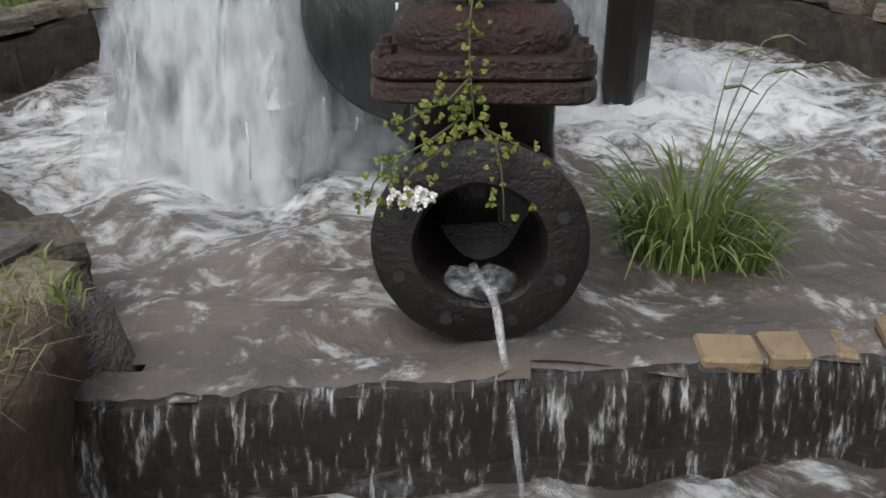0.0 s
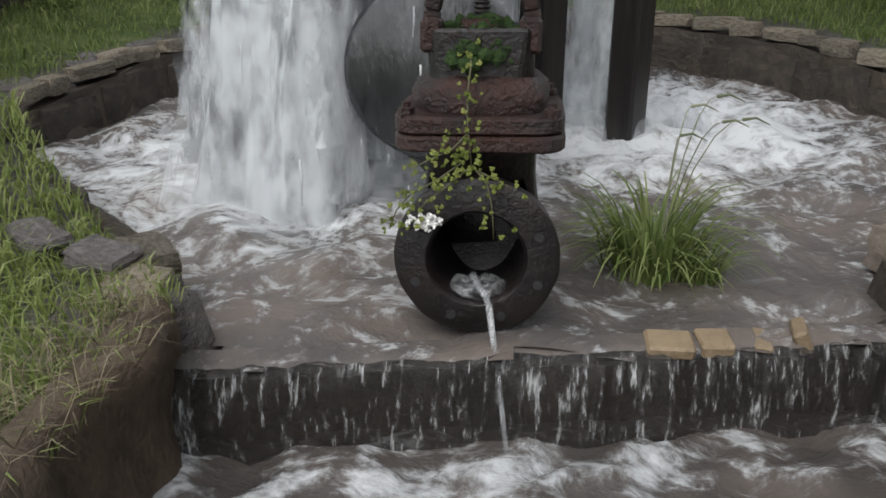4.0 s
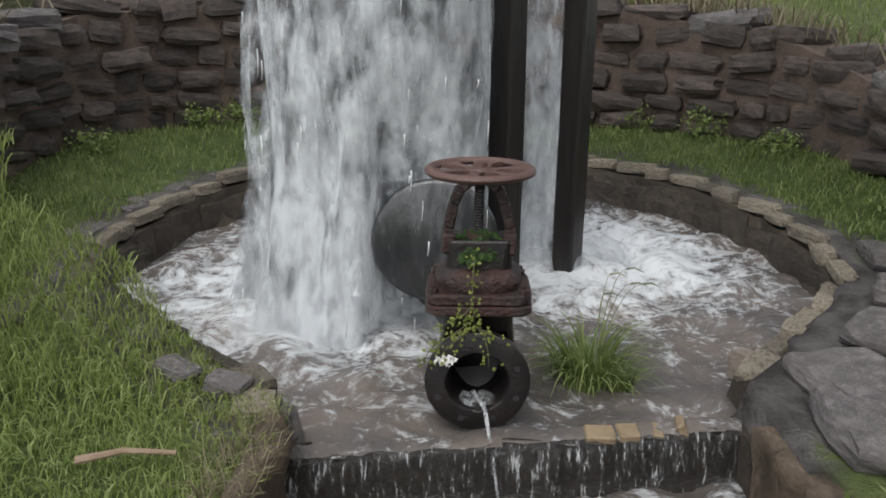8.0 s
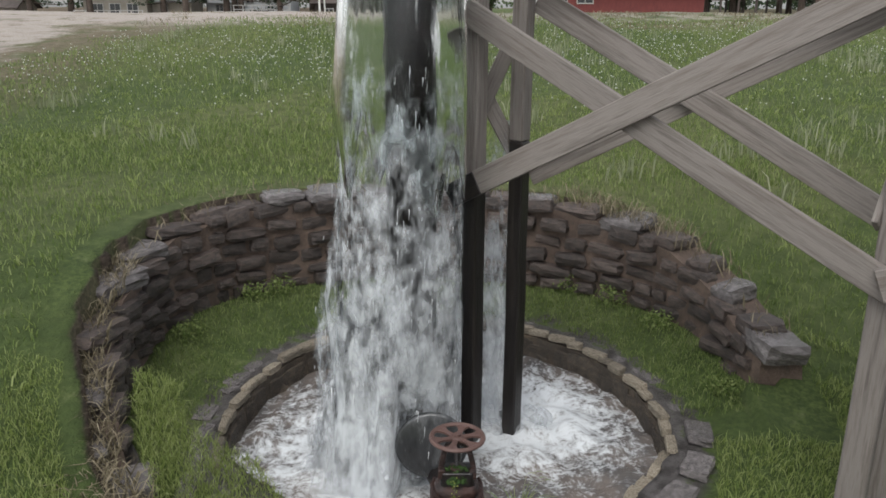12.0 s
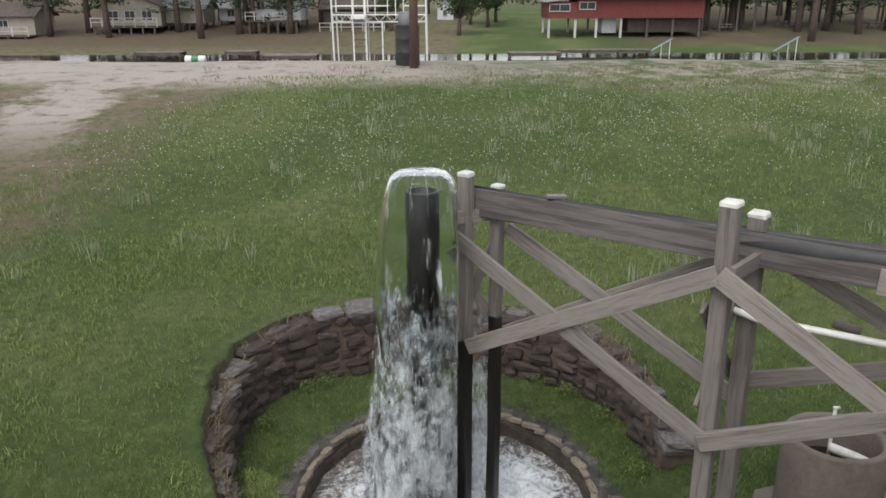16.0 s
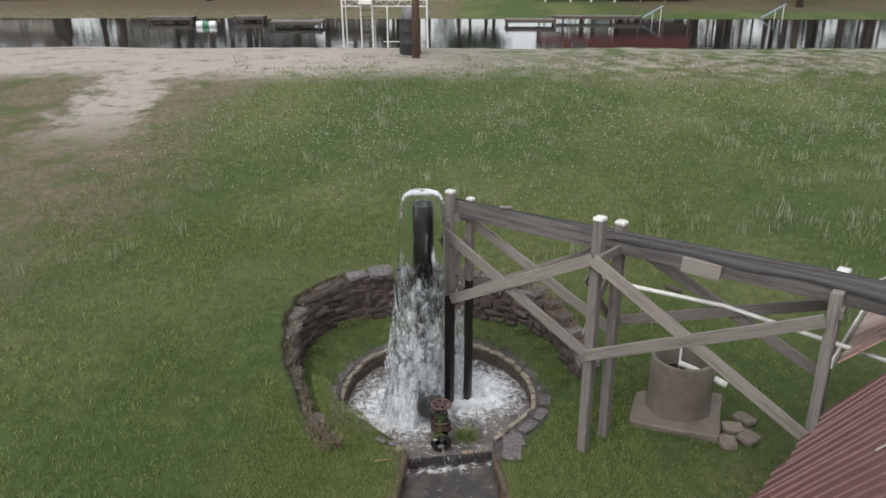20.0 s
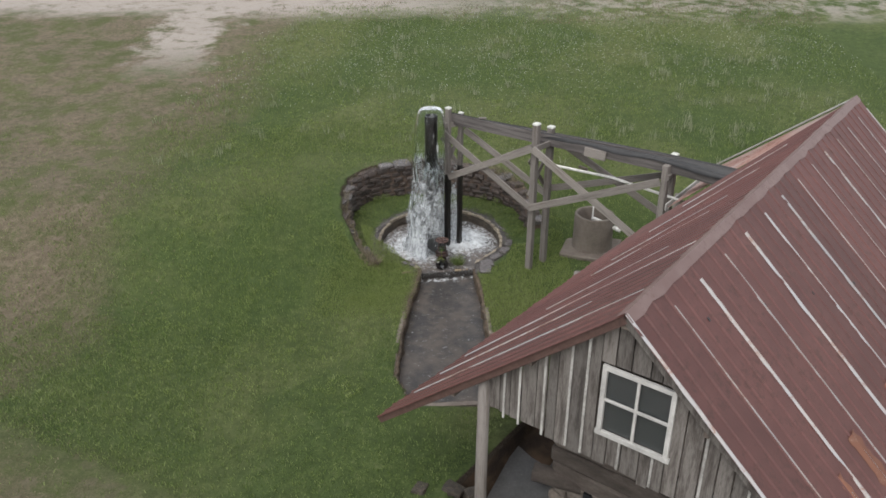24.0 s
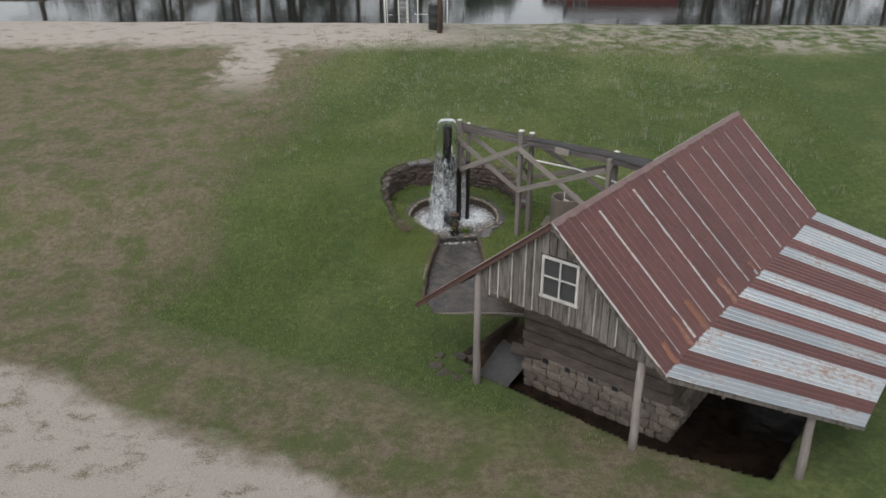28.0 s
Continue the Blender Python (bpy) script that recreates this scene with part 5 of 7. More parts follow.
part("well_water", bm, PIT_WATER, ring, "dark water inside the ring")
ringpipe = thing("well_pipe", (3.62, 0.95, 0.8), "white plastic pipes standing in the concrete ring", "pipe")
bm = bmesh.new()
tube(bm, [(3.62, 1.01, 0.6), (3.62, 1.01, 1.33)], 0.017, 8)
tube(bm, [(3.60, 1.01, 1.33), (3.66, 1.01, 1.33)], 0.017, 8)
part("riser", smooth(bm), PVC, ringpipe)
bm = bmesh.new()
tube(bm, [(3.60, 0.99, 0.93), (3.82, 0.87, 0.88), (4.02, 0.75, 0.82)], 0.045, 12)
part("inner_tube", smooth(bm), PVC, ringpipe)
bm = bmesh.new()
tube(bm, [(4.08, 0.75, 0.80), (4.24, 0.65, 0.74)], 0.05, 12)
part("outlet_stub", smooth(bm), PVC, ringpipe)
for k, (x, y) in enumerate(((4.35, 0.45), (4.5, 0.2), (4.15, 0.1), (4.6, 0.7))):
    tagged(piece("rubble_stone", TAN_SHAPES, Vector((x, y, 0.12)), (0.3, 0.24, 0.1), spin(40 * k), None), "pale broken concrete lump in the grass", "stone", "rubble by the ring")

# ---- mill ----
HT = Matrix((HV, HU, Vector((0, 0, 1)))).transposed()


def tin_material(name, colours, rust, strength, rough_=0.5, metal=0.0):
    m = bpy.data.materials.new(name)
    m.use_nodes = True
    nt = m.node_tree
    b = nt.nodes["Principled BSDF"]
    pos = node(nt, "ShaderNodeTexCoord").outputs["Object"]
    info = nt.nodes.new("ShaderNodeObjectInfo")
    n1 = noise_tex(nt, pos, 1.3, 6, 0.62)
    n2 = noise_tex(nt, pos, 9, 6, 0.66)
    n3 = noise_tex(nt, pos, 40, 4, 0.7)
    col = mix_colour(nt, ranged(nt, n1, 0.3, 0.7), (*colours[0], 1), (*colours[1], 1))
    f = maths(nt, "MULTIPLY_ADD", n2, 0.5, maths(nt, "MULTIPLY_ADD", n1, 0.35, maths(nt, "MULTIPLY", n3, 0.15)))
    col = mix_colour(nt, maths(nt, "MULTIPLY", ranged(nt, f, 0.5, 0.62), strength), col, (*rust, 1))
    hsv = nt.nodes.new("ShaderNodeHueSaturation")
    nt.links.new(maths(nt, "MULTIPLY_ADD", info.outputs["Random"], 0.3, 0.85), hsv.inputs["Value"])
    nt.links.new(col, hsv.inputs["Color"])
    nt.links.new(hsv.outputs[0], b.inputs["Base Color"])
    b.inputs["Roughness"].default_value, b.inputs["Metallic"].default_value = rough_, metal
    bp = node(nt, "ShaderNodeBump", Strength=0.25, Distance=0.02)
    nt.links.new(f, bp.inputs["Height"])
    nt.links.new(bp.outputs[0], b.inputs["Normal"])
    return m


TIN_RED = tin_material("rust_red_painted_tin", ((0.084, 0.031, 0.027), (0.116, 0.045, 0.039)), (0.052, 0.020, 0.015), 0.75)
TIN_BARE = tin_material("bare_galvanised_tin", ((0.27, 0.305, 0.33), (0.36, 0.39, 0.405)), (0.22, 0.115, 0.07), 0.78, 0.42, 0.15)
TIN_RUST = tin_material("orange_rusted_tin", ((0.20, 0.085, 0.05), (0.15, 0.06, 0.045)), (0.36, 0.27, 0.2), 0.5, 0.7)
TIN_PEEL = tin_material("peeling_pale_tin", ((0.30, 0.30, 0.31), (0.34, 0.31, 0.29)), (0.20, 0.10, 0.07), 0.8, 0.55)
TIN_PALE = tin_material("pale_rust_streaked_tin", ((0.30, 0.24, 0.225), (0.26, 0.15, 0.125)), (0.17, 0.075, 0.055), 0.85, 0.6)
TIN_CAP = tin_material("faded_pink_flashing", ((0.15, 0.092, 0.084), (0.20, 0.14, 0.13)), (0.09, 0.04, 0.03), 0.6)
ROOF = [(-3.48, 1.65), (0.0, 4.63), (2.66, 2.20), (5.86, 1.62)]
LEN_B = 10.13

mill = thing("mill_house", house(0, 5, 0), "old grey board mill with a rusty tin roof", "mill")


def roof_front(a):
    return 0.0 if a < 2.67 else 1.6 * (a - 2.66) / 3.2


BACK_B = 8.25


def sheet_of_tin(parent, a0, z0, a1, z1, b0, b1, material_, lift=0.0, skew=False, slant=False, pinch=0.0):
    """One ribbed roof sheet between two heights, b0 to b1 along the ridge."""
    bm = bmesh.new()
    slope = Vector((a1 - a0, z1 - z0)).normalized()
    nrm = (-slope.y, slope.x) if slope.x > 0 else (slope.y, -slope.x)
    cols = []
    for base in (0.0, 0.33, 0.66):
        cols += [(base, 0.0), (base + 0.025, 0.016), (base + 0.05, 0.0), (base + 0.19, 0.001)]
    cols.append((1.0, 0.0))
    rows = 7
    grid = []
    for i in range(rows):
        s = i / (rows - 1)
        a, z = a0 + (a1 - a0) * s, z0 + (z1 - z0) * s
        line = []
        for q, h in cols:
            b = (b0 + (b1 - b0) * q) * (1 - pinch * s)
            if skew:
                f = roof_front(a)
                b = f + b * (LEN_B - f) / LEN_B
            if slant:
                lo, hi = 9.75 + 0.57 * a, 9.98 - 0.45 * a
                b = lo + (b - BACK_B) * (hi - lo) / (LEN_B - BACK_B)
            wob = 0.010 * noise.noise(Vector((a * 1.2, b * 1.7, z)))
            p = house(a + nrm[0] * (h + lift + wob), b, z + nrm[1] * (h + lift + wob))
            line.append(bm.verts.new(p))
        grid.append(line)
    for p, q in zip(grid, grid[1:]):
        for k in range(len(cols) - 1):
            bm.faces.new((p[k], p[k + 1], q[k + 1], q[k]))
    ob = part("tin_sheet", bm, material_, parent)
    return ob


def peel_strip(parent, a0, z0, a1, z1, b, width, s0=0.0, s1=1.0, seed=0.0, skew=False, material_=None, pinch=0.0):
    """A ragged bare strip where the paint has gone along a seam."""
    bm = bmesh.new()
    slope = Vector((a1 - a0, z1 - z0)).normalized()
    nrm = (-slope.y, slope.x) if slope.x > 0 else (slope.y, -slope.x)
    prev = None
    n = 34
    for i in range(n + 1):
        s = s0 + (s1 - s0) * i / n
        a, z = a0 + (a1 - a0) * s, z0 + (z1 - z0) * s
        wl = width * (0.5 + 0.45 * noise.noise(Vector((seed, s * 9, 0))) + 0.25 * noise.noise(Vector((seed, s * 27, 2))))
        wr = width * (0.5 + 0.45 * noise.noise(Vector((seed + 9, s * 8, 1))) + 0.25 * noise.noise(Vector((seed, s * 31, 5))))
        f = roof_front(a) if skew else 0.0
        bb = f + b * (LEN_B - f) / LEN_B if skew else b * (1 - pinch * s)
        h = 0.022
        ring = [bm.verts.new(house(a + nrm[0] * hh, bb + db, z + nrm[1] * hh)) for db, hh in ((-max(wl, 0.004), h - 0.016), (-0.008, h), (0.008, h), (max(wr, 0.004), h - 0.016))]
        if prev:
            for k in range(3):
                bm.faces.new((prev[k], prev[k + 1], ring[k + 1], ring[k]))
        prev = ring
    return part("peeled_seam", bm, material_ or TIN_PEEL, parent)


roof = new("roof", mesh_of("roof", box(bmesh.new(), house(0, 5.06, 4.50), (0.10, 10.0, 0.14), HT), LOG))
roof.parent = mill
roof.matrix_parent_inverse = Matrix.Translation(-mill.location)
N = 13
for k in range(N):
    b0, b1 = LEN_B * k / N, LEN_B * (k + 1) / N + 0.01
    sheet_of_tin(roof, 0.0, 4.63, 2.66, 2.20, b0, b1, TIN_RED)
    a = -3.48 + 0.081 * k
    sheet_of_tin(roof, 0.0, 4.63, a, 4.63 + 0.8563 * a, b0 * 0.98, b1 * 0.98, TIN_RED, pinch=0.333)
# lower back slope in bare, rust-streaked tin with a white eave board
for k in range(4):
    b0 = BACK_B + (LEN_B - BACK_B) * k / 4
    sheet_of_tin(roof, 0.0, 4.63, -2.72, 2.30, b0, b0 + 0.50, TIN_PALE, -0.05 if k % 2 else -0.055, False, True)
bm = bmesh.new()
plank(bm, house(-2.74, 8.2, 2.24), house(-2.74, 11.15, 2.24), 0.15, 0.03)
part("eave_board", rough(bm, 0.01, 6), TRIM, roof, "flaking white eave board")
bm = bmesh.new()
plank(bm, house(-2.74, 11.16, 2.31), house(-0.05, 9.97, 4.60), 0.03, 0.09)
part("verge_strip", rough(bm, 0.01, 6), TRIM, roof, "flaking white verge strip")
order = [TIN_BARE, TIN_RED, TIN_BARE, TIN_BARE, TIN_RED, TIN_BARE, TIN_RED, TIN_BARE, TIN_RED, TIN_BARE, TIN_RED, TIN_RED, TIN_BARE, TIN_RED, TIN_BARE, TIN_BARE, TIN_RED, TIN_BARE]
M = len(order)
for k, m in enumerate(order):
    sheet_of_tin(roof, 2.60, 2.235, 5.86, 1.62, LEN_B * k / M, LEN_B * (k + 1) / M + 0.01, m, 0.004 if k % 2 else 0.0, True)
for k in range(0, N + 1):
    b = LEN_B * k / N + 0.03
    w = (0.05, 0.022, 0.075, 0.028, 0.07, 0.03, 0.065, 0.02, 0.018, 0.05, 0.016, 0.02, 0.045, 0.03)[k % 14]
    if k:
        peel_strip(roof, 0.06, 4.575, 2.62, 2.24, min(b, LEN_B - 0.03), w, 0.06, 0.98, k * 3.7)
    else:
        peel_strip(roof, 0.0, 4.63, 2.66, 2.20, 0.03, 0.06, 0.0, 1.0, 1.0)
    b *= 0.98
    if k in (1, 2, 3):
        peel_strip(roof, -0.06, 4.58, -3.40 + 0.081 * k, 1.72 + 0.0694 * k, b, 0.03 if k < 3 else 0.02, 0.02 if k != 2 else 0.3, 0.97, 70 + k, pinch=0.333)
    if k in (4, 6, 7, 9, 11):
        peel_strip(roof, -0.06, 4.58, -3.40 + 0.081 * k, 1.72 + 0.0694 * k, b, 0.012, 0.2, 0.7, 70 + k, pinch=0.333)
for k, (s0, w) in {1: (0.86, 0.20), 2: (0.80, 0.15), 3: (0.78, 0.24), 5: (0.82, 0.18), 7: (0.88, 0.15)}.items():
    peel_strip(roof, 0.0, 4.63, 2.66, 2.20, LEN_B * k / N - 0.2, w, s0, 1.0, 200 + k, False, TIN_RUST)
    peel_strip(roof, 0.0, 4.63, 2.66, 2.20, LEN_B * k / N - 0.2, w * 0.6, s0 + 0.06, 1.0, 230 + k, False, TIN_BARE)
for s in (-1, 1):
    bm = bmesh.new()
    prev = None
    for k in range(40):
        b = 0.0 + LEN_B * k / 39
        w = 0.095 + 0.04 * noise.noise(Vector((b * 3, s, 0)))
        sl = 0.916 if s > 0 else 0.856
        ring_ = [bm.verts.new(house(s * a, b, 4.63 - sl * a + 0.028)) for a in (0.0, w)]
        if prev:
            bm.faces.new((prev[0], prev[1], ring_[1], ring_[0]))
        prev = ring_
    part("ridge_cap", bm, TIN_CAP, roof, "faded ridge flashing")
# black plates on unbroken tin stand for the darkness inside rust holes
for k in range(7):
    a, b = 0.5 + 0.3 * k, 1.2 + 1.2 * k
    bm = bmesh.new()
    box(bm, house(a, b, 4.63 - 0.916 * a + 0.012), (0.05, 0.035, 0.006), HT @ Matrix.Rotation(radians(42), 3, "Y"))
    part("rust_hole", bm, RUBBER, roof)
# rake boards and purlins under the tin
for (a0, z0), (a1, z1) in zip(ROOF, ROOF[1:]):
    bm = bmesh.new()
    f0, f1 = roof_front(a0) + 0.06, roof_front(a1) + 0.06
    plank(bm, house(a0, f0, z0 - 0.07), house(a1, f1, z1 - 0.07), 0.10, 0.04)
    part("rake_board", rough(bm, 0.004, 5), BARN if a0 >= 0 else RUST_PINK, roof)
for a, z in ((-2.2, 2.68), (-1.1, 3.62), (1.0, 3.62), (1.9, 2.76), (3.6, 1.95), (4.6, 1.8), (5.6, 1.6)):
    bm = bmesh.new()
    plank(bm, house(a, roof_front(a) + 0.05, z - 0.06), house(a, LEN_B - 0.05 if a > 0 else 9.6 + 1.33 * a, z - 0.06), 0.09, 0.06)
    part("purlin", bm, LOG, roof)
# gable boards
gable = new("gable", mesh_of("gable", box(bmesh.new(), house(0.1, 0.27, 2.62), (3.6, 0.05, 0.12), HT), BARN))
gable.parent = mill
gable.matrix_parent_inverse = Matrix.Translation(-mill.location)
a = -1.78
while a < 2.3:
    w = random.uniform(0.13, 0.24)
    mid = a + w / 2
    top = 4.63 - (0.916 if mid > 0 else 0.856) * abs(mid) - 0.10
    bot = float(np.interp(mid, [-1.8, -1.5, -0.6, 0.3, 1.6, 2.2], [2.62, 2.58, 2.46, 2.46, 2.27, 2.16])) + random.uniform(-0.05, 0.05)
    spans = [(bot, top)]
    if -0.24 < mid < 0.62:
        spans = [(bot, 2.90)] + ([(3.86, top)] if top > 3.95 else [])
    for lo, hi in spans:
        if hi - lo > 0.1:
            bm = bmesh.new()
            box(bm, house(mid, 0.20 + random.uniform(-0.008, 0.008), (lo + hi) / 2), (w - 0.012, 0.025, hi - lo), HT, 0.003)
            part("board", bm, BARN, gable)
    a += w
for k in range(9):
    aa = (-1.5, -1.28, -0.95, -0.62, -0.42, 0.05, 0.45, 1.0, 1.5)[k]
    top = 4.63 - (0.916 if aa > 0 else 0.856) * abs(aa) - 0.14
    lo = 2.5 - 0.1 * max(aa, 0)
    hi = min(top, 2.88 if -0.24 < aa < 0.62 else top)
    bm = bmesh.new()
    box(bm, house(aa, 0.175, (lo + hi) / 2), (0.03, 0.012, hi - lo), HT)
    part("paint_remnant", rough(bm, 0.006, 9), material("flaked_white_paint", [(0.10, 0.09, 0.08), (0.32, 0.31, 0.29), (0.5, 0.49, 0.46)], 9, 0.85, 0.1, (1, 1, 0.4)) if k == 0 else bpy.data.materials["flaked_white_paint"], gable)
# near-black panel behind the panes; the unlit room's dark is its colour
window = new("window", mesh_of("window", box(bmesh.new(), house(0.19, 0.26, 3.37), (0.72, 0.02, 0.82), HT), material("unlit_room_panel", [(0.01, 0.009, 0.008), (0.02, 0.018, 0.016)], 3, 0.8, 0.05)))
window.parent = gable
window.matrix_parent_inverse = Matrix.Identity(4) if False else gable.matrix_world.inverted()
GLASS = bpy.data.materials.new("window_glass")
GLASS.use_nodes = True
gb = GLASS.node_tree.nodes["Principled BSDF"]
gb.inputs["Base Color"].default_value = (0.06, 0.065, 0.065, 1)
gb.inputs["Roughness"].default_value, gb.inputs["Alpha"].default_value = 0.06, 0.65
for c, s in (((-0.21, 3.37), (0.058, 0.95)), ((0.59, 3.37), (0.058, 0.95)), ((0.19, 3.81), (0.85, 0.058)), ((0.19, 2.93), (0.90, 0.065)), ((0.19, 3.37), (0.035, 0.84)), ((0.19, 3.39), (0.76, 0.032))):
    bm = bmesh.new()
    box(bm, house(c[0], 0.17, c[1]), (s[0], 0.045 if s[0] * s[1] > 0.04 else 0.03, s[1]), HT, 0.004)
    part("window_frame" if s[0] * s[1] > 0.04 else "glazing_bar", rough(bm, 0.003, 9), TRIM, window, "chalky white painted wood")
for ca, cz in ((-0.01, 3.58), (0.39, 3.58), (-0.01, 3.16), (0.39, 3.16)):
    bm = bmesh.new()
    box(bm, house(ca, 0.205, cz), (0.37, 0.006, 0.40), HT)
    part("pane", bm, GLASS, window)
# log walls on the stone footing
for k in range(8):
    z = 0.26 + 0.31 * k
    bm = bmesh.new()
    plank(bm, house(-1.66 - 0.06 * (k % 2), 2.08, z), house(2.12, 2.08, z), 0.29, 0.22, (0, 0, 1), 0.035)
    bmesh.ops.subdivide_edges(bm, edges=[e for e in bm.edges if e.calc_length() > 1], cuts=8)
    part("wall_log", rough(bm, 0.016, 2.5), LOG, mill)
for a, b0, b1 in ((-1.6, 2.0, 9.9), (2.06, 2.0, 9.9)):
    for k in range(9 if a < 0 else 8):
        z = 0.26 + 0.31 * k
        bm = bmesh.new()
        plank(bm, house(a, b0, z), house(a, b1, z), 0.29, 0.2, (0, 0, 1), 0.03)
        part("wall_log", rough(bm, 0.012, 2.5), LOG, mill)
bm = bmesh.new()
gv = [bm.verts.new(house(a, bb, z)) for bb in (9.90, 9.96) for a, z in ((-1.75, 0.1), (2.15, 0.1), (2.15, 2.5), (0.0, 4.45), (-1.75, 2.95))]
bm.faces.new(gv[:5][::-1])
bm.faces.new(gv[5:])
for i in range(5):
    bm.faces.new((gv[i], gv[(i + 1) % 5], gv[5 + (i + 1) % 5], gv[5 + i]))
part("rear_wall", bm, BARN, mill)
bm = bmesh.new()
box(bm, house(0.2, 6.0, 0.15), (3.7, 7.8, 0.1), HT)
part("floor", bm, LOG, mill)
for a, b, top in ((-1.79, 0.17, 3.02), (2.05, 0.30, 2.66), (5.0, 1.5, 1.70), (5.5, 5.2, 1.62), (5.5, 9.3, 1.62), (-3.0, 5.0, 2.0), (-3.0, 9.6, 2.0)):
    bm = bmesh.new()
    gz = -0.3
    tube(bm, [house(a, b, gz), house(a + 0.01, b, 0.5), house(a - 0.01, b, 1.2), house(a, b, top)], 0.095, 12, 0.08)
    part("porch_post", smooth(rough(bm, 0.012, 3)), grained((0, 0, 1)), mill, "grey peeled-log porch post")
footing = new("footing", mesh_of("footing", box(bmesh.new(), house(0.2, 6.0, -0.6), (3.7, 7.7, 1.3), HT), MORTAR))
footing.parent = mill
footing.matrix_parent_inverse = Matrix.Translation(-mill.location)
z = -1.05
while z < 0.05:
    h = random.uniform(0.17, 0.25)
    a = -1.72 + random.uniform(0, 0.15)
    while a < 2.1:
        w = random.uniform(0.22, 0.42)
        if not (z > -0.25 and int((a + 5) * 1.6) % 3 == 0 and False):
            piece("footing_stone", TAN_SHAPES, house(a + w / 2, 2.14 + random.uniform(-0.02, 0.02), z + h / 2), (w * 0.98, 0.26, h), spin(-36.9 + random.uniform(-5, 5), random.uniform(-4, 4), random.uniform(-4, 4)), footing)
        a += w
    b = 2.3
    while b < 6.5:
        w = random.uniform(0.25, 0.42)
        piece("footing_stone", TAN_SHAPES, house(2.05, b + w / 2, z + h / 2), (w, 0.26, h), spin(53.1 + random.uniform(-5, 5), random.uniform(-4, 4), random.uniform(-4, 4)), footing)
        b += w
    z += h * 0.98
# black blocks, no openings cut: the ports' inner shade is their colour
for k in range(5):
    bm = bmesh.new()
    box(bm, house(-1.05 + 0.62 * k, 2.0, 0.045), (0.13, 0.05, 0.10), HT)
    part("drain_port", bm, RUBBER, footing, "small dark square port")
bm = bmesh.new()
tube(bm, [house(-1.95, 1.9, 0.12), house(-1.2, 2.1, 0.12)], 0.15, 16)
part("sill_log", smooth(rough(bm, 0.01, 4)), LOG, mill, "round log end under the wall")
bm = bmesh.new()
lathe(bm, [(0.22, 0.0), (0.22, 0.1), (0.14, 0.1), (0.14, 0.0)], house(2.2, 2.6, -0.35), Matrix((Vector((0, 0, 1)), HU, HV)).transposed(), 24)
part("axle_hole", rough(bm, 0.012, 9), STONE_TAN, footing, "round axle opening in the footing")

# chute from the channel to the pit
chute = thing("spill_chute", house(-2.2, 2.0, -0.4), "smooth wet grey concrete spill chute beside the mill", "chute")
bm = bmesh.new()
rows = []
for s in np.linspace(0, 1, 9):
    l, r = house(-2.85 + 0.35 * s, 3.35 - 2.45 * s, -0.16 - 0.55 * s), house(-1.72 + 0.02 * s, 3.45 - 2.75 * s, -0.16 - 0.66 * s)
    rows.append([bm.verts.new(l.lerp(r, q) + Vector((0, 0, 0.01 * noise.noise(Vector((s * 5, q * 5, 0))) - dz))) for q in np.linspace(0, 1, 7) for dz in (0.0,)])
for p, q in zip(rows, rows[1:]):
    for k in range(6):
        bm.faces.new((p[k], p[k + 1], q[k + 1], q[k]))
bmesh.ops.solidify(bm, geom=bm.faces[:], thickness=-0.08)
part("chute_bed", smooth(bm), material("wet_smooth_concrete", [(0.17, 0.168, 0.168), (0.24, 0.237, 0.235), (0.30, 0.295, 0.29)], 3, 0.25, 0.08), chute)
for k, (a, b, s) in enumerate(((-2.95, 0.15, 0.34), (-2.6, 0.0, 0.36), (-2.25, 0.05, 0.26), (-2.75, 0.85, 0.32), (-2.45, 0.98, 0.28), (-3.15, 0.55, 0.26), (-2.2, 0.45, 0.2))):
    tagged(piece("bank_stone", DARK_SHAPES, house(a, b, 0.04), (s, s * 0.8, 0.18), spin(50 * k, 6, -5), None), "dark rough stone by the chute and porch post", "stone", "stones by the chute")

# ---- the dam, the lake and the far bank ----
rnd = np.random.default_rng(7)


def far_z(x, y):
    return float(surface_z(np.array(x, float), np.array(y, float)))


def leaf_mesh(name, centres, spread, count, size, material_, flat=0.7):
    """Many small leaf blades scattered round clump centres."""
    c = np.repeat(np.array(centres, float), count, 0)
    n = len(c)
    d = rnd.normal(size=(n, 3))
    d /= np.linalg.norm(d, axis=1)[:, None]
    p = c + d * (rnd.random((n, 1)) ** 0.5) * np.array(spread)
    u = rnd.normal(size=(n, 3))
    u /= np.linalg.norm(u, axis=1)[:, None]
    v = np.cross(u, rnd.normal(size=(n, 3)))
    v /= np.linalg.norm(v, axis=1)[:, None]
    s = size * (0.5 + rnd.random((n, 1)))
    verts = np.stack([p - u * s, p + v * s * flat, p + u * s, p - v * s * flat], 1).reshape(-1, 3)
    me = bpy.data.meshes.new(name)
    me.from_pydata(verts.tolist(), [], np.arange(4 * n).reshape(-1, 4).tolist())
    me.materials.append(material_)
    return me


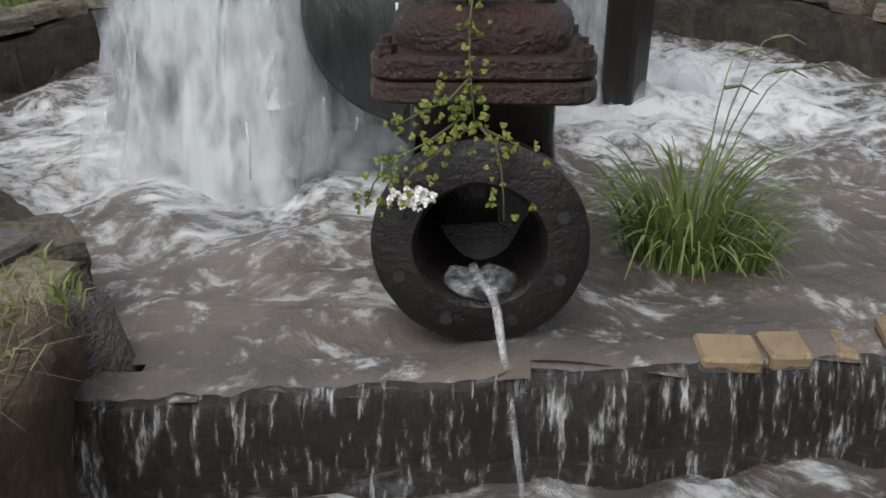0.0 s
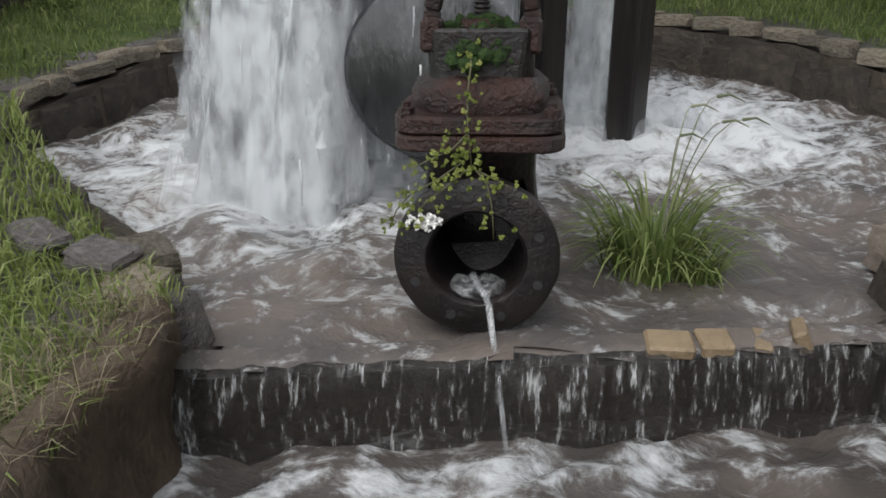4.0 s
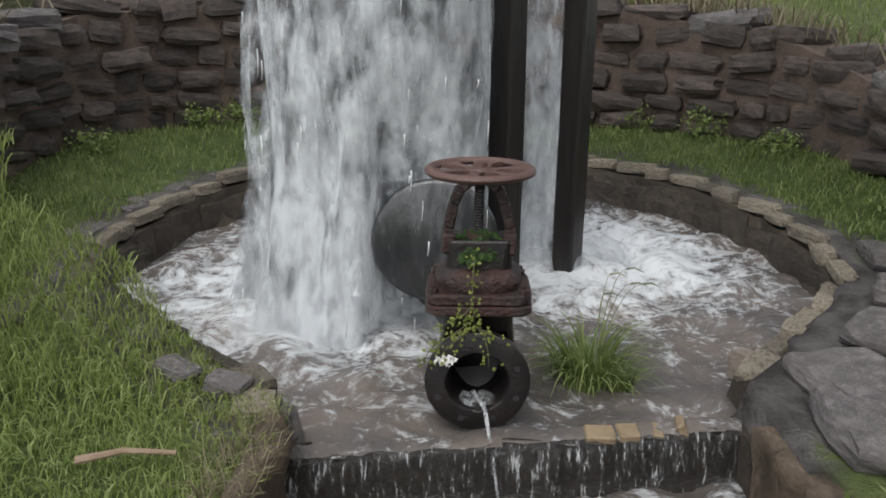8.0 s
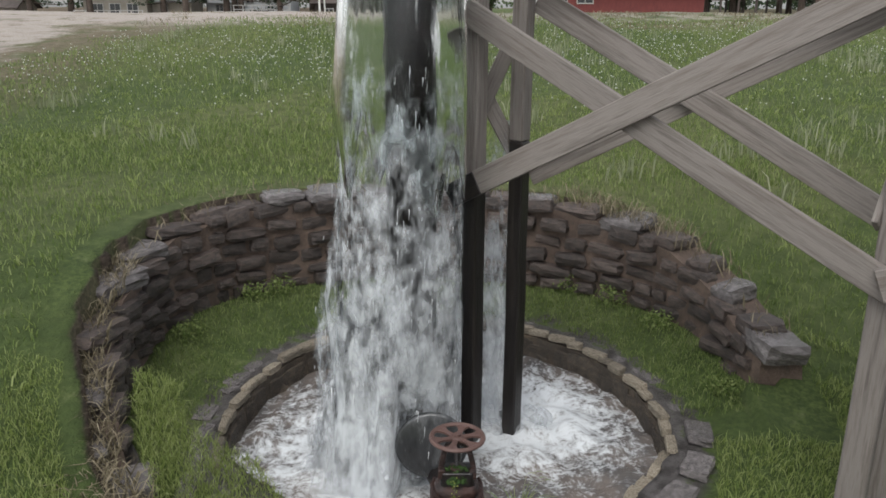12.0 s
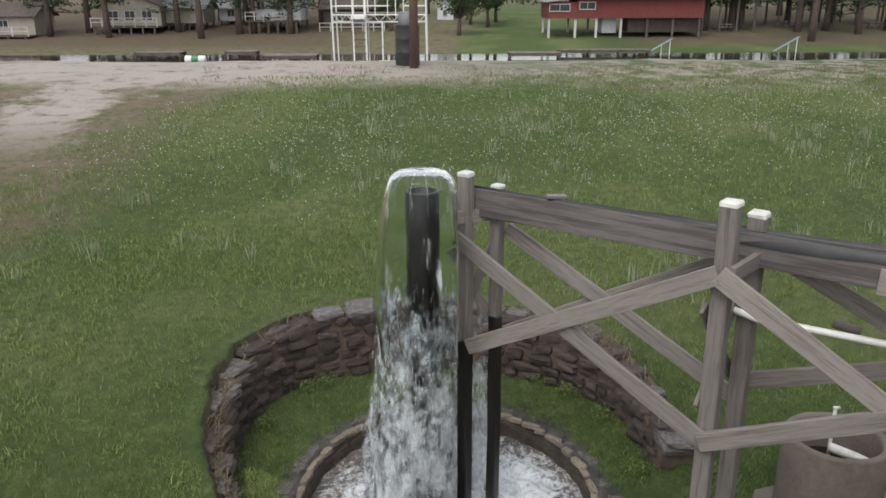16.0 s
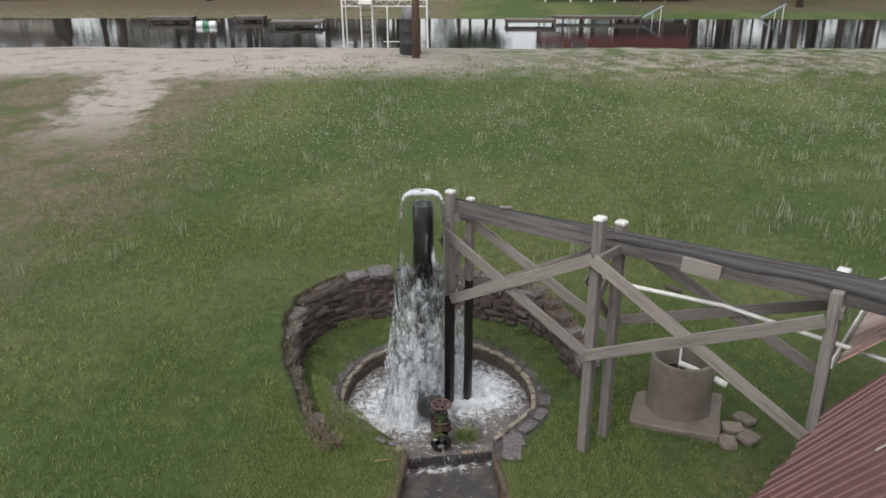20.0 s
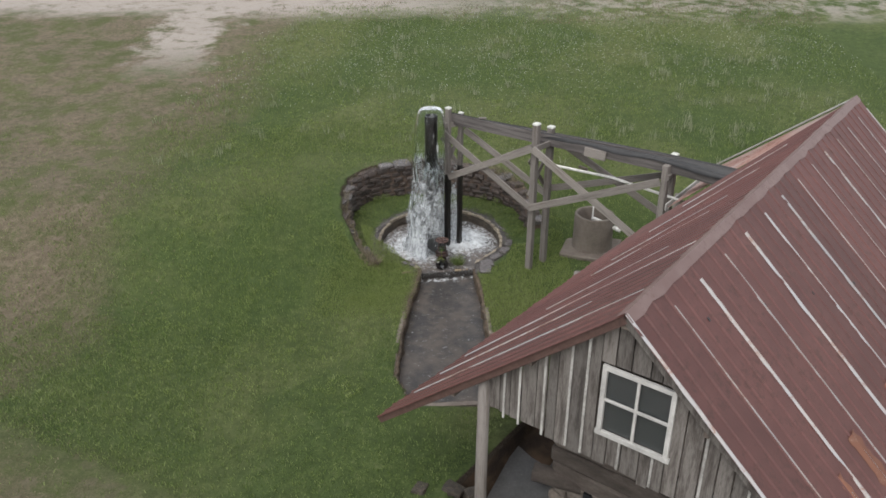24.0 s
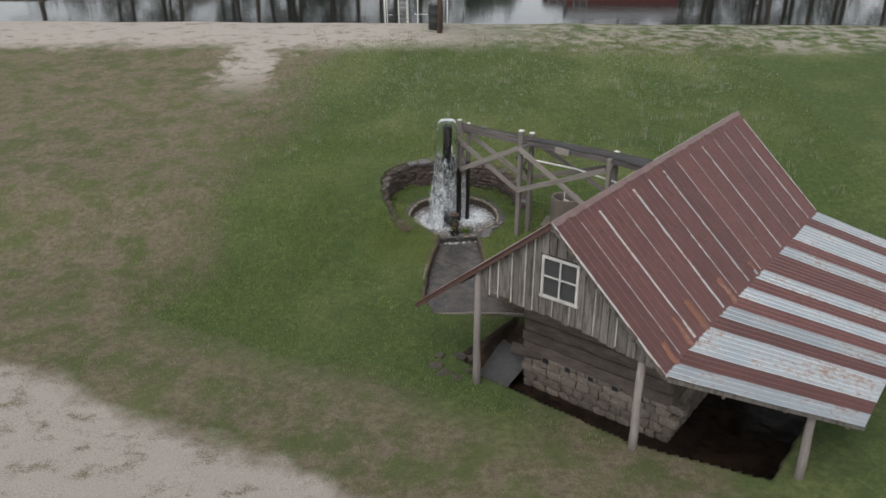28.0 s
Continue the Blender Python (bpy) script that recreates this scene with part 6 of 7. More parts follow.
def leafy(name, dark, mid, light, through=0.25):
    """Foliage that differs from leaf to leaf."""
    m = bpy.data.materials.new(name)
    m.use_nodes = True
    nt = m.node_tree
    b = nt.nodes["Principled BSDF"]
    geo = nt.nodes.new("ShaderNodeNewGeometry")
    ramp = nt.nodes.new("ShaderNodeValToRGB")
    els = ramp.color_ramp.elements
    els[0].color, els[1].color = (*dark, 1), (*light, 1)
    e = els.new(0.5)
    e.color = (*mid, 1)
    nt.links.new(geo.outputs["Random Per Island"], ramp.inputs[0])
    nt.links.new(ramp.outputs[0], b.inputs["Base Color"])
    b.inputs["Roughness"].default_value, b.inputs["Specular IOR Level"].default_value = 0.6, 0.3
    if through:
        tr = nt.nodes.new("ShaderNodeBsdfTranslucent")
        nt.links.new(ramp.outputs[0], tr.inputs[0])
        mx = nt.nodes.new("ShaderNodeMixShader")
        mx.inputs[0].default_value = through
        nt.links.new(b.outputs[0], mx.inputs[1])
        nt.links.new(tr.outputs[0], mx.inputs[2])
        nt.links.new(mx.outputs[0], nt.nodes["Material Output"].inputs[0])
    return m


NEEDLES = leafy("pine_needles", (0.018, 0.032, 0.016), (0.035, 0.058, 0.028), (0.065, 0.09, 0.045))
LEAVES = leafy("broad_leaves", (0.03, 0.05, 0.018), (0.055, 0.085, 0.03), (0.09, 0.12, 0.05))


def pine(seed, height, bare, reach, lean=0.0):
    """A pine with a bare lower trunk and ragged whorls of clumps above."""
    random.seed(seed)
    tree = thing("pine_tree", (0, 0, 0), "tall pine with a bare lower trunk and ragged crown", "tree", "pines on the far bank")
    bm = bmesh.new()
    pts = [(lean * q * height * q + 0.12 * math.sin(q * 5 + seed), 0.1 * math.cos(q * 4 + seed), height * q - 0.3 * (q == 0)) for q in (0, 0.12, 0.25, 0.4, 0.6, 0.8, 1.0)]
    tube(bm, pts, 0.42, 10, 0.06)
    centres = []
    for k in range(46):
        q = bare + (1 - bare) * (k + random.random()) / 46
        i = min(int(q * 6), 5)
        base = Vector((lean * q * height * q, 0, height * q))
        a = k * 2.4 + random.uniform(-0.5, 0.5)
        ln = reach * (1.0 - 0.75 * ((q - bare) / (1 - bare)) ** 1.3) * random.uniform(0.45, 1.1)
        tip = base + Vector((ln * math.cos(a), ln * math.sin(a), ln * random.uniform(-0.15, 0.35)))
        tube(bm, [base, base.lerp(tip, 0.6) + Vector((0, 0, -0.05 * ln)), tip], 0.09, 5, 0.02)
        for f in (0.5, 0.75, 1.0):
            centres.append(base.lerp(tip, f) + Vector((random.uniform(-.4, .4), random.uniform(-.4, .4), random.uniform(-0.1, 0.3))))
    part("trunk", smooth(rough(bm, 0.05, 1.5)), BARK, tree, "grey-brown bark")
    crown = new("crown", leaf_mesh("crown", centres, (0.75, 0.75, 0.38), 26, 0.17, NEEDLES, 0.45))
    crown.parent = tree
    return tree


def broadleaf(seed, height, reach):
    random.seed(seed)
    tree = thing("broadleaf_tree", (0, 0, 0), "young leafy green tree with forked trunk", "tree", "young trees on the grass bank")
    bm = bmesh.new()
    fork = Vector((0.1, 0, height * 0.28))
    tube(bm, [(0, 0, -0.3), (0.03, 0, height * 0.14), fork], 0.28, 10, 0.2)
    centres = []
    for k in range(16):
        a = k * 2.4
        e = random.uniform(0.25, 1.3)
        ln = random.uniform(0.55, 1.0)
        tip = fork + Vector((reach * ln * math.cos(a) * math.cos(e), reach * ln * math.sin(a) * math.cos(e), height * 0.68 * ln * math.sin(e)))
        midp = fork.lerp(tip, 0.5) + Vector((random.uniform(-.2, .2), random.uniform(-.2, .2), 0.15))
        tube(bm, [fork, midp, tip], 0.12, 6, 0.02)
        for f in (0.45, 0.65, 0.85, 1.0, 1.1):
            centres.append(fork.lerp(tip, f) + Vector((random.uniform(-.5, .5), random.uniform(-.5, .5), random.uniform(-.3, .4))))
    part("trunk", smooth(rough(bm, 0.03, 2)), BARK, tree)
    crown = new("crown", leaf_mesh("crown", centres, (0.6, 0.6, 0.45), 36, 0.12, LEAVES, 0.6))
    crown.parent = tree
    return tree


PINES = [pine(1, 19, 0.17, 4.4), pine(2, 17, 0.2, 4.8, 0.004), pine(3, 21, 0.26, 4.2, -0.005), pine(4, 15, 0.14, 4.2)]
SPOTS = [(-44.5, 88), (-50, 97), (-55, 84), (-41.5, 92), (-37.5, 87), (-34, 100), (-31, 92), (-29, 104), (-26.8, 86), (-24.5, 98), (-23.3, 90), (-22.0, 90.5), (-19, 101), (-17.6, 90), (-14.6, 96), (-12, 104), (-9.5, 99), (-6.0, 106), (-47, 110), (-39, 112), (-20, 114), (-2, 112),
         (30.8, 92), (32.6, 99), (34.5, 93), (36.6, 97), (38.5, 104), (39.2, 82), (41.2, 90), (43, 98), (44.8, 91), (47, 88), (49, 99), (52, 91), (55, 96), (59, 90), (46, 108), (35, 112), (63, 100), (24.5, 104), (20.5, 112), (28, 110)]
used = set()
for k, (x, y) in enumerate(SPOTS):
    j = (k * 7 + k // 3) % 4
    m = Matrix.Translation((x, y, far_z(x, y))) @ Matrix.Rotation(k * 1.7, 4, "Z") @ Matrix.Diagonal((1, 1, 0.85 + 0.3 * ((k * 37) % 10) / 10, 1))
    if j not in used:
        used.add(j)
        PINES[j].matrix_world = m
    else:
        copy_thing(PINES[j], m)
BROAD = [broadleaf(11, 6.6, 2.7), broadleaf(12, 7.4, 3.0)]
for k, (x, y, s) in enumerate(((1.9, 88, 1.0), (5.6, 96, 0.95), (6.9, 101, 0.9), (3.6, 99, 0.85), (-6, 92, 0.8))):
    m = Matrix.Translation((x, y, far_z(x, y))) @ Matrix.Rotation(k * 2.1, 4, "Z") @ Matrix.Scale(s, 4)
    if k < 2:
        BROAD[k].matrix_world = m
    else:
        copy_thing(BROAD[k % 2], m)

# far woods
centres = []
random.seed(21)
for k in range(300):
    x = random.uniform(-120, 130)
    if 3 < x < 17 or (17 < x < 30 and random.random() < 0.5):
        continue
    y = random.uniform(118, 150)
    top = 8 + 9 * random.random() if x < 3 else 5 + 6 * random.random()
    centres.append((x, y, 5.3 + top * random.random()))
woods = tagged(new("far_woods", leaf_mesh("far_woods", centres, (2.2, 2.2, 1.6), 46, 0.42, NEEDLES, 0.5)), "hazy green woods along the skyline", "woods", kind="stuff")
centres = [(x, 170 + random.uniform(0, 12), 6.0 + random.uniform(-0.4, 1.6)) for x in np.arange(-60, 120, 2.5)]
tagged(new("hedge_line", leaf_mesh("hedge_line", centres, (1.8, 1.6, 1.0), 30, 0.35, LEAVES, 0.6)), "low distant hedge and shrubs on the hill", "hedge", kind="stuff")

# utility pole and tank on the dam
pole = thing("utility_pole", (-1.0, 21.3, 2.65), "brown weathered wooden utility pole on the dam", "pole")
bm = bmesh.new()
tube(bm, [(-1.0, 21.3, 2.1), (-0.99, 21.3, 6), (-0.97, 21.3, 9), (-0.95, 21.3, 12.5)], 0.15, 14, 0.11)
part("shaft", smooth(rough(bm, 0.008, 3)), material("creosoted_pole", [(0.05, 0.030, 0.022), (0.10, 0.062, 0.045), (0.16, 0.105, 0.08)], 4, 0.85, 0.2, (1, 1, 0.2)), pole)
bm = bmesh.new()
plank(bm, (-1.9, 21.2, 11.9), (0.0, 21.2, 11.9), 0.12, 0.1)
part("crossarm", bm, LOG, pole)
tank = thing("steel_drum", (-1.25, 22.4, 2.65), "dark green steel drum standing on the dam", "drum")
bm = bmesh.new()
gz = far_z(-1.25, 22.4)
lathe(bm, [(0.40, gz - 0.05), (0.42, gz), (0.41, gz + 0.4), (0.425, gz + 0.43), (0.41, gz + 0.46), (0.41, gz + 0.85), (0.425, gz + 0.88), (0.41, gz + 0.91), (0.41, gz + 1.3), (0.42, gz + 1.33), (0.38, gz + 1.33)], (-1.25, 22.4, 0), None, 28)
part("shell", smooth(bm), material("dark_drum_paint", [(0.014, 0.017, 0.016), (0.026, 0.03, 0.028), (0.05, 0.042, 0.035)], 5, 0.6, 0.1), tank)
bm = bmesh.new()
lathe(bm, [(0.30, gz + 1.33), (0.31, gz + 1.36), (0.29, gz + 1.75), (0.27, gz + 1.76)], (-1.25, 22.4, 0), None, 20)
part("bin_liner", smooth(rough(bm, 0.03, 6)), material("grey_liner", [(0.10, 0.10, 0.105), (0.16, 0.16, 0.165)], 6, 0.5, 0.1), tank, "grey inner bin")

# dive tower
tower = thing("dive_tower", (-2.8, 31, 2.3), "white-painted steel diving tower standing in the lake", "tower")


def bar(name, a, b, r=0.045):
    bm = bmesh.new()
    tube(bm, [a, b], r * 0.75, 6)
    part(name, bm, STEELW, tower)


TY = 31.0
for x, top in ((-4.9, 6.72), (-0.75, 6.72), (-3.45, 6.72)):
    bar("leg", (x + 0.06, TY, 0.4), (x - 0.03, TY, top), 0.06)
    bar("leg", (x + 0.06, TY + 1.6, 0.4), (x - 0.03, TY + 1.6, top), 0.05)
for x0, x1, zs in ((-4.9, -3.95, (6.68, 6.3, 5.95)), (-3.45, -0.75, (6.68,)), (-3.45, -2.45, (6.3, 5.95)), (-1.75, -0.75, (6.3, 5.95)), (-4.0, -3.45, (6.3, 5.95))):
    for z in zs:
        bar("rail", (x0, TY, z), (x1, TY, z), 0.032)
        bar("rail", (x0, TY + 1.6, z), (x1, TY + 1.6, z), 0.028)
for x in (-3.95, -2.45, -1.75, -1.25, -3.0, -2.1):
    bar("rail_post", (x, TY, 5.5), (x, TY, 6.3 if x != -3.95 else 6.68), 0.03)
for y in (TY, TY + 1.6):
    for z in (5.28, 5.58):
        bar("chord", (-4.9, y, z), (-0.75, y, z), 0.035)
    for k in range(14):
        x = -4.85 + 0.29 * k
        if not -4.0 < x < -3.45:
            bar("lattice", (x, y, 5.28 if k % 2 else 5.58), (x + 0.29, y, 5.58 if k % 2 else 5.28), 0.02)
for z in (6.68, 6.3, 5.6, 5.3):
    for x in (-4.9, -0.75):
        bar("cross_rail", (x, TY, z), (x, TY + 1.6, z), 0.03)
bm = bmesh.new()
box(bm, (-2.8, TY + 0.8, 5.64), (4.2, 1.6, 0.07))
part("platform", bm, WOOD, tower, "grey board platform")
bm = bmesh.new()
box(bm, (-3.72, TY - 0.3, 5.5), (0.6, 0.7, 0.16))
part("step_platform", bm, STEELW, tower)
for s in (-0.28, 0.28):
    bar("stair_rail", (-3.6 + s, TY - 0.9, 2.9), (-3.72 + s, TY - 0.05, 6.3), 0.04)
for k in range(9):
    bm = bmesh.new()
    box(bm, (-3.6 - 0.012 * k, TY - 0.85 + 0.07 * k, 3.1 + 0.29 * k), (0.52, 0.2, 0.035))
    part("stair_tread", bm, LOG, tower)
bar("mooring_rail", (-2.9, TY, 3.6), (-1.9, TY, 3.6), 0.03)
bar("mooring_rail", (-4.7, TY, 3.55), (-4.4, TY, 3.55), 0.03)
bar("strut", (-2.7, TY, 0.4), (-2.7, TY, 5.3), 0.05)

# raft and docks on the lake
raft = thing("swim_raft", (-21.6, 66, 2.3), "white and green inflatable roller floating on the lake", "raft")
GREEN_P = material("green_plastic", [(0.04, 0.16, 0.08), (0.06, 0.22, 0.11)], 3, 0.5, 0.03)
WHITE_P = material("white_plastic", [(0.6, 0.62, 0.6), (0.72, 0.73, 0.71)], 3, 0.5, 0.03)
TX = Matrix.Rotation(radians(90), 3, "Y")
for x0, x1, m, name in ((-0.9, -0.3, WHITE_P, "end_section"), (-0.3, 0.3, GREEN_P, "middle_section"), (0.3, 0.9, WHITE_P, "end_section")):
    bm = bmesh.new()
    lathe(bm, [(0.28 if x0 < -0.8 else 0.34, x0), (0.34, x0 + 0.06), (0.34, x1 - 0.06), (0.28 if x1 > 0.8 else 0.34, x1)], (-21.6, 66, 2.44), TX, 20)
    part(name, smooth(bm), m, raft)


def dock(x0, x1, y, deep=2.4, rail=False):
    d = thing("lake_dock", ((x0 + x1) / 2, y, LAKE_Z), "low grey timber dock standing on posts in the lake", "dock", "docks on the lake")
    n = max(int((x1 - x0) / 0.5), 2)
    for k in range(n):
        bm = bmesh.new()
        w = (x1 - x0) / n
        box(bm, (x0 + w * (k + 0.5), y, LAKE_Z + 0.52), (w - 0.03, deep, 0.06))
        part("deck_board", bm, WOOD, d)
    for yy in (y - deep / 2, y + deep / 2):
        bm = bmesh.new()
        box(bm, ((x0 + x1) / 2, yy, LAKE_Z + 0.37), (x1 - x0, 0.08, 0.24))
        part("beam", bm, LOG, d)
        for x in np.linspace(x0 + 0.15, x1 - 0.15, max(int((x1 - x0) / 1.8), 2)):
            bm = bmesh.new()
            tube(bm, [(x, yy - 0.06, LAKE_Z - 0.6), (x, yy - 0.06, LAKE_Z + (1.0 if rail else 0.56))], 0.09, 8)
            part("pile", bm, LOG, d)


dock(-15.6, -10.9, 66)
dock(5.9, 10.6, 68, 1.6)
dock(-50, -41.5, 60, 3)
dock(-28.2, -23.8, 70, 1.4)
dock(-20.2, -17.2, 71, 1.4)
dock(10.8, 19.5, 71.5, 0.8)
for x, y in ((20.4, 71.5), (33.4, 74.0)):
    sl = thing("water_slide", (x, y, 2.3), "faded blue metal water slide at the lake edge", "slide")
    bm = bmesh.new()
    plank(bm, (x - 1.2, y, 2.45), (x + 1.2, y + 0.3, 3.75), 0.5, 0.05, (0, 1, 0))
    part("chute", bm, material("faded_blue_steel", [(0.16, 0.22, 0.27), (0.24, 0.30, 0.34)], 3, 0.6, 0.03), sl)
    for dx in (0.2, 1.0):
        bm = bmesh.new()
        tube(bm, [(x + dx, y + 0.15, 1.6), (x + dx, y + 0.15, 3.1 + dx * 0.5)], 0.05, 6)
        part("support", bm, STEELW, sl)


# ---- buildings on the far bank ----
GREY_ROOF = material("grey_metal_roof", [(0.17, 0.175, 0.18), (0.25, 0.255, 0.26), (0.32, 0.325, 0.33)], 1.5, 0.6, 0.05, (1, 4, 1))
BROWN_ROOF = material("brown_shingle_roof", [(0.05, 0.04, 0.036), (0.09, 0.074, 0.066), (0.12, 0.10, 0.09)], 3, 0.9, 0.1)
RED_SIDING = material("red_board_siding", [(0.10, 0.022, 0.020), (0.15, 0.032, 0.028), (0.18, 0.045, 0.038)], 1.5, 0.8, 0.06, (3, 3, 1))
TAN_SIDING = material("tan_siding", [(0.24, 0.215, 0.17), (0.32, 0.29, 0.24), (0.38, 0.35, 0.30)], 1.5, 0.8, 0.05)
WHITE_SIDING = material("white_siding", [(0.42, 0.44, 0.45), (0.55, 0.57, 0.58), (0.62, 0.64, 0.65)], 1.5, 0.8, 0.05)
DARK_SIDING = material("dark_brown_siding", [(0.03, 0.024, 0.02), (0.055, 0.043, 0.036), (0.08, 0.064, 0.054)], 1.5, 0.85, 0.08)
PANE = material("dark_window_glass", [(0.02, 0.024, 0.026), (0.05, 0.056, 0.06)], 2, 0.1, 0.0)


def solid(bm, pts, depth):
    """A polygon pushed along y."""
    a = [bm.verts.new(p) for p in pts]
    b = [bm.verts.new(Vector(p) + Vector((0, depth, 0))) for p in pts]
    bm.faces.new(a[::-1])
    bm.faces.new(b)
    n = len(a)
    for i in range(n):
        bm.faces.new((a[i], a[(i + 1) % n], b[(i + 1) % n], b[i]))
    bmesh.ops.recalc_face_normals(bm, faces=bm.faces)
    return bm


def far_window(parent, x, y, z, w, h):
    bm = bmesh.new()
    box(bm, (x, y, z), (w, 0.05, h))
    win = part("window", bm, PANE, parent, "white-framed dark window")
    for c, s in (((x - w / 2, z), (0.08, h + 0.14)), ((x + w / 2, z), (0.08, h + 0.14)), ((x, z - h / 2), (w, 0.1)), ((x, z + h / 2), (w, 0.08)), ((x, z), (0.05, h))):
        bm = bmesh.new()
        box(bm, (c[0], y - 0.03, c[1]), (s[0], 0.06, s[1]))
        ob = part("frame", bm, TRIM, None)
        ob.parent = win


def cabin(name, label, x0, x1, y, z0, zw, zr, depth, wall_m, roof_m, windows, deck=True, stilts=True, ridge_x=True, over=0.5):
    c = thing(name, ((x0 + x1) / 2, y, z0), label, "building", "cabins on the far bank")
    bm = bmesh.new()
    box(bm, ((x0 + x1) / 2, y + depth / 2, (z0 + zw) / 2), (x1 - x0, depth, zw - z0))
    part("wall", bm, wall_m, c)
    bm = bmesh.new()
    if ridge_x:
        for s in (-1, 1):
            ym = y + depth / 2
            e = ym + s * (depth / 2 + over)
            pts = [Vector((x0 - over, ym, zr)), Vector((x1 + over, ym, zr)), Vector((x1 + over, e, zw - 0.1)), Vector((x0 - over, e, zw - 0.1))]
            top = [bm.verts.new(p + Vector((0, 0, 0.12))) for p in pts]
            bot = [bm.verts.new(p) for p in pts]
            bm.faces.new(top)
            bm.faces.new(bot[::-1])
            for i in range(4):
                bm.faces.new((top[i], bot[i], bot[(i + 1) % 4], top[(i + 1) % 4]))
        bmesh.ops.recalc_face_normals(bm, faces=bm.faces)
        part("roof", bm, roof_m, c)
        for x in (x0, x1 - 0.1):
            bm = bmesh.new()
            g = [bm.verts.new((x + dx, yy, zz)) for dx in (0, 0.1) for yy, zz in ((y, zw), (y + depth, zw), (y + depth / 2, zr))]
            bm.faces.new(g[:3])
            bm.faces.new(g[3:][::-1])
            for i in range(3):
                bm.faces.new((g[i], g[(i + 1) % 3], g[3 + (i + 1) % 3], g[3 + i]))
            part("gable_end", bm, wall_m, c)
    else:
        xm = (x0 + x1) / 2
        for s in (-1, 1):
            e = xm + s * ((x1 - x0) / 2 + over)
            pts = [(xm, y - over, zr), (e, y - over, zw - 0.1), (e, y - over, zw + 0.02), (xm, y - over, zr + 0.12)]
            solid(bm, pts, depth + 2 * over)
        part("roof", bm, roof_m, c)
        bm = bmesh.new()
        solid(bm, [(x0, y, zw), (x1, y, zw), (xm, y, zr)], 0.1)
        part("gable_end", bm, wall_m, c)
    for x, z, w, h in windows:
        far_window(c, x, y - 0.03, z, w, h)
    if deck:
        bm = bmesh.new()
        box(bm, ((x0 + x1) / 2, y - 1.1, z0), (x1 - x0 + 0.6, 2.2, 0.16))
        part("deck", bm, LOG, c)
        for z in (z0 + 0.55, z0 + 1.0):
            bm = bmesh.new()
            box(bm, ((x0 + x1) / 2, y - 2.15, z), (x1 - x0 + 0.6, 0.07, 0.09))
            part("deck_rail", bm, TRIM, c, "white painted rail")
        for x in np.linspace(x0 - 0.2, x1 + 0.2, 7):
            bm = bmesh.new()
            box(bm, (x, y - 2.15, z0 + 0.5), (0.1, 0.1, 1.05))
            part("deck_post", bm, TRIM, c)
    if stilts:
        for x in np.linspace(x0 + 0.2, x1 - 0.2, 6):
            for yy in (y - (2.0 if deck else -0.2), y + depth - 0.3):
                g = far_z(x, yy) - 0.2
                if g < z0:
                    bm = bmesh.new()
                    box(bm, (x, yy, (g + z0) / 2), (0.2, 0.2, z0 - g))
                    part("stilt", bm, LOG, c)
    return c


cabin("cabin", "tan lakeside cabin with brown roof and white porch", -40.2, -33.0, 92, 4.3, 6.5, 8.1, 6, TAN_SIDING, BROWN_ROOF, [(-38.6, 5.5, 1.3, 1.1), (-36.6, 5.5, 1.2, 1.1), (-34.6, 5.5, 1.2, 1.1)], True, True, False)
cabin("cabin", "low tan cabin wing with pale metal roof", -32.9, -28.4, 93.5, 4.6, 6.3, 7.5, 5, TAN_SIDING, GREY_ROOF, [(-31.5, 5.6, 0.8, 0.8)], False, True, True)
cabin("cabin", "white two-storey cabin with a raised deck", -22.4, -16.6, 92, 4.9, 7.3, 8.4, 6, WHITE_SIDING, GREY_ROOF, [(-21.2, 6.6, 0.9, 0.9), (-19.4, 6.6, 0.9, 0.9), (-17.8, 6.6, 0.9, 0.9)], True, True, True)
cabin("cabin", "dark brown timber cabin under pines", -14.2, -7.0, 94, 3.6, 6.2, 7.3, 5, DARK_SIDING, BROWN_ROOF, [(-12.5, 5.1, 1.0, 0.9), (-9.5, 5.1, 1.0, 0.9)], True, True, True)
cabin("cabin", "grey cabin with a long low deck", -56.0, -46.0, 88, 3.5, 5.6, 7.0, 5, TAN_SIDING, BROWN_ROOF, [(-53, 4.7, 1.1, 0.9), (-49.5, 4.7, 1.1, 0.9)], True, True, True)
cabin("cabin", "low white cabin among pines", -28.0, -23.2, 99, 4.7, 6.2, 7.1, 4, WHITE_SIDING, GREY_ROOF, [(-26.5, 5.6, 0.9, 0.8), (-24.6, 5.6, 0.9, 0.8)], False, True, True)
cabin("shed", "small white shed on the grass bank", -0.6, 1.5, 104, 4.5, 6.1, 6.9, 2.5, WHITE_SIDING, GREY_ROOF, [(0.4, 5.4, 0.5, 0.7)], False, False, False, 0.2)

lodge = thing("red_lodge", (20, 85, 4), "long red board lodge on stilts with grey roof", "building")
bm = bmesh.new()
box(bm, (21.6, 88, 6.35), (13.8, 6, 2.2))
part("wall", bm, RED_SIDING, lodge)
bm = bmesh.new()
for s in (-1, 1):
    pts = [Vector((14.2, 88, 9.2)), Vector((29.0, 88, 9.2)), Vector((29.0, 88 + s * 3.6, 7.38)), Vector((14.2, 88 + s * 3.6, 7.38))]
    top = [bm.verts.new(p + Vector((0, 0, 0.12))) for p in pts]
    bot = [bm.verts.new(p) for p in pts]
    bm.faces.new(top)
    bm.faces.new(bot[::-1])
    for i in range(4):
        bm.faces.new((top[i], bot[i], bot[(i + 1) % 4], top[(i + 1) % 4]))
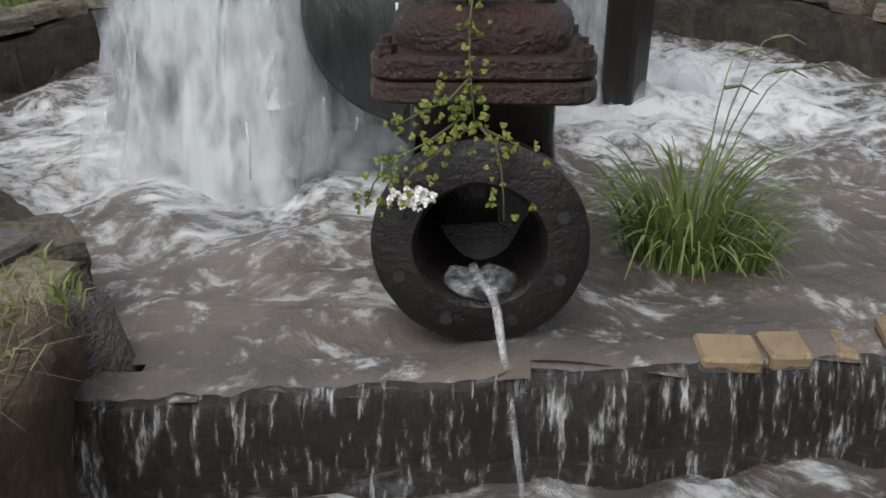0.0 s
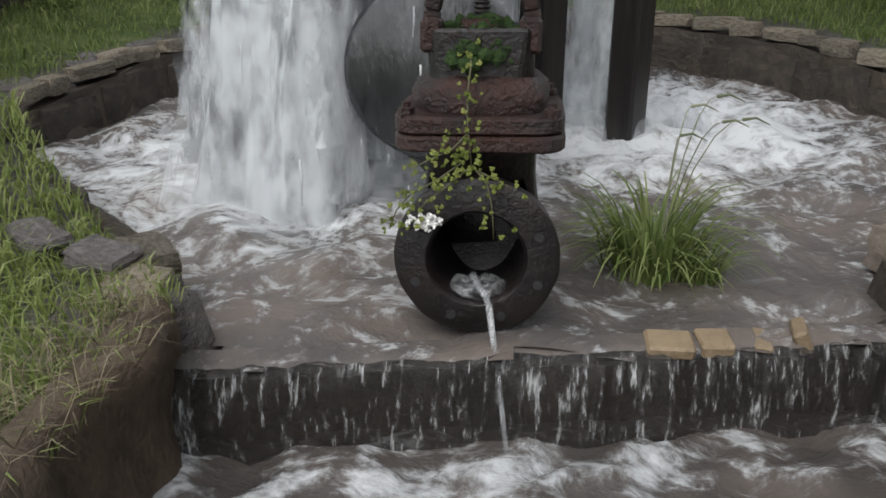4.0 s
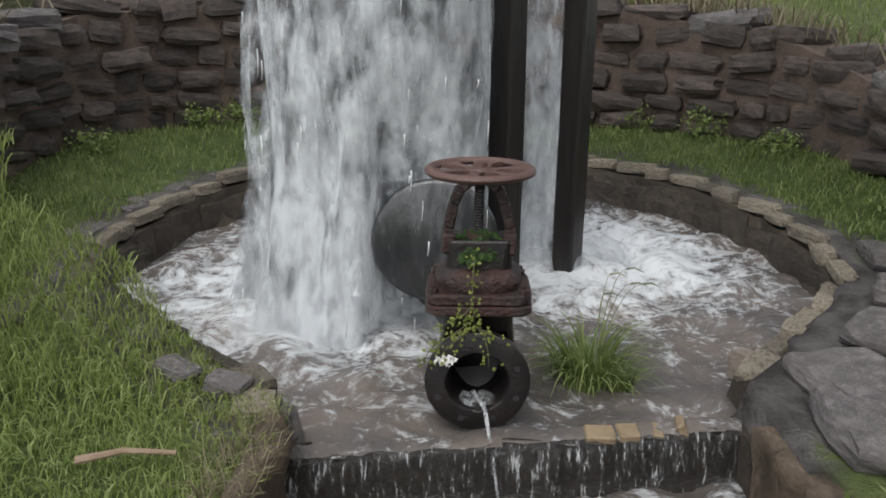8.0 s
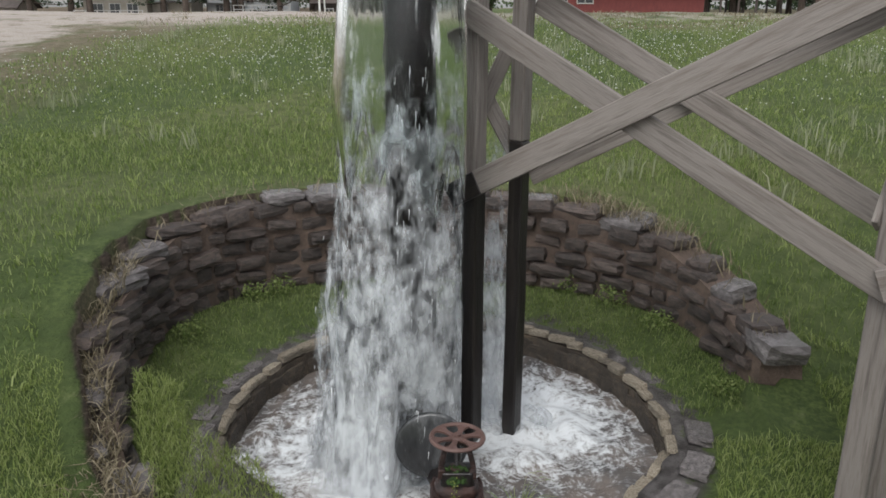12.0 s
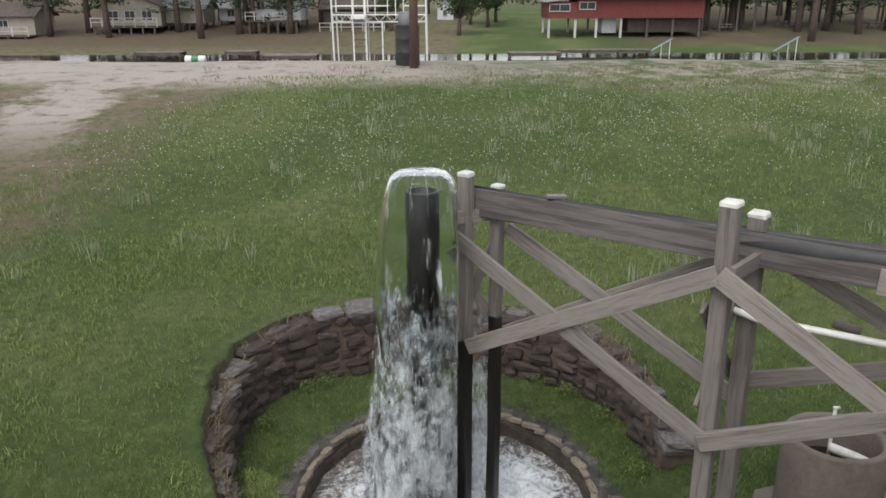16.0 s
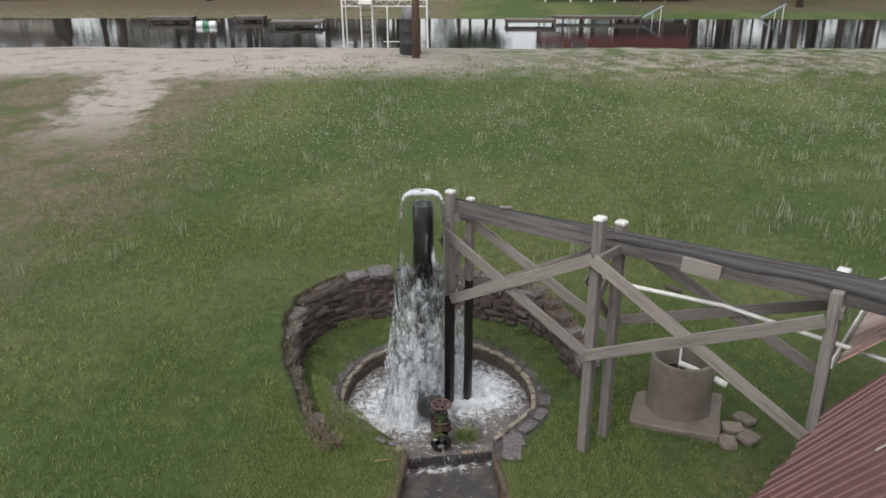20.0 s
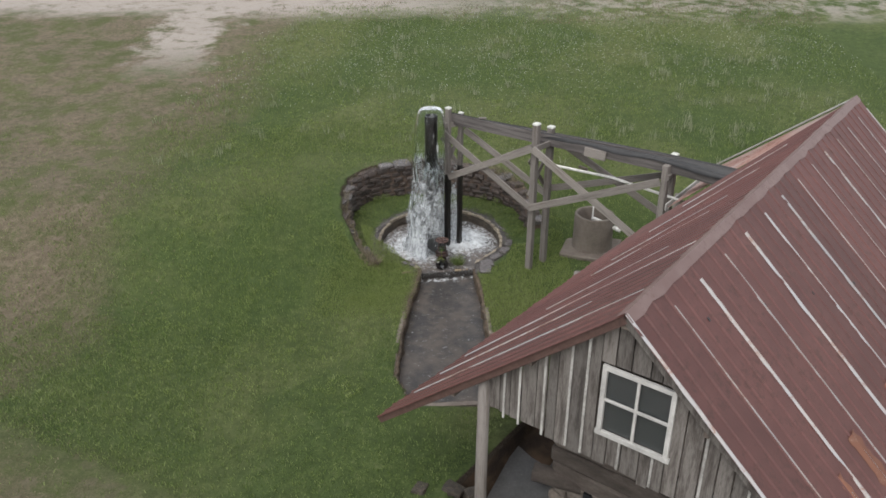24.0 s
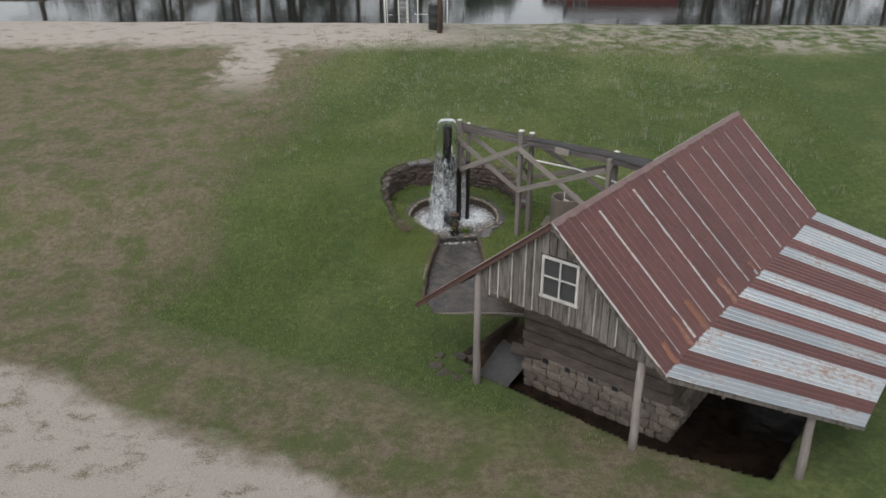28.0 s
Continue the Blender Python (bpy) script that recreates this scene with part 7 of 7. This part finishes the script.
bmesh.ops.recalc_face_normals(bm, faces=bm.faces)
part("roof", bm, GREY_ROOF, lodge)
for x in (14.7, 28.4):
    bm = bmesh.new()
    g = [bm.verts.new((x + dx, yy, zz)) for dx in (0, 0.1) for yy, zz in ((85, 7.4), (91, 7.4), (88, 9.15))]
    bm.faces.new(g[:3])
    bm.faces.new(g[3:][::-1])
    for i in range(3):
        bm.faces.new((g[i], g[(i + 1) % 3], g[3 + (i + 1) % 3], g[3 + i]))
    part("gable_end", bm, RED_SIDING, lodge)
bm = bmesh.new()
box(bm, (13.1, 88, 6.1), (3.2, 6, 1.7))
annex = part("side_room", bm, RED_SIDING, lodge, "red side room with white-framed windows")
bm = bmesh.new()
plank(bm, (11.2, 88, 6.95), (14.8, 88, 7.45), 6.8, 0.12, (0, 1, 0))
part("side_roof", bm, GREY_ROOF, lodge)
bm = bmesh.new()
box(bm, (21.6, 84.38, 7.40), (14.8, 0.1, 0.12))
part("fascia", bm, TRIM, lodge, "white fascia")
far_window(lodge, 15.8, 84.95, 6.55, 1.7, 0.75)
far_window(lodge, 12.8, 84.95, 6.35, 2.2, 0.75)
for x in (11.7, 14.6, 16.9, 19.6, 22.5, 25.3, 28.2):
    for y in (85.3, 90.5):
        g = far_z(x, y) - 0.3
        bm = bmesh.new()
        box(bm, (x, y, (g + 5.27) / 2), (0.24, 0.24, 5.27 - g))
        part("stilt", bm, TRIM if x < 20 else LOG, lodge)
bm = bmesh.new()
box(bm, (24.5, 88.0, 4.5), (8, 4.5, 1.5))
part("undercroft", bm, DARK_SIDING, lodge, "dark store under the lodge")
bm = bmesh.new()
box(bm, (18.6, 88.2, 4.4), (1.6, 3, 1.6))
part("undercroft_wall", bm, WHITE_SIDING, lodge, "pale block store under the lodge")

SHELTER_POST = material("shelter_timber", [(0.06, 0.05, 0.043), (0.11, 0.09, 0.078)], 3, 0.9, 0.1)
for x0, x1, y, z in ((30.0, 36.0, 92, 7.6), (37.6, 46.0, 96, 8.0), (48.0, 56.0, 98, 8.2)):
    s = thing("picnic_shelter", ((x0 + x1) / 2, y, 4.5), "open timber picnic shelter with shallow metal roof", "shelter", "picnic shelters under pines")
    bm = bmesh.new()
    plank(bm, (x0 - 0.5, y, z + 0.1), (x1 + 0.5, y, z), 5.0, 0.14, (0, 1, 0.12))
    part("roof", bm, BROWN_ROOF, s)
    for x in np.linspace(x0, x1, 4):
        for yy in (y - 2, y + 2):
            g = far_z(x, yy) - 0.2
            bm = bmesh.new()
            box(bm, (x, yy, (g + z) / 2), (0.2, 0.2, z - g))
            part("post", bm, SHELTER_POST, s)
    bm = bmesh.new()
    box(bm, ((x0 + x1) / 2, y - 2, z - 0.2), (x1 - x0, 0.12, 0.2))
    part("beam", bm, SHELTER_POST, s)
for x, y in ((33, 91), (42, 94), (51.5, 93), (54.5, 95)):
    g = far_z(x, y)
    tb = thing("picnic_table", (x, y, g), "grey wooden picnic table on bare ground", "table", "picnic tables")
    for c, sz in (((0, 0, 0.74), (1.9, 0.75, 0.06)), ((0, -0.65, 0.44), (1.9, 0.28, 0.05)), ((0, 0.65, 0.44), (1.9, 0.28, 0.05))):
        bm = bmesh.new()
        box(bm, (x + c[0], y + c[1], g + c[2]), sz)
        part("tabletop" if c[2] > 0.6 else "bench", bm, WOOD, tb)
    for dx in (-0.7, 0.7):
        bm = bmesh.new()
        plank(bm, (x + dx, y - 0.6, g), (x + dx, y + 0.3, g + 0.74), 0.12, 0.05)
        plank(bm, (x + dx, y + 0.6, g), (x + dx, y - 0.3, g + 0.74), 0.12, 0.05)
        part("leg", bm, WOOD, tb)

# ---- grass, weeds and flowers ----
GRASS = leafy("grass_blades", (0.09, 0.138, 0.036), (0.175, 0.235, 0.07), (0.28, 0.325, 0.135), 0.42)
GRASS_LUSH = leafy("lush_grass_blades", (0.149, 0.201, 0.0517), (0.253, 0.316, 0.0978), (0.391, 0.443, 0.19), 0.5)
STRAW = leafy("dry_straw", (0.10, 0.085, 0.05), (0.20, 0.17, 0.11), (0.30, 0.26, 0.18), 0.2)
SEED = leafy("pale_seed_heads", (0.16, 0.19, 0.10), (0.26, 0.29, 0.17), (0.36, 0.37, 0.25), 0.35)
CLOVER = leafy("clover_flowers", (0.38, 0.40, 0.34), (0.52, 0.54, 0.48), (0.64, 0.65, 0.60), 0.2)


def blades(name, x, y, z, h, w, lean, material_, label, category, bend=True):
    """Grass blades as bent tapering slips, one after another."""
    n = len(x)
    a = rnd.uniform(0, 6.283, n)
    t = rnd.uniform(0, 6.283, n)
    lx, ly = np.cos(a) * lean * h, np.sin(a) * lean * h
    ux, uy = np.cos(t) * w / 2, np.sin(t) * w / 2
    p0 = np.stack([x - ux, y - uy, z - 0.01], 1)
    p1 = np.stack([x + ux, y + uy, z - 0.01], 1)
    p2 = np.stack([x + ux * 0.8 + lx * 0.35, y + uy * 0.8 + ly * 0.35, z + h * 0.6], 1)
    p3 = np.stack([x - ux * 0.8 + lx * 0.35, y - uy * 0.8 + ly * 0.35, z + h * 0.6], 1)
    p4 = np.stack([x + lx, y + ly, z + h * (1 - 0.25 * lean)], 1)
    verts = np.stack([p0, p1, p2, p3, p4], 1).reshape(-1, 3)
    base = np.arange(n)[:, None] * 5
    tri = np.concatenate([base + np.array([0, 1, 2]), base + np.array([0, 2, 3]), base + np.array([3, 2, 4])], 0)
    me = bpy.data.meshes.new(name)
    me.from_pydata(verts.tolist(), [], tri.tolist())
    me.materials.append(material_)
    return tagged(new(name, me), label, category, kind="stuff")


def open_ground(x, y):
    """True where turf grows: outside water, walls, the mill and bare sand."""
    dx, dy = x - POOL.x, y - POOL.y
    r = np.hypot(dx, dy)
    around = np.mod(np.degrees(np.arctan2(dy, dx)) + 90, 360) - 90
    behind = r > wall_r(around) + 0.42
    lo, hi = stream_edges(y)
    front = (around < -8) | (around > 234)
    e = np.hypot(dx / POOL_RX, dy / POOL_RY)
    ok = np.where(front, e > 1.2, behind)
    ok &= ~((y < 0.35) & (y > -5.35) & (x > lo - 0.03) & (x < hi + 0.03))
    a = (x - HO.x) * HV.x + (y - HO.y) * HV.y
    b = (x - HO.x) * HU.x + (y - HO.y) * HU.y
    ok &= ~((a > -2.95) & (a < 5.6) & (b > 0.2) & (b < 10.2))
    ok &= np.hypot(x - 3.66, y - 0.98) > 0.55
    return ok


def scatter(n, x0, x1, y0, y1, keep=None):
    x, y = rnd.uniform(x0, x1, n), rnd.uniform(y0, y1, n)
    ok = open_ground(x, y)
    if keep is not None:
        ok &= keep(x, y)
    return x[ok], y[ok]


def patchy(x, y):
    return np.sin(x * 1.3 + 2 * np.sin(y * 0.9)) * np.cos(y * 1.1 + x * 0.4)


def not_track(x, y):
    return (x - 0.12 * y > -8.0 - 1.5 * rnd.random(len(x)) + patchy(x, y)) & (y + 0.45 * x > -9.2)


x, y = scatter(64000, -6, 6, -4, 7.5, lambda x, y: rnd.random(len(x)) < np.clip((6 - np.abs(x)) / 2, 0, 1) * np.clip((7.5 - y) / 2, 0, 1) * np.clip((y + 4) / 2, 0, 1))
h = rnd.uniform(0.035, 0.09, len(x)) * (1 + 0.3 * patchy(x, y))
blades("lawn_grass", x, y, surface_z(x, y), h, rnd.uniform(0.006, 0.012, len(x)), rnd.uniform(0.2, 0.9, len(x)), GRASS, "short green lawn grass round the basin", "grass")
x, y = scatter(70000, -13, 15, 4.5, 19.5, not_track)
h = rnd.uniform(0.04, 0.115, len(x)) * (1 + 0.5 * patchy(x * 0.6, y * 0.6))
blades("meadow_grass", x, y, surface_z(x, y), h, rnd.uniform(0.008, 0.018, len(x)), rnd.uniform(0.4, 1.2, len(x)), GRASS, "longer uneven meadow grass below the dam", "grass")
x, y = scatter(42000, -9, 3.2, -12.5, -2.5, not_track)
h = rnd.uniform(0.03, 0.08, len(x))
blades("front_grass", x, y, surface_z(x, y), h, rnd.uniform(0.008, 0.016, len(x)), rnd.uniform(0.3, 1.0, len(x)), GRASS, "mown grass in front of the mill", "grass")
x, y = scatter(34000, -14, -4, -9, 6.5, lambda x, y: not_track(x, y) | (rnd.random(len(x)) < 0.15))
blades("west_grass", x, y, surface_z(x, y), rnd.uniform(0.035, 0.09, len(x)), rnd.uniform(0.009, 0.018, len(x)), rnd.uniform(0.3, 1.0, len(x)), GRASS, "patchy short grass beside the worn track", "grass")
x, y = rnd.uniform(-16, -6, 16000), rnd.uniform(-13, 12, 16000)
ok = rnd.random(16000) < 0.3 + 0.5 * patchy(x * 0.7, y * 0.7)
x, y = x[ok], y[ok]
blades("dry_grass", x, y, surface_z(x, y), rnd.uniform(0.02, 0.06, len(x)), rnd.uniform(0.008, 0.018, len(x)), rnd.uniform(0.5, 1.2, len(x)), STRAW, "dry straw-coloured grass on the worn ground", "grass")
x, y = rnd.uniform(-8, 16, 14000), rnd.uniform(17, 21.5, 14000)
ok = rnd.random(14000) < 0.25 + 0.5 * patchy(x * 0.9, y * 0.9) + 0.03 * x
x, y = x[ok], y[ok]
blades("dam_grass", x, y, surface_z(x, y), rnd.uniform(0.04, 0.11, len(x)), rnd.uniform(0.012, 0.025, len(x)), rnd.uniform(0.4, 1.1, len(x)), STRAW, "thin dry grass on the dam crest", "grass")
# fresh clumps in the turf
cx, cy = scatter(1500, -6.5, 6.5, -5, 9, lambda x, y: patchy(x * 2.3 + 1, y * 2.1) > 0.0)
k = 14
x, y = np.repeat(cx, k) + rnd.normal(0, 0.05, len(cx) * k), np.repeat(cy, k) + rnd.normal(0, 0.05, len(cx) * k)
ok = open_ground(x, y)
x, y = x[ok], y[ok]
blades("clump_grass", x, y, surface_z(x, y), rnd.uniform(0.03, 0.09, len(x)), rnd.uniform(0.007, 0.014, len(x)), rnd.uniform(0.5, 1.5, len(x)), GRASS_LUSH, "fresh bright clumps in the lawn", "grass")
# pale seed-head tufts
cx, cy = scatter(420, -10, 14, 2.5, 17, lambda x, y: not_track(x, y) & (patchy(x * 0.8 + 3, y * 0.7) > -0.1))
k = 16
x, y = np.repeat(cx, k) + rnd.normal(0, 0.10, len(cx) * k), np.repeat(cy, k) + rnd.normal(0, 0.10, len(cx) * k)
ok = open_ground(x, y)
x, y = x[ok], y[ok]
blades("seeding_weeds", x, y, surface_z(x, y), rnd.uniform(0.14, 0.34, len(x)), rnd.uniform(0.010, 0.024, len(x)), rnd.uniform(0.1, 0.5, len(x)), SEED, "pale seeding weeds standing in the meadow", "weeds")
# clover heads
x, y = scatter(9500, -9, 15, 6.5, 18.5, lambda x, y: not_track(x, y) & (rnd.random(len(x)) < np.exp(-((y - 13.0 - 0.1 * x) / 3.6) ** 2) * (0.7 + 0.4 * patchy(x, y)) + 0.06))
z, s = surface_z(x, y) + rnd.uniform(0.08, 0.2, len(x)), rnd.uniform(0.009, 0.016, len(x))
n = len(x)
off = np.array([(1, 0, 0), (-1, 0, 0), (0, 1, 0), (0, -1, 0), (0, 0, 1), (0, 0, -1)], float)
verts = (np.stack([x, y, z], 1)[:, None, :] + s[:, None, None] * off[None]).reshape(-1, 3)
faces = (np.arange(n)[:, None, None] * 6 + np.array([(0, 2, 4), (2, 1, 4), (1, 3, 4), (3, 0, 4), (2, 0, 5), (1, 2, 5), (3, 1, 5), (0, 3, 5)])[None]).reshape(-1, 3)
me = bpy.data.meshes.new("clover_flowers")
me.from_pydata(verts.tolist(), [], faces.tolist())
me.materials.append(CLOVER)
tagged(new("clover_flowers", me), "small white clover heads over the meadow", "flowers", kind="stuff")
# ledge grass inside the wall
n = 16000
th, q = radians(1) * rnd.uniform(2, 226, n), rnd.random(n)
rim = 1.0 / np.sqrt((np.cos(th) / POOL_RX) ** 2 + (np.sin(th) / POOL_RY) ** 2)
r = rim * 1.12 + (wall_r(np.degrees(th)) - 0.03 - rim * 1.12) * q
ok = (wall_r(np.degrees(th)) - rim * 1.16 > 0.05) & (rnd.random(n) < 0.25 + 0.9 * q)
th, r = th[ok], r[ok]
x, y = POOL.x + r * np.cos(th), POOL.y + r * np.sin(th)
blades("ledge_grass", x, y, surface_z(x, y), rnd.uniform(0.02, 0.065, len(x)), rnd.uniform(0.004, 0.009, len(x)), rnd.uniform(0.4, 1.3, len(x)), GRASS, "damp green grass on the ledge below the wall", "grass")
# grass growing over the wall's top and face
deg = np.concatenate([rnd.uniform(9, 200, 500), rnd.normal(52, 9, 420), rnd.uniform(160, 228, 1500)])
th = np.radians(np.clip(deg, 9, 229))
r = wall_r(np.degrees(th)) + rnd.uniform(0.02, 0.38, len(th))
tops = np.array([wall_top(d) for d in np.degrees(th)]) + 0.02
x, y = POOL.x + r * np.cos(th), POOL.y + r * np.sin(th)
blades("wall_grass", x, y, tops, rnd.uniform(0.05, 0.2, len(x)), rnd.uniform(0.006, 0.012, len(x)), rnd.uniform(0.6, 1.4, len(x)), STRAW, "dry straggling grass on the wall top", "grass")
# lush bank grass beside the weir, and its dry fringe
x, y = rnd.uniform(-2.8, -0.51, 60000), rnd.uniform(-2.4, 0.85, 60000)
ok = ((y < -0.56 - x) & (x < stream_edges(y)[0] + 0.01)) & ~((y > 0.62) & (np.hypot((x - POOL.x) / POOL_RX, (y - POOL.y) / POOL_RY) < 1.13)) & (np.abs(np.hypot(x - POOL.x, y - POOL.y) - 2.15) > 0.2 * (y > -0.2)) & (rnd.random(60000) < np.clip((x + 2.9) / 0.9, 0.05, 1) * np.clip((y + 2.5) / 0.8, 0.05, 1))
x, y = x[ok], y[ok]
blades("bank_grass", x, y, np.maximum(surface_z(x, y), lawn_z(x, y) - 0.03), rnd.uniform(0.015, 0.07, len(x)) * (1 + 0.4 * patchy(x * 3, y * 3)), rnd.uniform(0.0025, 0.006, len(x)), rnd.uniform(0.4, 1.5, len(x)), GRASS_LUSH, "lush bright grass on the channel bank", "grass")
y = rnd.uniform(-2.2, -0.1, 1500)
x = stream_edges(y)[0] - rnd.uniform(-0.02, 0.12, 1500)
blades("bank_fringe", x, y, lawn_z(x, y) - 0.02, rnd.uniform(0.04, 0.11, len(x)), rnd.uniform(0.0015, 0.003, len(x)), rnd.uniform(0.8, 1.7, len(x)), STRAW, "dry straw roots along the bank edge", "grass")
x, y = rnd.uniform(0.9, 3.0, 22000), rnd.uniform(-2.6, 1.6, 22000)
ok = open_ground(x, y) & ((x > 1.0 + 0.5 * np.clip(y, 0, 1)) | (y < -0.4))
x, y = x[ok], y[ok]
blades("east_bank_grass", x, y, surface_z(x, y), rnd.uniform(0.03, 0.10, len(x)), rnd.uniform(0.003, 0.007, len(x)), rnd.uniform(0.3, 1.2, len(x)), GRASS_LUSH, "green grass beside the trestle posts", "grass")
# broad weeds on the ledge
for k, (wx, wy, s) in enumerate(((-1.55, 3.35, 0.16), (-1.75, 3.2, 0.12), (1.45, 3.1, 0.16), (1.75, 2.6, 0.12), (1.15, 3.45, 0.13), (-2.1, 2.4, 0.10), (1.95, 1.6, 0.12))):
    g = float(surface_z(np.array(wx), np.array(wy)))
    centres = [(wx + 0.08 * math.cos(j * 2.4), wy + 0.08 * math.sin(j * 2.4), g + s * (0.3 + 0.09 * j)) for j in range(8)]
    tagged(new("ledge_weed", leaf_mesh("ledge_weed", centres, (0.09, 0.09, 0.07), 34, 0.013, GRASS, 0.6)), "leafy green weed growing below the wall", "weed", "weeds below the wall", kind="stuff")

# ---- reeds in the shallow water ----
reed = thing("reed_clump", (0.42, 0.42, -0.05), "clump of arching green reed grass in shallow water", "reeds")
random.seed(5)


def arching(n, spread, tall, material_, name, c=(0.42, 0.42), reach=0.5):
    bm = bmesh.new()
    for k in range(n):
        a, d = random.uniform(0, 6.283), random.uniform(0, 1) ** 0.7
        bx, by = c[0] + spread * d * math.cos(a), c[1] + 0.7 * spread * d * math.sin(a)
        h = tall * random.uniform(0.45, 1.0) * (1 - 0.25 * d)
        out = reach * h * random.uniform(0.3, 1.0)
        da = a + random.uniform(-0.8, 0.8)
        w = random.uniform(0.002, 0.0055)
        face = Vector((-math.sin(da), math.cos(da), 0)) * w
        prev = None
        for i in range(7):
            q = i / 6
            rise = h * (q - 0.42 * q ** 3 * (0.4 + 1.2 * (out / h)))
            p = Vector((bx + out * q ** 1.8 * math.cos(da), by + out * q ** 1.8 * math.sin(da), -0.04 + rise * 1.25))
            f = face * (1 - 0.85 * q ** 2)
            ring = (bm.verts.new(p - f), bm.verts.new(p + f))
            if prev:
                bm.faces.new((prev[0], prev[1], ring[1], ring[0]))
            prev = ring
    return tagged(part(name, bm, material_, reed), kind="stuff")


arching(230, 0.12, 0.35, GRASS, "blade_tuft", reach=1.0)
arching(110, 0.11, 0.43, GRASS, "tall_blade_tuft", reach=0.9)
arching(80, 0.05, 0.22, GRASS, "low_tuft", (0.54, 0.38), 1.0)
bm = bmesh.new()
for k, (dx, dy, h) in enumerate(((0.10, 0.02, 0.47), (0.05, 0.05, 0.44), (0.16, 0.0, 0.42), (0.02, 0.0, 0.38), (0.13, 0.06, 0.40))):
    pts = [(0.44 + dx * q ** 1.6, 0.42 + dy * q, h * (1.35 * q - 0.35 * q ** 4) - 0.03) for q in (0, 0.3, 0.55, 0.75, 0.9, 1.0)]
    tube(bm, pts, 0.0022, 5, 0.001)
    tip = Vector(pts[-1])
    tube(bm, [tip, tip + Vector((0.03, 0, 0.005)), tip + Vector((0.065, 0.0, -0.012))], 0.0045, 5, 0.001)
part("seed_spray", bm, SEED, reed, "drooping pale seed heads")

# ---- creeper on the valve ----
creeper = thing("creeper", (-0.05, 0.02, 0.3), "yellow-green creeper with white flowers over the valve", "plant")
VINE = leafy("creeper_leaves", (0.12, 0.16, 0.03), (0.21, 0.25, 0.06), (0.30, 0.33, 0.10), 0.4)
stems = [
    [(-0.02, 0.14, 0.60), (-0.015, 0.085, 0.57), (-0.02, 0.06, 0.52), (-0.02, 0.046, 0.46), (-0.015, 0.04, 0.41), (-0.01, 0.03, 0.37)],
    [(-0.02, 0.046, 0.44), (-0.05, 0.03, 0.41), (-0.09, 0.02, 0.395), (-0.12, 0.01, 0.38)],
    [(-0.01, 0.03, 0.38), (0.02, 0.015, 0.35), (0.03, 0.01, 0.31), (0.034, 0.008, 0.27), (0.036, 0.006, 0.235)],
    [(-0.02, 0.04, 0.39), (-0.08, 0.02, 0.35), (-0.13, 0.012, 0.325), (-0.16, 0.008, 0.29), (-0.175, 0.01, 0.25)],
    [(-0.02, 0.03, 0.37), (-0.06, 0.012, 0.34), (-0.10, 0.006, 0.31), (-0.12, 0.004, 0.28)],
    [(0.0, 0.03, 0.37), (0.04, 0.016, 0.355), (0.07, 0.012, 0.34)],
]
bm = bmesh.new()
for s in stems:
    tube(bm, s, 0.0024, 5, 0.0012)
part("stem", smooth(bm), material("creeper_stem", [(0.06, 0.07, 0.03), (0.12, 0.11, 0.06)], 20, 0.7, 0.05), creeper)
bm = bmesh.new()
random.seed(9)


def leaf(at, size, turn):
    """A three-lobed small leaf."""
    c = bm.verts.new(at)
    ring = []
    for i in range(12):
        a = 2 * math.pi * i / 12
        rr = size * (0.84 + 0.16 * math.cos(3 * a))
        ring.append(bm.verts.new(at + turn @ Vector((rr * math.cos(a), rr * math.sin(a), 0.25 * size * math.cos(3 * a) - 0.15 * size))))
    for i in range(12):
        bm.faces.new((c, ring[i], ring[(i + 1) % 12]))


for si, s in enumerate(stems):
    for p, q in zip(s, s[1:]):
        for k in range((9, 12, 4, 12, 8, 9)[si]):
            at = Vector(p).lerp(Vector(q), random.random()) + Vector((random.gauss(0, 0.016), -abs(random.gauss(0.008, 0.012)), random.gauss(0, 0.013)))
            leaf(at, random.uniform(0.004, 0.008), Euler((radians(random.uniform(40, 110)), random.uniform(-0.6, 0.6), random.uniform(-0.8, 0.8))).to_matrix())
tagged(part("leaves", bm, VINE, creeper), kind="stuff")
bm = bmesh.new()
for c, n, sp in (((-0.098, 0.006, 0.272), 70, (0.028, 0.012, 0.016)),):
    for k in range(n):
        p = Vector(c) + Vector((random.gauss(0, sp[0] * 0.5), -abs(random.gauss(0, sp[1])), random.gauss(0, sp[2] * 0.5)))
        leaf(p, random.uniform(0.004, 0.007), Euler((radians(random.uniform(50, 110)), random.uniform(-0.7, 0.7), random.uniform(-0.7, 0.7))).to_matrix())
part("blossom", bm, material("white_petals", [(0.6, 0.6, 0.58), (0.72, 0.72, 0.7)], 30, 0.6, 0.0), creeper, "white flower head")

# the valve, its plants and the weir at their true size
for ob in (valve, trickle, creeper, reed, weir):
    ob.location, ob.scale = ob.location * NEAR, (NEAR, NEAR, NEAR)

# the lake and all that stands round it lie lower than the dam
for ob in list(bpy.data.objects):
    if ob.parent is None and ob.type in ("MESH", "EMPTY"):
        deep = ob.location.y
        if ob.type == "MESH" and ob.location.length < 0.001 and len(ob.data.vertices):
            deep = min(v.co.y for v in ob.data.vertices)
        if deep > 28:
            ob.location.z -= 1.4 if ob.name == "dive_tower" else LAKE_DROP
